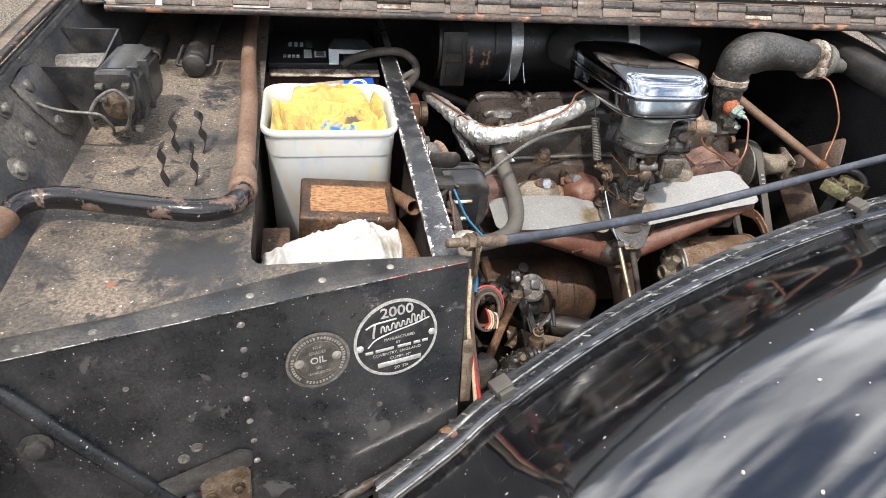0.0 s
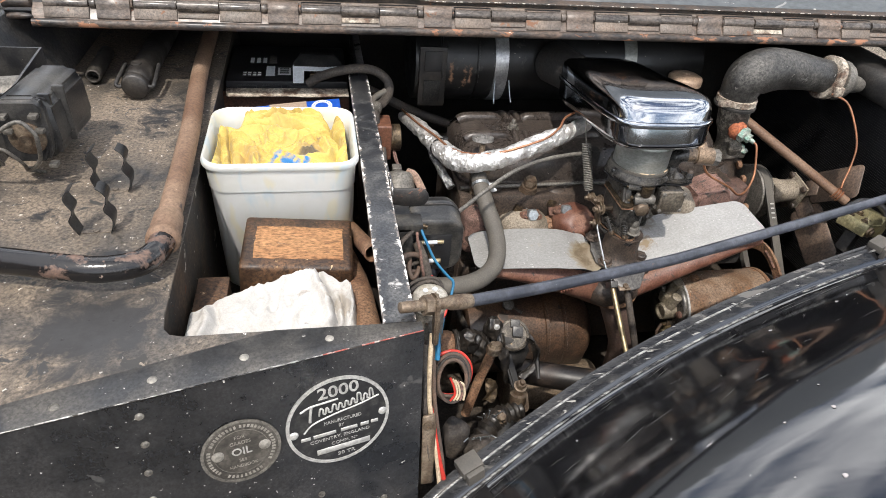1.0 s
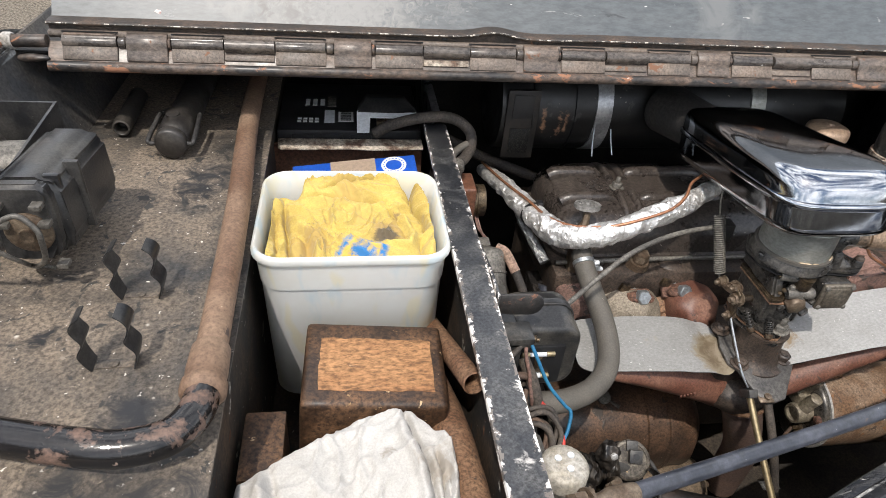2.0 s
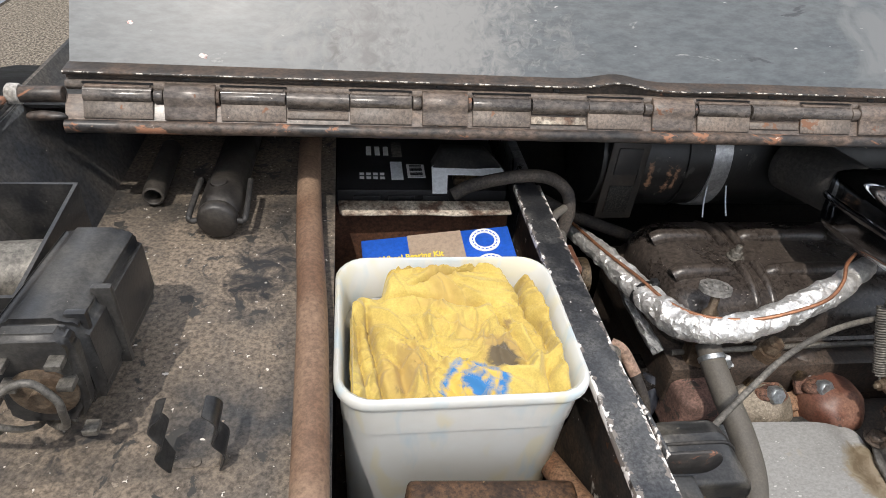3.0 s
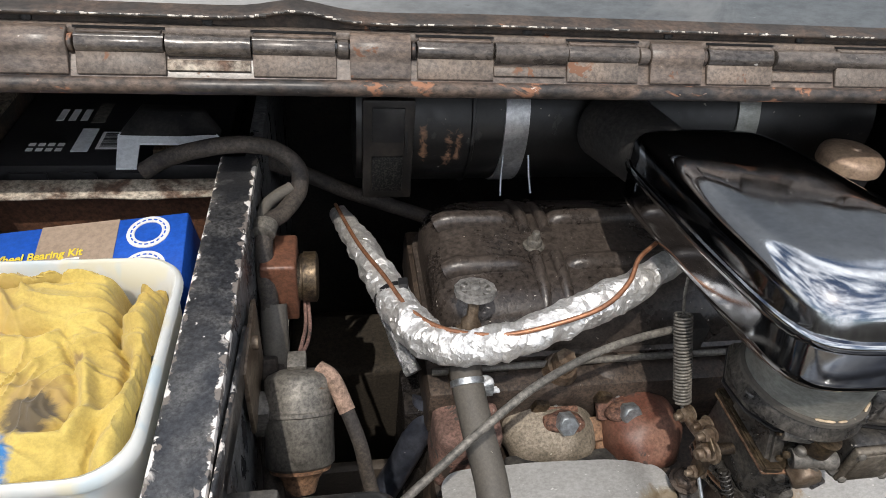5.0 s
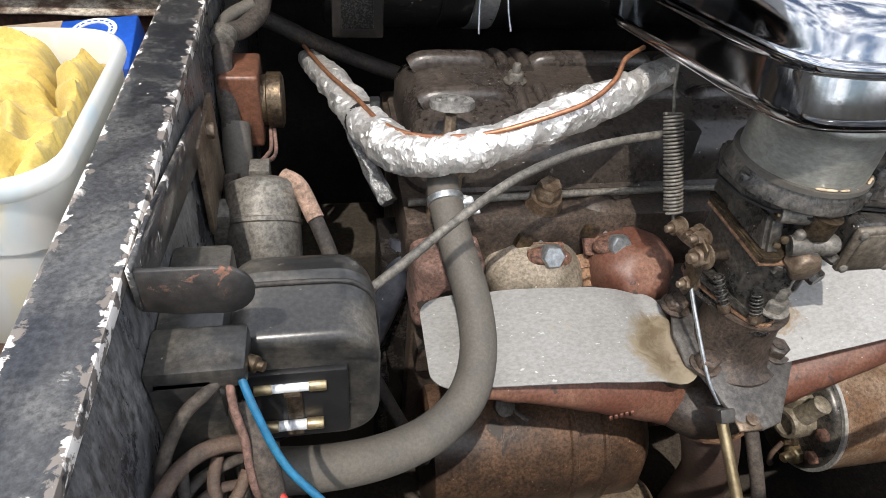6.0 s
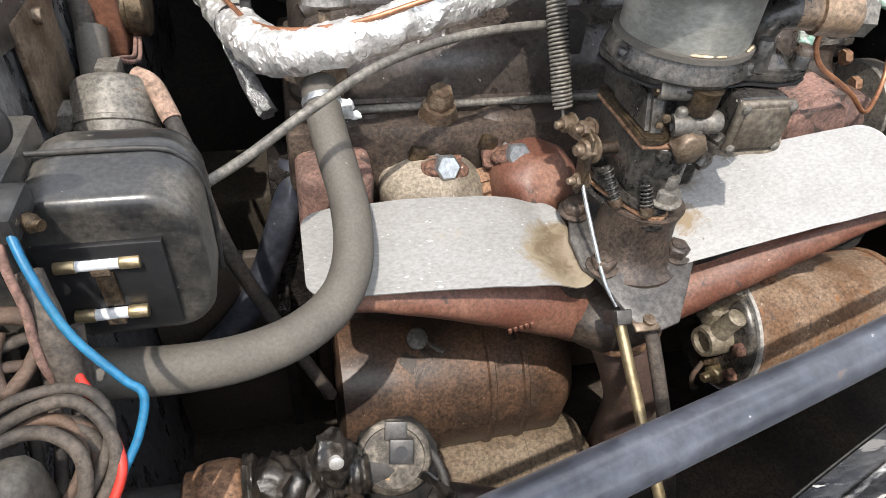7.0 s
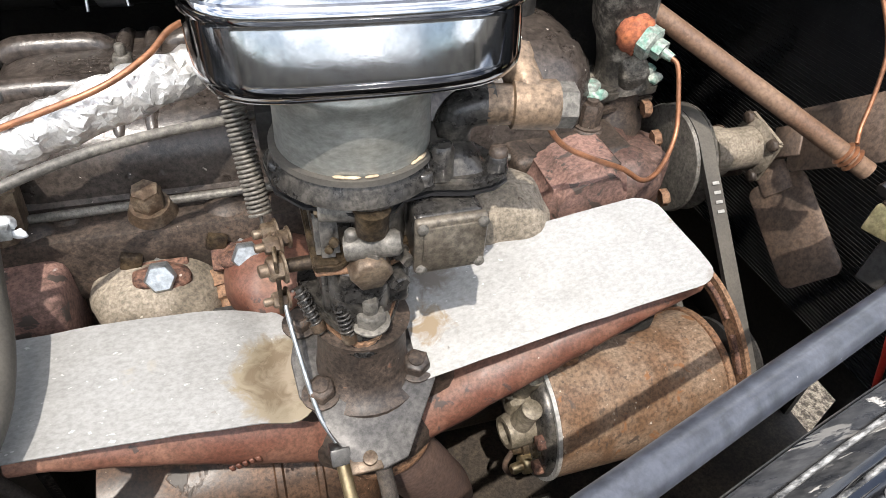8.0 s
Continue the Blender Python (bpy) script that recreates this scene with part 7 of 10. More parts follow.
# square accelerator pump cover
bm = B()
box(bm, (0.6315, 0.9335, 0.9125), (0.6735, 0.978, 0.951), 0.004, 3)
part("pump_body", bm, M_carb, carb)
bm = B()
box(bm, (0.630, 0.9275, 0.911), (0.675, 0.9340, 0.9515), 0.0028, 3)
box(bm, (0.6345, 0.9262, 0.9155), (0.6705, 0.930, 0.947), 0.0012, 2)
cov = part("square_cover", bm, surf("brown_grey_cover", (0.105, 0.088, 0.068), (0.17, 0.148, 0.118), 40, (0.4, 0.64), 0.36, 0.55, metal=0.3, fine_amt=0.35, bump=0.3), carb, "small square cover plate")
for x, z in ((0.634, 0.947), (0.671, 0.947), (0.634, 0.9155), (0.671, 0.9155)):
    bm = B()
    lathe(bm, (x, 0.9275, z), (0, -1, 0), [(0, 0.0036), (0.0016, 0.0034), (0.0026, 0.0016), (0.0027, 0)], 12)
    part("screw", bm, M_greydust, cov)
# top cover with its tab, bosses and screws
TOPC = [(0.552, 1.00), (0.556, 0.970), (0.570, 0.952), (0.588, 0.945), (0.598, 0.938), (0.609, 0.9355), (0.620, 0.938), (0.628, 0.946), (0.645, 0.949), (0.668, 0.944), (0.684, 0.946), (0.695, 0.953), (0.697, 0.966), (0.686, 0.985), (0.672, 1.01), (0.650, 1.035), (0.575, 1.035)]
bm = B()
prism(bm, [(x, y, 0.9535) for x, y in TOPC], (0, 0, 0.0018))
part("cover_gasket", bm, M_battery, carb)
bm = B()
prism(bm, [(x, y, 0.9555) for x, y in TOPC], (0, 0, 0.0085), 0.0024, 2)
lathe(bm, (CX, CY, 0.962), (0, 0, 1), [(0, 0.052), (0.004, 0.051), (0.012, 0.047), (0.0145, 0.046)], 40)
loft(bm, [[(x, y, z) for x, y in rrect(cx, 0.972, hx, hy, 0.012)] for cx, hx, hy, z in ((0.655, 0.030, 0.022, 0.962), (0.652, 0.026, 0.018, 0.970), (0.648, 0.020, 0.014, 0.975))])
part("top_cover", bm, M_carb, carb)
for x, y, r, h in ((0.609, 0.942, 0.0062, 0.004), (0.560, 0.978, 0.0060, 0.008), (0.640, 0.953, 0.0068, 0.007), (0.652, 0.957, 0.0080, 0.021), (0.688, 0.957, 0.0066, 0.010), (0.676, 0.995, 0.006, 0.008)):
    bm = B()
    lathe(bm, (x, y, 0.963), (0, 0, 1), [(0, r * 1.15), (h * 0.35, r), (h * 0.85, r * 0.96), (h, r * 0.75), (h + 0.0004, 0)], 16)
    part("cover_boss", bm, M_carb, carb)
bm = B()
lathe(bm, (0.688, 0.957, 0.972), (0.1, -0.1, 1), [(0, 0.0058), (0.004, 0.0056), (0.0052, 0.004), (0.0054, 0)], 14)
box(bm, (0.6835, 0.9563, 0.9768), (0.6925, 0.9577, 0.9785), 0.0)
part("slotted_screw", bm, M_iron, carb)
# linkage
link = thing("throttle_linkage", "dusty throttle lever, springs and rod on the carburettor", "linkage", (0.55, 0.97, 0.86))
bm = B()
prism(bm, [(0.548, 0.972, 0.850), (0.549, 0.966, 0.872), (0.549, 0.969, 0.902), (0.549, 0.985, 0.908), (0.549, 0.992, 0.895), (0.549, 0.984, 0.870), (0.548, 0.980, 0.850)], (0.003, 0, 0), 0.0006, 1)
part("lever", bm, M_brass, link)
for p, r in (((0.5495, 0.977, 0.890), 0.009), ((0.5495, 0.985, 0.903), 0.006), ((0.5495, 0.976, 0.862), 0.006), ((0.5485, 1.016, 0.889), 0.007), ((0.556, 1.0, 0.895), 0.006)):
    bm = B()
    hexbolt(bm, Vector(p) + Vector((0.006, 0, 0)), (-1, -0.2, 0.05), r, 0.009, r * 1.3, 0.006)
    part("pivot_nut", bm, M_rodend, link)
bm = B()
cyl(bm, (0.545, 0.978, 0.889), (0.60, 0.978, 0.889), 0.005, n=12)
part("spindle", bm, M_brass, link)
bm = B()
tube(bm, [(0.549, 1.018, 0.889), (0.55, 1.0, 0.890), (0.552, 0.985, 0.893)], 0.004, 8)
part("arm", bm, M_rodend, link)
bm = B()
tube(bm, [(0.552, 0.975, 0.862), (0.556, 0.950, 0.835), (0.563, 0.92, 0.802), (0.572, 0.905, 0.785)], 0.0018, 8)
part("inner_rod", bm, M_steel, link)
bm = B()
box(bm, (-0.007, -0.006, -0.012), (0.007, 0.006, 0.012), 0.002, 2, Matrix.Translation((0.573, 0.900, 0.778)) @ Matrix.Rotation(radians(45), 4, "X"))
hold = part("cable_holder", bm, M_motor, link)
bm = B()
box(bm, (-0.010, -0.010, -0.001), (0.012, 0.008, 0.0015), 0.001, 1, Matrix.Translation((0.588, 0.889, 0.783)) @ Matrix.Rotation(radians(12), 4, "X"))
lathe(bm, (0.592, 0.887, 0.784), (0, -0.2, 1), [(0, 0.0052), (0.003, 0.005), (0.0036, 0.003), (0.0036, 0)], 14)
part("clamp_screw", bm, M_rodend, hold)
bm = B()
tube(bm, [(0.574, 0.896, 0.774), (0.580, 0.84, 0.725), (0.588, 0.76, 0.66), (0.594, 0.70, 0.61)], 0.0048, 10)
part("brass_outer", bm, M_brassy, link, "dull brass cable outer")
bm = B()
tube(bm, [(0.600, 0.90, 0.778), (0.606, 0.86, 0.73), (0.622, 0.83, 0.66), (0.64, 0.80, 0.56)], 0.006, 10)
part("black_outer", bm, M_wire_dark, link)
for p0, p1 in (((0.562, 0.962, 0.883), (0.570, 0.950, 0.860)), ((0.586, 0.940, 0.880), (0.589, 0.934, 0.862))):
    bm = B()
    pts = []
    a = Vector(p1) - Vector(p0)
    _, uu, vv = frame_of(a)
    for i in range(6 * 10 + 1):
        t = i / 60
        pts.append(Vector(p0) + a * t + (uu * math.cos(t * 2 * math.pi * 6) + vv * math.sin(t * 2 * math.pi * 6)) * 0.0045)
    tube(bm, pts, 0.0009, 5, 1)
    cyl(bm, p0, Vector(p1) + a * 0.3, 0.003, n=10)
    part("adjuster_spring", bm, M_carb, link)
    bm = B()
    lathe(bm, Vector(p1), a, [(0, 0.0052), (0.006, 0.0052), (0.007, 0.004), (0.0072, 0)], 12)
    part("adjuster_screw", bm, M_rodend, link)
spring = thing("return_spring", "long close coiled return spring hung above the linkage", "spring", (0.54, 1.03, 0.90))
bm = B()
s0, s1 = Vector((0.5385, 1.060, 0.9745)), Vector((0.5455, 1.022, 0.9005))
a = s1 - s0
_, uu, vv = frame_of(a)
N = 27
tube(bm, [s0 + a * (i / (N * 12)) + (uu * math.cos(i / 12 * 2 * math.pi) + vv * math.sin(i / 12 * 2 * math.pi)) * 0.0072 for i in range(N * 12 + 1)], 0.00125, 6, 1)
part("coil", bm, M_greydust, spring)
bm = B()
tube(bm, [s0, s0 + Vector((-0.003, 0, 0.010)), (0.533, 1.062, 0.996), (0.532, 1.066, 1.014), (0.535, 1.072, 1.018)], 0.0013, 6)
part("hook", bm, M_greydust, spring)
bm = B()
tube(bm, [s1, s1 + a.normalized() * 0.008, Vector((0.5485, 1.017, 0.888))], 0.0013, 6)
part("hook", bm, M_greydust, spring)
bowden = thing("bowden_cable", "grey ribbed bowden cable looping over the engine", "cable", (0.4, 1.0, 0.92))
bm = B()
tube(bm, [(0.268, 0.935, 0.905), (0.300, 0.958, 0.912), (0.345, 0.985, 0.930), (0.395, 1.013, 0.946), (0.45, 1.037, 0.953), (0.50, 1.053, 0.954), (0.560, 1.066, 0.953)], 0.0036, 10)
part("outer", bm, M_greydust, bowden)
bm = B()
box(bm, (0.552, 1.055, 0.930), (0.568, 1.075, 0.960), 0.002)
part("stop_bracket", bm, M_dark, bowden)

# ---- air cleaner ----
cleaner = thing("air_cleaner", "chromed air cleaner box with rolled seam", "air cleaner", (0.62, 1.05, 1.0))


def ac_ring(z, grow, tall):
    """Plan outline of the box, wider towards the front, round at the nose."""
    pts = []
    base = [(0.520, 1.185), (0.521, 1.10), (0.523, 1.02), (0.527, 0.972), (0.538, 0.945), (0.560, 0.934), (0.602, 0.931), (0.648, 0.932), (0.676, 0.942), (0.692, 0.965), (0.694, 1.00), (0.686, 1.07), (0.672, 1.15), (0.655, 1.195), (0.625, 1.212), (0.560, 1.213), (0.530, 1.206)]
    n = len(base)
    cx, cy = 0.608, 1.07
    for i in range(n):
        p0, p1, p2, p3 = (base[(i + k - 1) % n] for k in range(4))
        for k in range(4):
            t = k / 4
            q = [0.5 * (2 * p1[j] + (p2[j] - p0[j]) * t + (2 * p0[j] - 5 * p1[j] + 4 * p2[j] - p3[j]) * t * t + (3 * p1[j] - p0[j] - 3 * p2[j] + p3[j]) * t ** 3) for j in (0, 1)]
            d = Vector((q[0] - cx, q[1] - cy))
            L_ = d.length
            d *= (L_ + grow) / L_
            y = cy + d.y
            pts.append((cx + d.x, y + 0.30 * (z - 1.0425), z + tall * (1.19 - y) / 0.26))
    return pts


bm = B()
loft(bm, [ac_ring(z, g, 0.030) for z, g in ((1.006, -0.030), (1.0045, -0.016), (1.0048, -0.008), (1.0070, -0.0030), (1.0105, -0.0006), (1.0135, 0.0), (1.0150, 0.0001), (1.0360, 0.0004), (1.0375, 0.0004), (1.0385, 0.0006), (1.0390, 0.0035), (1.0410, 0.0044), (1.0440, 0.0044), (1.0458, 0.0034), (1.0462, 0.0004), (1.0475, 0.0002), (1.0490, 0.0001), (1.0590, -0.0008), (1.0650, -0.0022), (1.0705, -0.0060), (1.0745, -0.0125), (1.0770, -0.021), (1.0785, -0.031), (1.0795, -0.055), (1.080, -0.075))])
part("box", bm, M_chrome, cleaner, sharp=40)
bm = B()
tube(bm, ac_ring(1.0060, -0.008, 0.030) + ac_ring(1.0060, -0.008, 0.030)[:1], 0.0026, 8, 1)
part("lower_seam", bm, M_chrome, cleaner)
bm = B()
lathe(bm, (CX, CY, 0.979), (0, 0, 1), [(0, 0.040), (0, 0.0455), (0.030, 0.0450), (0.038, 0.0448), (0.040, 0.0462), (0.044, 0.0462), (0.046, 0.0440), (0.060, 0.0440)], 44)
part("drum", bm, M_drum, cleaner, "tarnished steel drum")
bm = B()
ring(bm, Matrix.Translation((CX, CY, 0.9755)), 0.040, 0.0495, 0.0040, 44)
part("gasket", bm, M_rubber, cleaner)
bm = B()
for a in (-1.9, -1.78, -1.55, -0.93, -0.8):
    lump(bm, (CX + 0.0468 * math.cos(a), CY + 0.0468 * math.sin(a), 0.9805), (0.0045, 0.0012, 0.0010), 0.5, 300, Matrix.Rotation(a + math.pi / 2, 3, "Z"), 2)
tagged(part("torn_gasket", bm, M_cream_wire, cleaner, "tan crumbs of torn gasket"), kind="stuff")
bm = B()
cyl(bm, (0.56, 1.195, 1.042), (0.545, 1.30, 1.030), 0.036, 0.042, 28)
part("intake_collar", bm, M_dark, cleaner, "black intake collar")

blower = thing("intake_silencer", "black cylindrical intake silencer with bright strap and flaking paint", "silencer", (0.5, 1.38, 0.93))
bm = B()
lathe(bm, (0.262, 1.385, 1.005), (1, 0, 0), [(0, 0.075), (0.002, 0.083), (0.052, 0.085), (0.053, 0.088), (0.056, 0.088), (0.057, 0.0845), (0.125, 0.0845), (0.126, 0.087), (0.129, 0.087), (0.130, 0.084), (0.62, 0.084)], 44)
part("drum", bm, surf("flaking_black_drum", (0.005, 0.005, 0.005), (0.010, 0.0095, 0.009), 24, rough=0.33, alt_rough=0.5, fine_amt=0.3, patches=[((0.035, 0.032, 0.030), 0.62, 40, 0.6, 0.0), ((0.16, 0.09, 0.05), 0.72, 30, 0.8, 0.0)], specks=((0.2, 0.18, 0.15), 0.74, 180), bump=0.3), blower)
add_marks(bpy.data.materials["flaking_black_drum"], [((0.336, 1.3005, 1.006), 0.0050, (0.25, 0.135, 0.075), 0.018, 90), ((0.364, 1.3020, 0.994), 0.0045, (0.27, 0.15, 0.09), 0.022, 90), ((0.374, 1.3015, 0.996), 0.0040, (0.27, 0.15, 0.09), 0.018, 90)])
M_strap = surf("bright_steel_strap", (0.50, 0.50, 0.50), (0.30, 0.30, 0.30), 26, (0.42, 0.62), rough=0.30, metal=0.65, fine_amt=0.15, patches=[((0.05, 0.045, 0.04), 0.69, 70, 0.7, 0.0)], bump=0.2)
for x0, x1 in ((0.424, 0.452), (0.700, 0.728)):
    bm = B()
    lathe(bm, (x0, 1.385, 1.005), (1, 0, 0), [(0, 0.0845), (0.0005, 0.0862), (x1 - x0 - 0.0005, 0.0862), (x1 - x0, 0.0845)], 44)
    part("strap", bm, M_strap if x0 < 0.5 else M_drum, blower, "bright steel strap")
bm = B()
box(bm, (0.270, 1.2985, 0.935), (0.325, 1.306, 1.056), 0.003)
part("end_frame", bm, surf("brown_black_frame", (0.010, 0.009, 0.008), (0.03, 0.023, 0.018), 30, rough=0.45, fine_amt=0.3, bump=0.3), blower)
bm = B()
box(bm, (0.280, 1.2965, 1.008), (0.314, 1.2990, 1.048), 0.001)
part("slot", bm, M_battery, blower)
bm = B()
box(bm, (0.280, 1.2965, 0.946), (0.314, 1.2990, 0.990), 0.001)
part("mesh_vent", bm, surf("wire_mesh", (0.006, 0.006, 0.006), (0.045, 0.042, 0.036), 500, (0.5, 0.55), 0.5, metal=0.4), blower)
bm = B()
tube(bm, [(0.427, 1.3005, 0.990), (0.426, 1.292, 0.966), (0.4255, 1.282, 0.948)], 0.0014, 8)
part("wire_leg", bm, M_steel, blower)
bm = B()
tube(bm, [(0.456, 1.3005, 0.990), (0.458, 1.290, 0.968), (0.460, 1.280, 0.952)], 0.0014, 8)
part("wire_leg", bm, M_steel, blower)

# ---- foil wrapped pipe, copper wire, tap, water hose ----
foil = thing("foil_wrapped_pipe", "pipe wrapped in crinkled silver foil with a cable tie", "pipe", (0.36, 1.1, 0.93))
FP = [(0.243, 1.305, 0.910), (0.266, 1.235, 0.918), (0.292, 1.158, 0.918), (0.312, 1.105, 0.920), (0.338, 1.079, 0.926), (0.385, 1.068, 0.941), (0.44, 1.076, 0.958), (0.50, 1.097, 0.970), (0.565, 1.130, 0.978)]
bm = B()
line = spline(FP, 24)
u = None
rings = []
rfoil = random.Random(11)
NF = 36
for i, p in enumerate(line):
    d = (line[min(i + 1, len(line) - 1)] - line[max(i - 1, 0)]).normalized()
    if u is None:
        _, u, _ = frame_of(d)
    u = (u - d * u.dot(d)).normalized()
    v = d.cross(u)
    row = []
    s_ = i / len(line)
    taper = min(1.0, 0.62 + 2.4 * s_) * (1 - 0.30 * max(0.0, s_ - 0.86) / 0.14)
    for k in range(NF):
        t = 2 * math.pi * (k + 0.30 * (i % 2) + rfoil.uniform(-0.35, 0.35)) / NF
        o = u * math.cos(t) + v * math.sin(t)
        q = (p + o * 0.016) * 120
        rr = 0.0168 * taper * (1 + 0.15 * (0.5 - abs(noise.noise(q * 0.36)) * 2.4) + 0.07 * (0.5 - abs(noise.noise(q * 0.8 + Vector((3, 7, 1)))) * 2.4) + rfoil.uniform(-0.022, 0.022)) * (1 + 0.14 * math.exp(-((s_ - 0.34) / 0.10) ** 2))
        row.append(bm.verts.new(p + o * rr + d * rfoil.uniform(-0.0008, 0.0008)))
    rings.append(row)
for a, b in zip(rings, rings[1:]):
    for k in range(NF):
        j = (k + 1) % NF
        if rfoil.random() < 0.5:
            bm.faces.new((a[k], a[j], b[k]))
            bm.faces.new((a[j], b[j], b[k]))
        else:
            bm.faces.new((a[k], a[j], b[j]))
            bm.faces.new((a[k], b[j], b[k]))
bm.faces.new(rings[0])
bm.faces.new(rings[-1])
part("foil", bm, M_foil, foil, sharp=14)
bm = B()
p = Vector((0.294, 1.153, 0.918))
lathe(bm, p - Vector((0.002, -0.004, 0)), (0.3, -1, 0), [(0, 0.0165), (0.0005, 0.0182), (0.006, 0.0182), (0.0065, 0.0165)], 24)
box(bm, (p.x + 0.004, p.y - 0.006, p.z + 0.016), (p.x + 0.013, p.y + 0.004, p.z + 0.023), 0.001)
part("cable_tie", bm, M_battery, foil, "black cable tie")
bm = B()
tube(bm, [(0.282, 1.185, 0.903), (0.288, 1.16, 0.890), (0.302, 1.125, 0.872), (0.312, 1.105, 0.86)], 0.008, 14, 10, wobble=0.4)
part("lower_foil", bm, surf("dull_dark_foil", (0.42, 0.42, 0.42), (0.2, 0.2, 0.2), 60, (0.42, 0.6), 0.3, metal=0.8, fine_amt=0.2, bump=0.8, depth=0.003), foil, "dull dark foil strip")
wire = thing("copper_wire", "thin copper brown capillary wire along the foil pipe", "wire", (0.4, 1.07, 0.95))
bm = B()
tube(bm, [(0.240, 1.30, 0.926), (0.262, 1.22, 0.934), (0.285, 1.165, 0.937), (0.306, 1.118, 0.936), (0.335, 1.085, 0.942), (0.38, 1.064, 0.955), (0.425, 1.060, 0.970), (0.465, 1.066, 0.982), (0.492, 1.084, 0.992), (0.508, 1.106, 1.0), (0.532, 1.125, 1.002)], 0.0022, 8)
part("strand", bm, M_copper, wire)

back_hose = thing("breather_hose", "dull black rubber hose between bulkhead and rocker cover", "hose", (0.28, 1.36, 0.95))
bm = B()
tube(bm, [(0.155, 1.35, 0.957), (0.212, 1.36, 0.925), (0.250, 1.36, 0.905), (0.300, 1.36, 0.884), (0.352, 1.355, 0.866), (0.385, 1.34, 0.858)], 0.0095, 14)
part("rubber", bm, M_wire_dark, back_hose)

tap = thing("heater_tap", "small grey heater tap with a spoked hand wheel", "tap", (0.362, 1.105, 0.86))
bm = B()
lathe(bm, (0.361, 1.100, 0.850), (0.04, 0.16, 1), [(0, 0.017), (0.040, 0.017), (0.042, 0.020), (0.052, 0.020), (0.054, 0.014), (0.064, 0.014), (0.066, 0.010), (0.074, 0.010), (0.080, 0.0055), (0.096, 0.0055)], 6)
part("body", bm, M_rodend, tap, "dull brass tap body")
TM = Matrix.Translation((0.367, 1.124, 0.9475)) @ Matrix.Rotation(radians(-12), 4, "X")
bm = B()
ring(bm, TM, 0.0150, 0.0200, 0.006, 40)
for v in bm.verts:
    q = TM.inverted() @ v.co
    if q.length > 0.017:
        v.co = TM @ Vector((q.x, q.y, q.z)).lerp(Vector((0, 0, q.z)), 0.05 * (0.5 + 0.5 * math.cos(10 * math.atan2(q.y, q.x))))
M_wheel = surf("dusty_grey_alloy", (0.17, 0.165, 0.155), (0.26, 0.25, 0.235), 60, (0.42, 0.62), 0.5, metal=0.2, fine_amt=0.3, bump=0.3)
wheel = part("wheel", bm, M_wheel, tap, "grey spoked wheel")
for i in range(10):
    bm = B()
    box(bm, (0.008, -0.0020, 0.001), (0.0155, 0.0020, 0.005), 0.0005, 1, TM @ Matrix.Rotation(2 * math.pi * i / 10, 4, "Z"))
    part("spoke", bm, M_wheel, wheel)
bm = B()
lathe(bm, TM.translation, TM.to_3x3() @ Vector((0, 0, 1)), [(0, 0.010), (0.005, 0.010), (0.0055, 0.006)], 20)
hexbolt(bm, TM @ Vector((0, 0, 0.005)), TM.to_3x3() @ Vector((0, 0, 1)), 0.0052, 0.004)
part("hub", bm, M_wheel, tap)
hose = thing("water_hose", "grey dusty rubber water hose curving from the tap", "hose", (0.36, 0.95, 0.83))
bm = B()
tube(bm, [(0.355, 1.083, 0.898), (0.357, 1.060, 0.884), (0.362, 1.025, 0.866), (0.368, 0.985, 0.848), (0.366, 0.945, 0.832), (0.352, 0.912, 0.822), (0.325, 0.888, 0.818), (0.290, 0.872, 0.820), (0.25, 0.862, 0.828), (0.205, 0.858, 0.838)], 0.0150, 16)
part("rubber", bm, M_rubber, hose)
bm = B()
lathe(bm, (0.356, 1.070, 0.890), (0.05, -0.75, -0.42), [(0, 0.0150), (0.0005, 0.0162), (0.006, 0.0162), (0.0065, 0.0150)], 20)
box(bm, (0.370, 1.058, 0.878), (0.380, 1.070, 0.888), 0.001)
part("clip", bm, M_steel, hose)
bm = B()
lump(bm, (0.373, 1.068, 0.883), (0.008, 0.007, 0.008), 0.7, 170)
lump(bm, (0.382, 1.065, 0.878), (0.007, 0.003, 0.004), 0.7, 220)
part("tape_scrap", bm, M_card, hose, "torn dirty white tape")


# ---- things on the engine side of the bulkhead ----
reg = thing("voltage_regulator", "black bakelite voltage regulator box with two glass fuses", "regulator", (0.22, 0.89, 0.85))
bm = B()
box(bm, (0.166, 0.838, 0.845), (0.200, 0.936, 0.962), 0.004)
box(bm, (0.166, 0.838, 0.952), (0.213, 0.868, 0.966), 0.003)
part("base", bm, M_bakelite, reg)
bm = B()
def reg_ring(y, inset):
    return [(x, y, z + 0.03 * (y - 0.9)) for x, z in rrect(0.2365, 0.907, 0.0445 - inset, 0.0475 - inset, 0.024 - min(inset, 0.012), 8)]


loft(bm, [reg_ring(y, q) for y, q in ((0.8665, 0.012), (0.8655, 0.006), (0.867, 0.002), (0.871, 0.0), (0.909, 0.0), (0.910, -0.0012), (0.9155, -0.0012), (0.9165, 0.0), (0.926, 0.001), (0.933, 0.004), (0.9365, 0.010), (0.937, 0.018))])
cover_ob = part("cover", bm, M_bakelite, reg, "rounded black cover")
bm = B()
tube(bm, [(0.194, 0.905, 0.9560), (0.256, 0.905, 0.9560), (0.2725, 0.905, 0.9500), (0.2805, 0.905, 0.936), (0.2825, 0.905, 0.905), (0.281, 0.905, 0.868)], 0.0016, 8)
part("clip_wire", bm, M_dark, cover_ob)
bm = B()
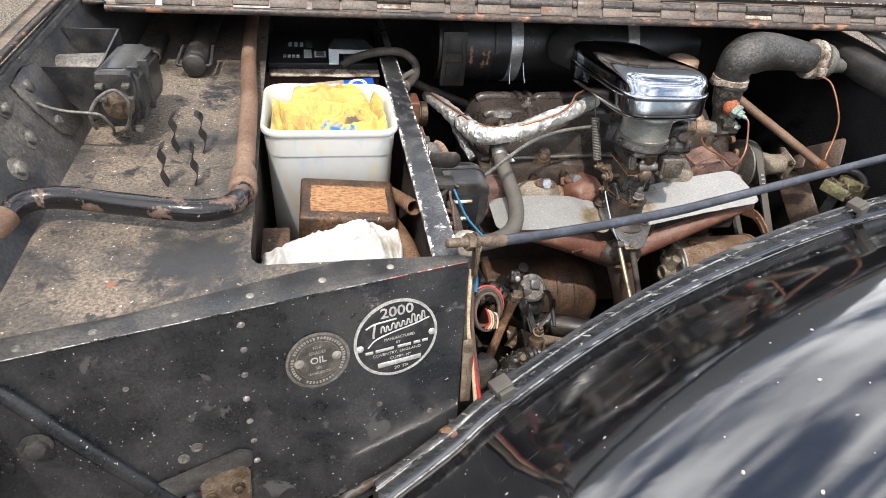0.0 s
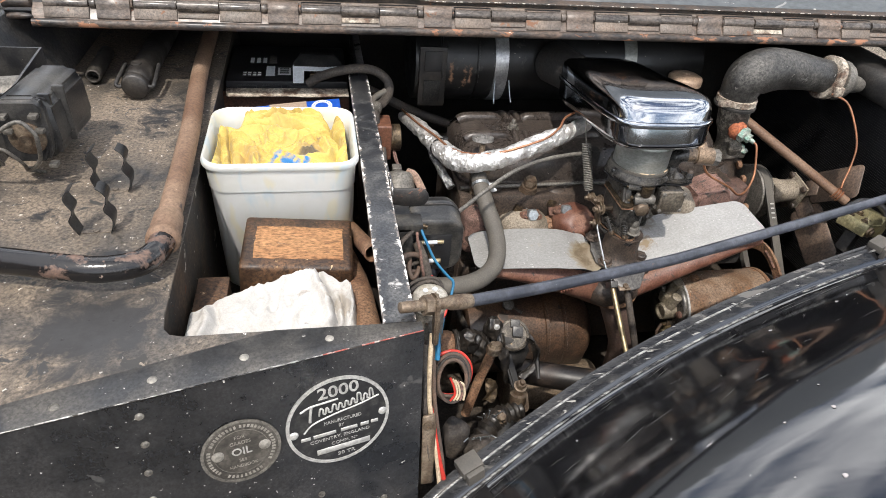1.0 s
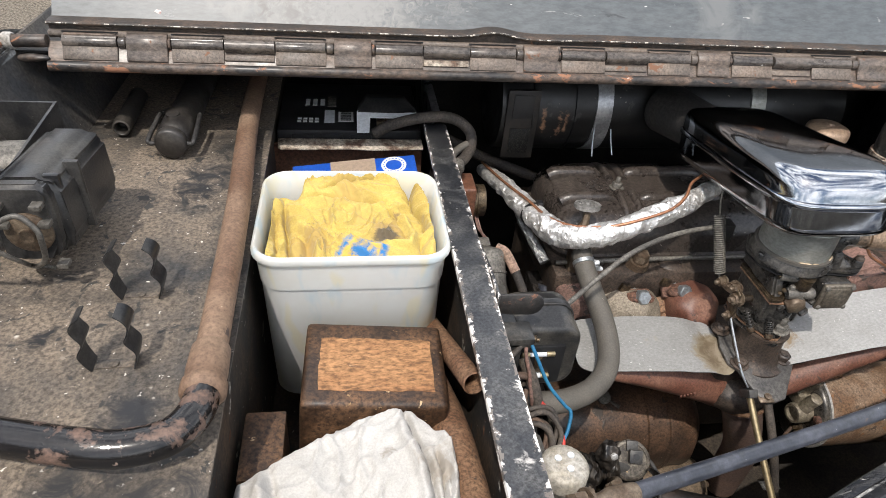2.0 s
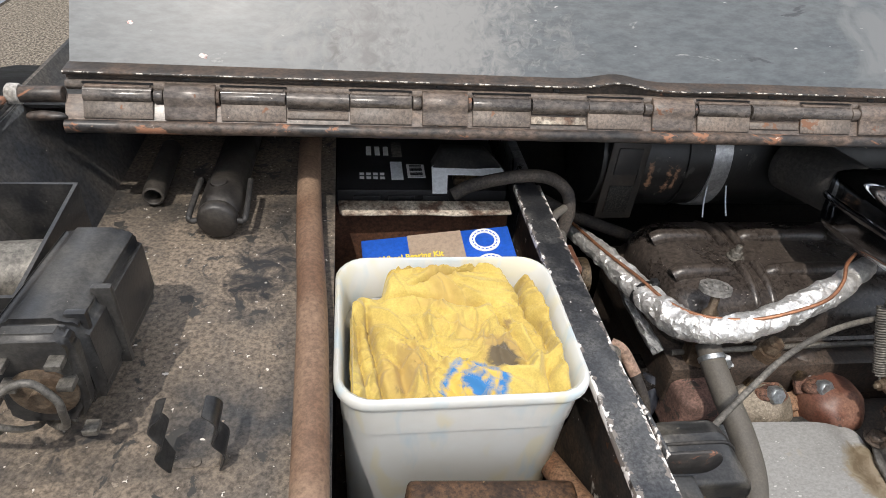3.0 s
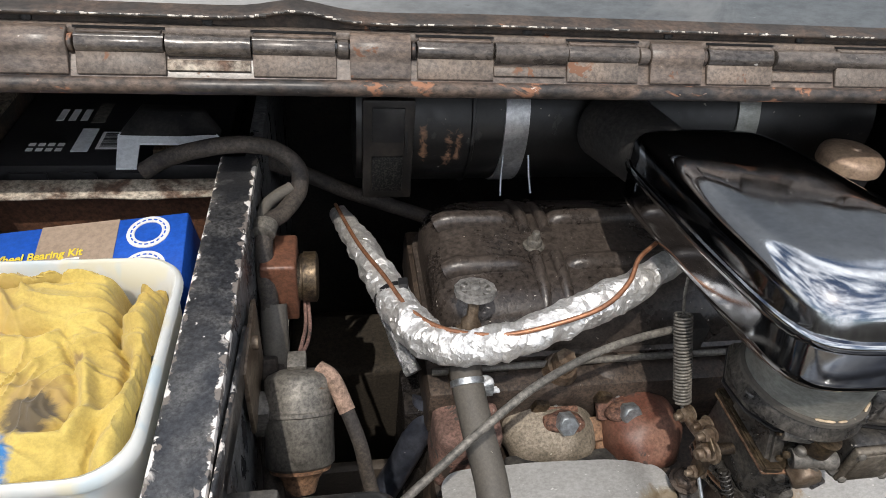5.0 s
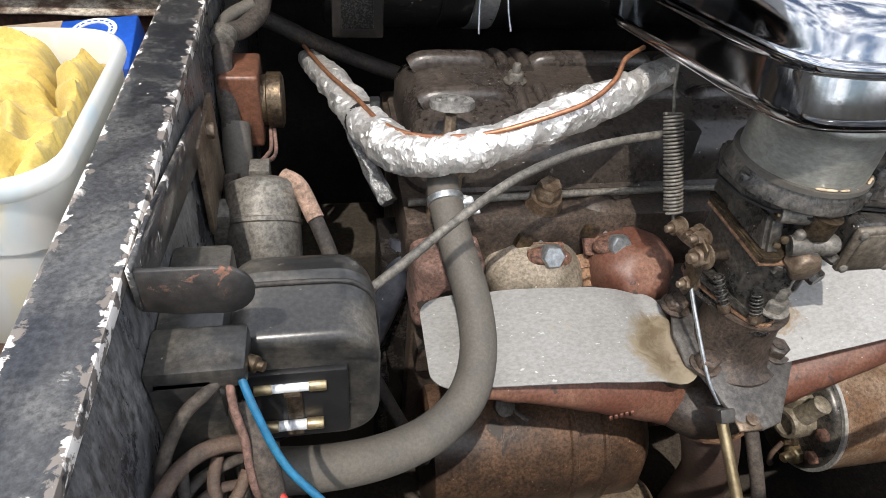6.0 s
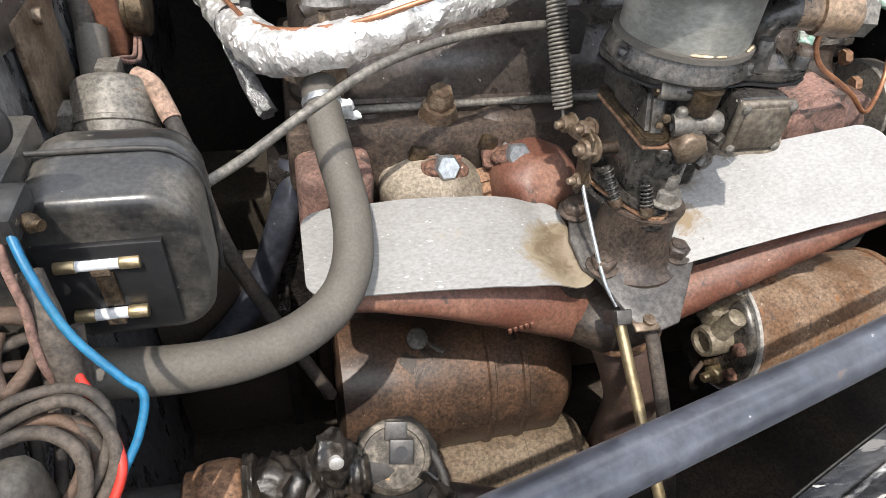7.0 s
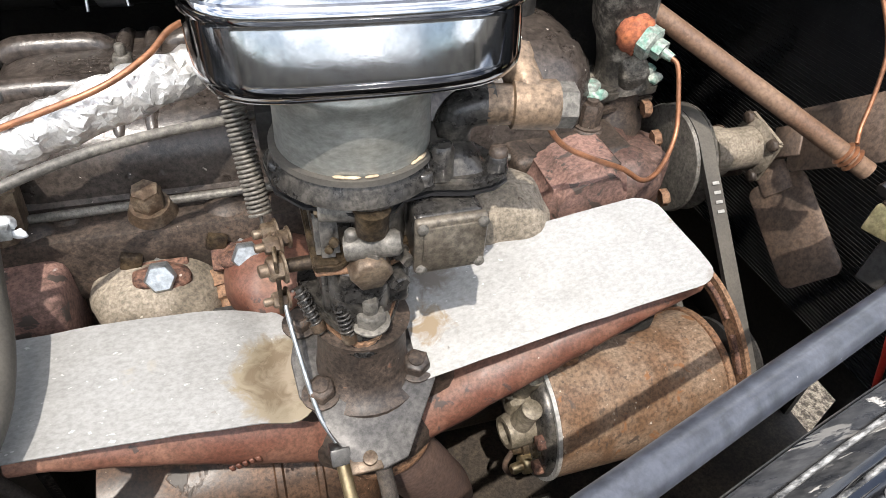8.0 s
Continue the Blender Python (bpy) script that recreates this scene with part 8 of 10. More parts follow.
box(bm, (0.203, 0.8625, 0.868), (0.262, 0.867, 0.928), 0.001)
part("fuse_panel", bm, M_battery, cover_ob)
for x0, x1, y, z in ((0.210, 0.250, 0.8625, 0.9165), (0.211, 0.247, 0.8600, 0.8830)):
    bm = B()
    cyl(bm, (x0 + 0.009, y, z), (x1 - 0.009, y, z), 0.0032, n=14)
    fuse = part("fuse", bm, M_card, reg, "small glass fuse")
    for a, b in ((x0, x0 + 0.010), (x1 - 0.010, x1)):
        bm = B()
        cyl(bm, (a, y, z), (b, y, z), 0.0037, n=14, bev=0.0006)
        part("cap", bm, M_brassy, fuse)
    bm = B()
    box(bm, (0.226, y - 0.003, z - 0.006), (0.235, y + 0.003, z - 0.001), 0.0006)
    part("clip", bm, M_rodend, fuse)
bm = B()
box(bm, (0.227, 0.8605, 0.888), (0.236, 0.864, 0.912), 0.0006)
lathe(bm, (0.2315, 0.862, 0.900), (0, -1, 0), [(0, 0.0036), (0.0012, 0.0035), (0.0012, 0.002), (0.0004, 0.0018), (0.0004, 0)], 12)
part("fuse_bridge", bm, M_brass, reg)
bm = B()
lathe(bm, (0.2125, 0.850, 0.956), (0.4, -0.2, 0), [(0, 0.0045), (0.005, 0.0045), (0.006, 0.0028), (0.009, 0.0028)], 8)
part("terminal_post", bm, M_brass, reg)

angle = thing("steel_bracket", "bent steel bracket with rusty tab on the bulkhead side", "bracket", (0.17, 0.95, 0.98))
bm = B()
prism(bm, [(0.168, 0.855, 0.992), (0.168, 0.855, 1.017), (0.168, 0.90, 1.014), (0.168, 1.06, 0.985), (0.168, 1.075, 0.965), (0.168, 1.04, 0.958)], (0.003, 0, 0), 0.0008, 1)
part("strap", bm, M_chip, angle)
bm = B()
prism(bm, [(0.169, 0.856, 0.990), (0.169, 0.856, 1.015)] + [(0.206 + 0.0145 * math.cos(a), 0.856, 1.000 + 0.0145 * math.sin(a)) for a in (math.pi / 2 - math.pi * q / 12 for q in range(13))] + [(0.185, 0.856, 0.9865)], (0, 0.003, 0), 0.0006, 1)
part("tab", bm, surf("black_rusty_tab", (0.02, 0.019, 0.019), (0.045, 0.04, 0.036), 30, rough=0.5, patches=[((0.20, 0.095, 0.06), 0.565, 30, 0.85, 0.0)], bump=0.4), angle, "black tab with orange rust")
bm = B()
box(bm, (0.169, 1.02, 0.90), (0.173, 1.10, 0.975), 0.002)
hexbolt(bm, (0.172, 1.06, 0.965), (1, 0, 0), 0.006, 0.006)
part("bolted_plate", bm, M_rodend, angle)

coil = thing("ignition_coil", "dusty grey metal ignition coil clamped to the bulkhead", "coil", (0.205, 1.03, 0.86))
cax = Vector((0.0, -0.72, -0.69)).normalized()
c0 = Vector((0.205, 1.073, 0.908))
bm = B()
lathe(bm, c0, cax, [(-0.004, 0.016), (0, 0.026), (0.004, 0.029), (0.030, 0.0292), (0.031, 0.0305), (0.034, 0.0305), (0.035, 0.0292), (0.075, 0.0292), (0.078, 0.026)], 32)
part("can", bm, M_greydust, coil)
bm = B()
lathe(bm, c0 + cax * 0.078, cax, [(0, 0.0262), (0.003, 0.0255), (0.005, 0.020), (0.010, 0.016), (0.022, 0.012)], 28)
part("end_cap", bm, M_rust, coil, "rusty end cap")
bm = B()
box(bm, (0.196, 1.068, 0.908), (0.212, 1.086, 0.924), 0.002)
part("top_terminal", bm, M_greydust, coil)
bm = B()
box(bm, (0.167, 1.035, 0.872), (0.182, 1.06, 0.905), 0.003)
part("mount_ear", bm, M_greydust, coil)
bm = B()
tube(bm, [(0.222, 1.072, 0.915), (0.234, 1.062, 0.912), (0.246, 1.040, 0.895)], 0.0072, 12)
part("lead_sleeve", bm, surf("pinkish_cloth_sleeve", (0.30, 0.20, 0.15), (0.22, 0.15, 0.11), 60, rough=0.9, fine_amt=0.35, bump=0.3), coil, "pinkish cloth sleeve")
bm = B()
tube(bm, [(0.244, 1.044, 0.898), (0.256, 1.022, 0.872), (0.262, 1.01, 0.84), (0.272, 1.00, 0.80), (0.290, 1.0, 0.74), (0.318, 1.0, 0.66), (0.345, 0.99, 0.60)], 0.0065, 10)
part("lead", bm, M_wire_dark, coil)
relay = thing("brown_relay", "brown square relay with round brass end", "relay", (0.19, 1.18, 0.90))
bm = B()
box(bm, (0.170, 1.152, 0.893), (0.203, 1.202, 0.962), 0.004, 3)
part("case", bm, surf("brown_lacquer", (0.17, 0.075, 0.045), (0.12, 0.055, 0.035), 30, rough=0.4, fine_amt=0.25, bump=0.15), relay)
bm = B()
lathe(bm, (0.203, 1.178, 0.927), (1, 0, 0), [(0, 0.023), (0.004, 0.023), (0.005, 0.025), (0.017, 0.025), (0.0185, 0.022), (0.019, 0.020)], 28)
part("round_end", bm, M_brass, relay)
bm = B()
tube(bm, [(0.208, 1.168, 0.905), (0.209, 1.14, 0.90), (0.208, 1.11, 0.912), (0.206, 1.085, 0.922)], 0.0018, 6)
tube(bm, [(0.211, 1.168, 0.905), (0.213, 1.14, 0.898), (0.212, 1.11, 0.908), (0.209, 1.085, 0.922)], 0.0018, 6)
part("lead", bm, M_pink, relay)

flasher = thing("black_junction_box", "black box on the bulkhead side with rounded top edge", "box", (0.195, 0.74, 0.80))
bm = B()
box(bm, (0.166, 0.705, 0.79), (0.205, 0.779, 0.897), 0.016, 5)
part("body", bm, M_motor, flasher)
bm = B()
loft(bm, [[(x, y, z) for y, z in rrect(0.742, 0.8435, 0.0370 - q, 0.0535 - q, 0.018 - min(q, 0.008), 8)] for x, q in ((0.198, 0.001), (0.2025, 0.0), (0.2075, 0.0), (0.2120, 0.003), (0.2140, 0.008), (0.2145, 0.014))])
part("end_cover", bm, M_bakelite, flasher, "scuffed black end cover")
reservoir = thing("round_capped_canister", "small round canister with a pale dusty metal cap", "canister", (0.196, 0.675, 0.93))
bm = B()
lathe(bm, (0.196, 0.676, 0.90), (0, 0, 1), [(0, 0.019), (0.07, 0.019)], 28)
part("body", bm, M_greydust, reservoir)
bm = B()
lathe(bm, (0.196, 0.676, 0.964), (0, 0, 1), [(0, 0.0215), (0.012, 0.0215), (0.0155, 0.0195), (0.018, 0.015), (0.0185, 0)], 32)
capob = part("cap", bm, surf("pale_dusty_metal", (0.33, 0.29, 0.22), (0.40, 0.375, 0.33), 30, rough=0.6, metal=0.25, fine_amt=0.25, bump=0.15), reservoir, "pale dusty cap")
for dx, dy in ((-0.006, 0.004), (0.006, 0.006), (0.002, -0.007)):
    bm = B()
    lathe(bm, (0.196 + dx, 0.676 + dy, 0.982), (0, 0, 1), [(0, 0.0032), (0.0015, 0.003), (0.002, 0)], 12)
    part("dimple", bm, M_card, capob)

# long stay rod across the bay
stay = thing("cross_stay_rod", "long black enamelled stay rod with a rusty threaded end", "rod", (0.6, 0.72, 0.99))
bm = B()
tube(bm, [(0.222, 0.6235, 1.0125), (0.34, 0.6555, 1.0015), (0.50, 0.6955, 0.9955), (0.60, 0.7235, 0.9950), (0.80, 0.782, 0.995), (1.0, 0.838, 0.998), (1.22, 0.893, 1.006)], 0.0072, 32)
part("rod", bm, M_rod, stay)
bm = B()
rax = (Vector((0.222, 0.6235, 1.0135)) - Vector((0.148, 0.603, 1.0285))).normalized()
lathe(bm, (0.148, 0.603, 1.0285), rax, [(0, 0.005), (0.001, 0.0062), (0.035, 0.0062), (0.055, 0.0066), (0.062, 0.0085), (0.080, 0.0087), (0.088, 0.0078)], 16)
part("threaded_end", bm, M_rodend, stay)
bm = B()
lathe(bm, Vector((0.148, 0.603, 1.0285)) + rax * 0.028, rax, [(0, 0.0115), (0.010, 0.0115)], 6)
lathe(bm, Vector((0.148, 0.603, 1.0285)) + rax * 0.040, rax, [(0, 0.0125), (0.003, 0.0125)], 20)
part("nut", bm, M_rodend, stay)
bm = B()
prism(bm, [(0.186, 0.604, 1.032), (0.186, 0.622, 1.032), (0.190, 0.629, 1.010), (0.190, 0.628, 0.975), (0.188, 0.612, 0.962), (0.187, 0.598, 0.972), (0.186, 0.597, 1.010)], (0.006, 0.001, -0.001), 0.002)
part("eye_bracket", bm, M_rodend, stay, "worn grey bracket")

# wiring by the bulkhead
loom = thing("wiring_loom", "tangle of old black, brown, red and blue wires on the bulkhead", "wiring", (0.22, 0.78, 0.88))


def wire_part(name, pts, r, mat, lab=""):
    bm = B()
    tube(bm, pts, r, 8, 8)
    return part(name, bm, mat, loom, lab)


wire_part("blue_wire", [(0.2085, 0.843, 0.960), (0.216, 0.828, 0.945), (0.228, 0.812, 0.922), (0.246, 0.800, 0.902), (0.254, 0.795, 0.894), (0.250, 0.783, 0.880), (0.240, 0.768, 0.865), (0.230, 0.74, 0.84)], 0.0021, M_blue_wire, "bright blue wire")
wire_part("red_wire", [(0.223, 0.812, 0.895), (0.230, 0.801, 0.892), (0.237, 0.789, 0.885), (0.243, 0.774, 0.875), (0.239, 0.763, 0.865), (0.231, 0.754, 0.857), (0.222, 0.744, 0.848), (0.214, 0.730, 0.83)], 0.0024, M_red_wire, "red wire")
wire_part("red_wire", [(0.204, 0.842, 0.957), (0.205, 0.834, 0.943), (0.209, 0.825, 0.926), (0.210, 0.818, 0.914), (0.212, 0.812, 0.902), (0.215, 0.810, 0.890), (0.222, 0.806, 0.888)], 0.0022, M_pink, "faded red wire")
wire_part("black_wire", [(0.202, 0.844, 0.957), (0.194, 0.837, 0.952), (0.183, 0.830, 0.945), (0.174, 0.819, 0.932), (0.171, 0.809, 0.919), (0.172, 0.799, 0.903), (0.175, 0.789, 0.887)], 0.0034, M_wire_dark)
wire_part("cream_wire", [(0.234, 0.756, 0.859), (0.232, 0.751, 0.853), (0.226, 0.744, 0.847)], 0.0026, M_cream_wire)
wire_part("loom_sleeve", [(0.164, 0.778, 0.920), (0.174, 0.800, 0.927), (0.180, 0.811, 0.928), (0.189, 0.820, 0.927), (0.201, 0.826, 0.923), (0.211, 0.828, 0.917)], 0.0043, M_wire_brown, "brown cloth sleeve")
wire_part("taped_joint", [(0.206, 0.845, 0.930), (0.210, 0.836, 0.922), (0.213, 0.830, 0.917), (0.216, 0.822, 0.908), (0.219, 0.815, 0.897), (0.220, 0.811, 0.890)], 0.0072, M_wire_dark, "lumpy taped joint")
COILED = (([(0.181, 0.785, 0.886), (0.188, 0.791, 0.893), (0.200, 0.796, 0.899), (0.217, 0.800, 0.900), (0.231, 0.799, 0.897), (0.238, 0.792, 0.888), (0.237, 0.782, 0.878), (0.230, 0.770, 0.866), (0.219, 0.760, 0.856)], 0),
          ([(0.187, 0.783, 0.886), (0.195, 0.788, 0.892), (0.210, 0.793, 0.897), (0.224, 0.795, 0.897), (0.235, 0.789, 0.890), (0.241, 0.778, 0.879), (0.237, 0.768, 0.868), (0.225, 0.756, 0.856), (0.211, 0.749, 0.847)], 0),
          ([(0.197, 0.784, 0.889), (0.207, 0.786, 0.890), (0.218, 0.783, 0.890), (0.227, 0.777, 0.884), (0.229, 0.768, 0.874), (0.225, 0.758, 0.863), (0.214, 0.751, 0.854)], 0),
          ([(0.193, 0.788, 0.884), (0.205, 0.793, 0.888), (0.218, 0.793, 0.886), (0.226, 0.786, 0.878), (0.224, 0.776, 0.868), (0.215, 0.765, 0.858), (0.207, 0.755, 0.847)], 1),
          ([(0.178, 0.818, 0.915), (0.179, 0.808, 0.906), (0.179, 0.799, 0.898), (0.184, 0.792, 0.890), (0.192, 0.790, 0.882)], 0),
          ([(0.194, 0.825, 0.914), (0.192, 0.814, 0.906), (0.196, 0.804, 0.897), (0.203, 0.811, 0.899), (0.208, 0.821, 0.904)], 1),
          ([(0.208, 0.818, 0.897), (0.195, 0.814, 0.902), (0.186, 0.808, 0.902), (0.183, 0.800, 0.895), (0.187, 0.796, 0.886)], 1),
          ([(0.211, 0.831, 0.905), (0.197, 0.824, 0.907), (0.184, 0.817, 0.906), (0.174, 0.806, 0.898), (0.171, 0.796, 0.886)], 0))
for k, (pts, tan) in enumerate(COILED):
    wire_part("looped_wire", pts, 0.0028 + 0.0003 * (k % 3), M_wire_brown if tan else M_wire_dark)
for k in range(7):
    a, b = 0.4 * math.sin(2.1 * k), 0.5 + 0.5 * math.sin(1.3 * k)
    wire_part("looped_wire", [(0.194 + 0.003 * a, 0.790 + 0.004 * b, 0.878), (0.208 + 0.004 * b, 0.795, 0.884 - 0.004 * a), (0.224 + 0.005 * b, 0.790 - 0.004 * a, 0.880), (0.231 + 0.004 * a, 0.780, 0.870 - 0.004 * b), (0.222 + 0.006 * a, 0.768, 0.859), (0.208 + 0.005 * b, 0.752, 0.845), (0.200, 0.735, 0.82)], 0.0026 + 0.0003 * (k % 2), M_wire_dark if k % 3 else M_wire_brown)
for k in range(4):
    x = 0.190 + 0.010 * k
    wire_part("hanging_wire", [(x, 0.838, 0.90), (x + 0.004 * math.sin(k), 0.822, 0.87), (x + 0.003, 0.80, 0.84), (x - 0.004, 0.77, 0.80), (x, 0.74, 0.74)], 0.0033, M_wire_dark)
wire_part("battery_lead", [(0.176, 1.10, 0.90), (0.178, 1.07, 0.86), (0.180, 1.02, 0.83), (0.185, 0.95, 0.80)], 0.009, M_wire_dark)
wire_part("battery_lead", [(0.186, 1.12, 0.88), (0.184, 1.085, 0.885), (0.178, 1.06, 0.875), (0.176, 1.03, 0.84)], 0.006, M_wire_dark)

loom2 = thing("corner_wiring", "cloth covered wires with a taped coil at the panel corner", "wiring", (0.19, 0.58, 0.87))
for pts, r, mat, nm in (([(0.190, 0.622, 0.968), (0.187, 0.606, 0.940), (0.186, 0.590, 0.90), (0.190, 0.575, 0.865), (0.196, 0.556, 0.82), (0.200, 0.545, 0.785)], 0.0030, M_cream_wire, "cream_wire"),
                        ([(0.193, 0.622, 0.968), (0.192, 0.607, 0.935), (0.193, 0.592, 0.895), (0.197, 0.575, 0.858), (0.203, 0.556, 0.815), (0.205, 0.545, 0.785)], 0.0027, M_wire_brown, "brown_wire"),
                        ([(0.196, 0.622, 0.968), (0.196, 0.612, 0.955), (0.195, 0.605, 0.943)], 0.0032, M_blue_wire, "blue_wire"),
                        ([(0.191, 0.588, 0.880), (0.193, 0.572, 0.855), (0.199, 0.556, 0.82), (0.206, 0.546, 0.79)], 0.0030, M_red_wire, "red_wire"),
                        ([(0.180, 0.612, 0.960), (0.180, 0.595, 0.92), (0.181, 0.580, 0.88), (0.184, 0.562, 0.84), (0.19, 0.55, 0.79)], 0.0034, M_wire_dark, "black_wire")):
    bm = B()
    tube(bm, pts, r, 8, 8)
    part(nm, bm, mat, loom2)
for k in range(5):
    bm = B()
    pts = []
    for i in range(17):
        a = 0.4 * k + 2 * math.pi * i / 16
        pts.append((0.216 + (0.017 + 0.002 * k) * math.cos(a), 0.604 + 0.003 * k + 0.010 * math.sin(a), 0.905 + (0.026 + 0.002 * (k % 3)) * math.sin(a)))
    tube(bm, pts, 0.0023, 8, 4)
    part("coiled_wire", bm, (M_wire_brown, M_wire_dark, M_wire_brown, M_wire_dark, M_red_wire)[k], loom2)
for k in range(5):
    bm = B()
    tube(bm, [(0.212 + 0.003 * k, 0.60, 0.915 - 0.002 * k), (0.216 + 0.003 * k, 0.597, 0.905), (0.218 + 0.003 * k, 0.594, 0.893), (0.213 + 0.004 * k, 0.592, 0.884)], 0.0014, 6)
    part("loose_end", bm, (M_red_wire, M_cream_wire, M_cream_wire, M_pink, M_cream_wire)[k], loom2)
bm = B()
prism(bm, [(0.176, 0.570, 0.886), (0.190, 0.572, 0.886), (0.192, 0.566, 0.868), (0.190, 0.545, 0.79), (0.176, 0.545, 0.79)], (0.002, 0.004, 0), 0.001, 1)
lathe(bm, (0.183, 0.566, 0.876), (0.1, -1, 0.2), [(0, 0.006), (0.002, 0.006), (0.002, 0.003), (0.0005, 0.003)], 14)
part("wire_bracket", bm, M_rodend, loom2)

# ---- low in the bay: clutch housing, starter, steering ----
bell = thing("clutch_housing", "rust brown round housing low on the engine", "housing", (0.48, 1.05, 0.45))
bm = B()
lathe(bm, (0.352, 1.060, 0.520), (1, 0, 0), [(0, 0.070), (0.006, 0.088), (0.10, 0.090), (0.165, 0.088), (0.167, 0.091), (0.173, 0.091), (0.175, 0.087), (0.205, 0.087), (0.207, 0.090), (0.212, 0.090), (0.214, 0.086), (0.255, 0.085), (0.275, 0.062), (0.285, 0.03)], 44)
part("shell", bm, surf("brown_black_housing", (0.046, 0.031, 0.023), (0.150, 0.082, 0.047), 9, (0.42, 0.66), 0.34, 0.6, fine=260, fine_amt=0.4, patches=[((0.035, 0.026, 0.020), 0.62, 22, 0.5, 0.0)], specks=((0.36, 0.28, 0.2), 0.74, 240), bump=0.5), bell)
bm = B()
lathe(bm, (0.440, 1.045, 0.602), (0.1, -0.5, 0.8), [(0, 0.010), (0.012, 0.009), (0.014, 0.012), (0.020, 0.012), (0.022, 0.006)], 10)
cyl(bm, (0.438, 1.046, 0.603), (0.434, 1.026, 0.588), 0.0065, n=12)
cyl(bm, (0.445, 1.045, 0.605), (0.470, 1.025, 0.600), 0.0045, n=12)
tapo = part("drain_tap", bm, M_greydust, bell, "small drain tap")
bm = B()
cyl(bm, (0.4345, 1.028, 0.590), (0.433, 1.022, 0.585), 0.0072, n=14, bev=0.001)
part("tap_end", bm, M_card, tapo)
bm = B()
box(bm, (0.168, 1.10, 0.40), (0.304, 1.115, 0.70), 0.006)
part("bell_cover", bm, surf("brown_black_cover", (0.05, 0.04, 0.031), (0.075, 0.06, 0.046), 10, rough=0.6, fine_amt=0.2, bump=0.2), bell)
bm = B()
box(bm, (0.305, 1.10, 0.45), (0.336, 1.16, 0.80), 0.003)
box(bm, (0.300, 1.06, 0.45), (0.312, 1.11, 0.66), 0.002)
part("back_flange", bm, surf("oily_black_flange", (0.012, 0.011, 0.011), (0.03, 0.026, 0.023), 40, rough=0.25, fine_amt=0.4, specks=((0.4, 0.4, 0.4), 0.8, 160), bump=0.6), bell, "wet oily black flange")
starter = thing("starter_motor", "dusty brown cylindrical starter motor", "starter motor", (0.55, 0.98, 0.38))
bm = B()
lathe(bm, (0.440, 0.978, 0.425), (1, 0, 0), [(0, 0.040), (0.004, 0.050), (0.13, 0.050), (0.1305, 0.0512), (0.150, 0.0512), (0.1505, 0.050), (0.200, 0.049), (0.206, 0.044), (0.212, 0.020), (0.222, 0.016)], 36)
part("can", bm, surf("dusty_brown_paint", (0.12, 0.085, 0.055), (0.17, 0.13, 0.09), 22, rough=0.75, fine_amt=0.35, bump=0.25), starter)
for a in (0.6, 2.2, 3.8):
    bm = B()
    hexbolt(bm, (0.650, 0.978 + 0.030 * math.cos(a), 0.425 + 0.030 * math.sin(a)), (1, 0, 0), 0.006, 0.006)
    part("bolt", bm, M_rodend, starter)
steer = thing("steering_box", "greasy black steering box with column, joint and levers", "steering box", (0.36, 0.83, 0.6))
bm = B()
tube(bm, [(0.150, 0.836, 0.724), (0.262, 0.833, 0.726)], 0.0112, 16)
part("column", bm, M_dark, steer)
bm = B()
lathe(bm, (0.238, 0.833, 0.7265), (1, 0, 0), [(0, 0.014), (0.002, 0.0175), (0.008, 0.018), (0.010, 0.0205), (0.016, 0.0225), (0.030, 0.0230), (0.037, 0.021), (0.040, 0.016)], 26)
part("collar", bm, M_rust, steer, "rusty collar")
bm = B()
cl = [(0.277 + 0.0035 * k, 0.833, 0.727) for k in range(25)]
tube(bm, cl, lambda q: 0.0200 + 0.0016 * math.sin(q * 31) + 0.0012 * math.sin(q * 83 + 1) - 0.004 * q, 40, 3)
for v in bm.verts:
    d = v.co - Vector((v.co.x, 0.833, 0.727))
    v.co += d * (0.22 * noise.noise(v.co * 80) + 0.07 * (1 - abs(noise.noise(v.co * 120)) * 3))
part("coupling", bm, surf("black_greasy_rag", (0.012, 0.011, 0.010), (0.035, 0.028, 0.022), 60, (0.4, 0.6), 0.32, 0.6, fine_amt=0.4, specks=((0.3, 0.27, 0.23), 0.74, 170), bump=0.7), steer, "greasy black coupling")
bm = B()
lump(bm, (0.385, 0.855, 0.685), (0.034, 0.036, 0.045), 0.18, 60)
cyl(bm, (0.345, 0.838, 0.72), (0.40, 0.838, 0.72), 0.018)
part("case", bm, M_dark, steer)
scap = Vector((-0.12, -0.70, 0.70)).normalized()
sc = Vector((0.379, 0.832, 0.738))
bm = B()
lathe(bm, sc - scap * 0.014, scap, [(0, 0.024), (0.010, 0.0265), (0.014, 0.0270), (0.016, 0.0255), (0.0165, 0.0225), (0.0150, 0.0215), (0.0150, 0)], 34)
part("cover_disc", bm, surf("grease_caked_disc", (0.055, 0.046, 0.037), (0.17, 0.15, 0.12), 50, (0.42, 0.6), 0.45, 0.7, metal=0.2, fine_amt=0.45, patches=[((0.30, 0.21, 0.11), 0.68, 90, 0.8, 0.0)], bump=0.5), steer, "grease caked round cover")
_, pu, pv = frame_of(scap)
m = Matrix((pu, pv, scap)).transposed().to_4x4()
m.translation = sc + scap * 0.001 + Vector((0.006, 0.004, 0.004))
bm = B()
box(bm, (-0.0085, -0.0085, 0), (0.0085, 0.0085, 0.010), 0.0015, 2, m)
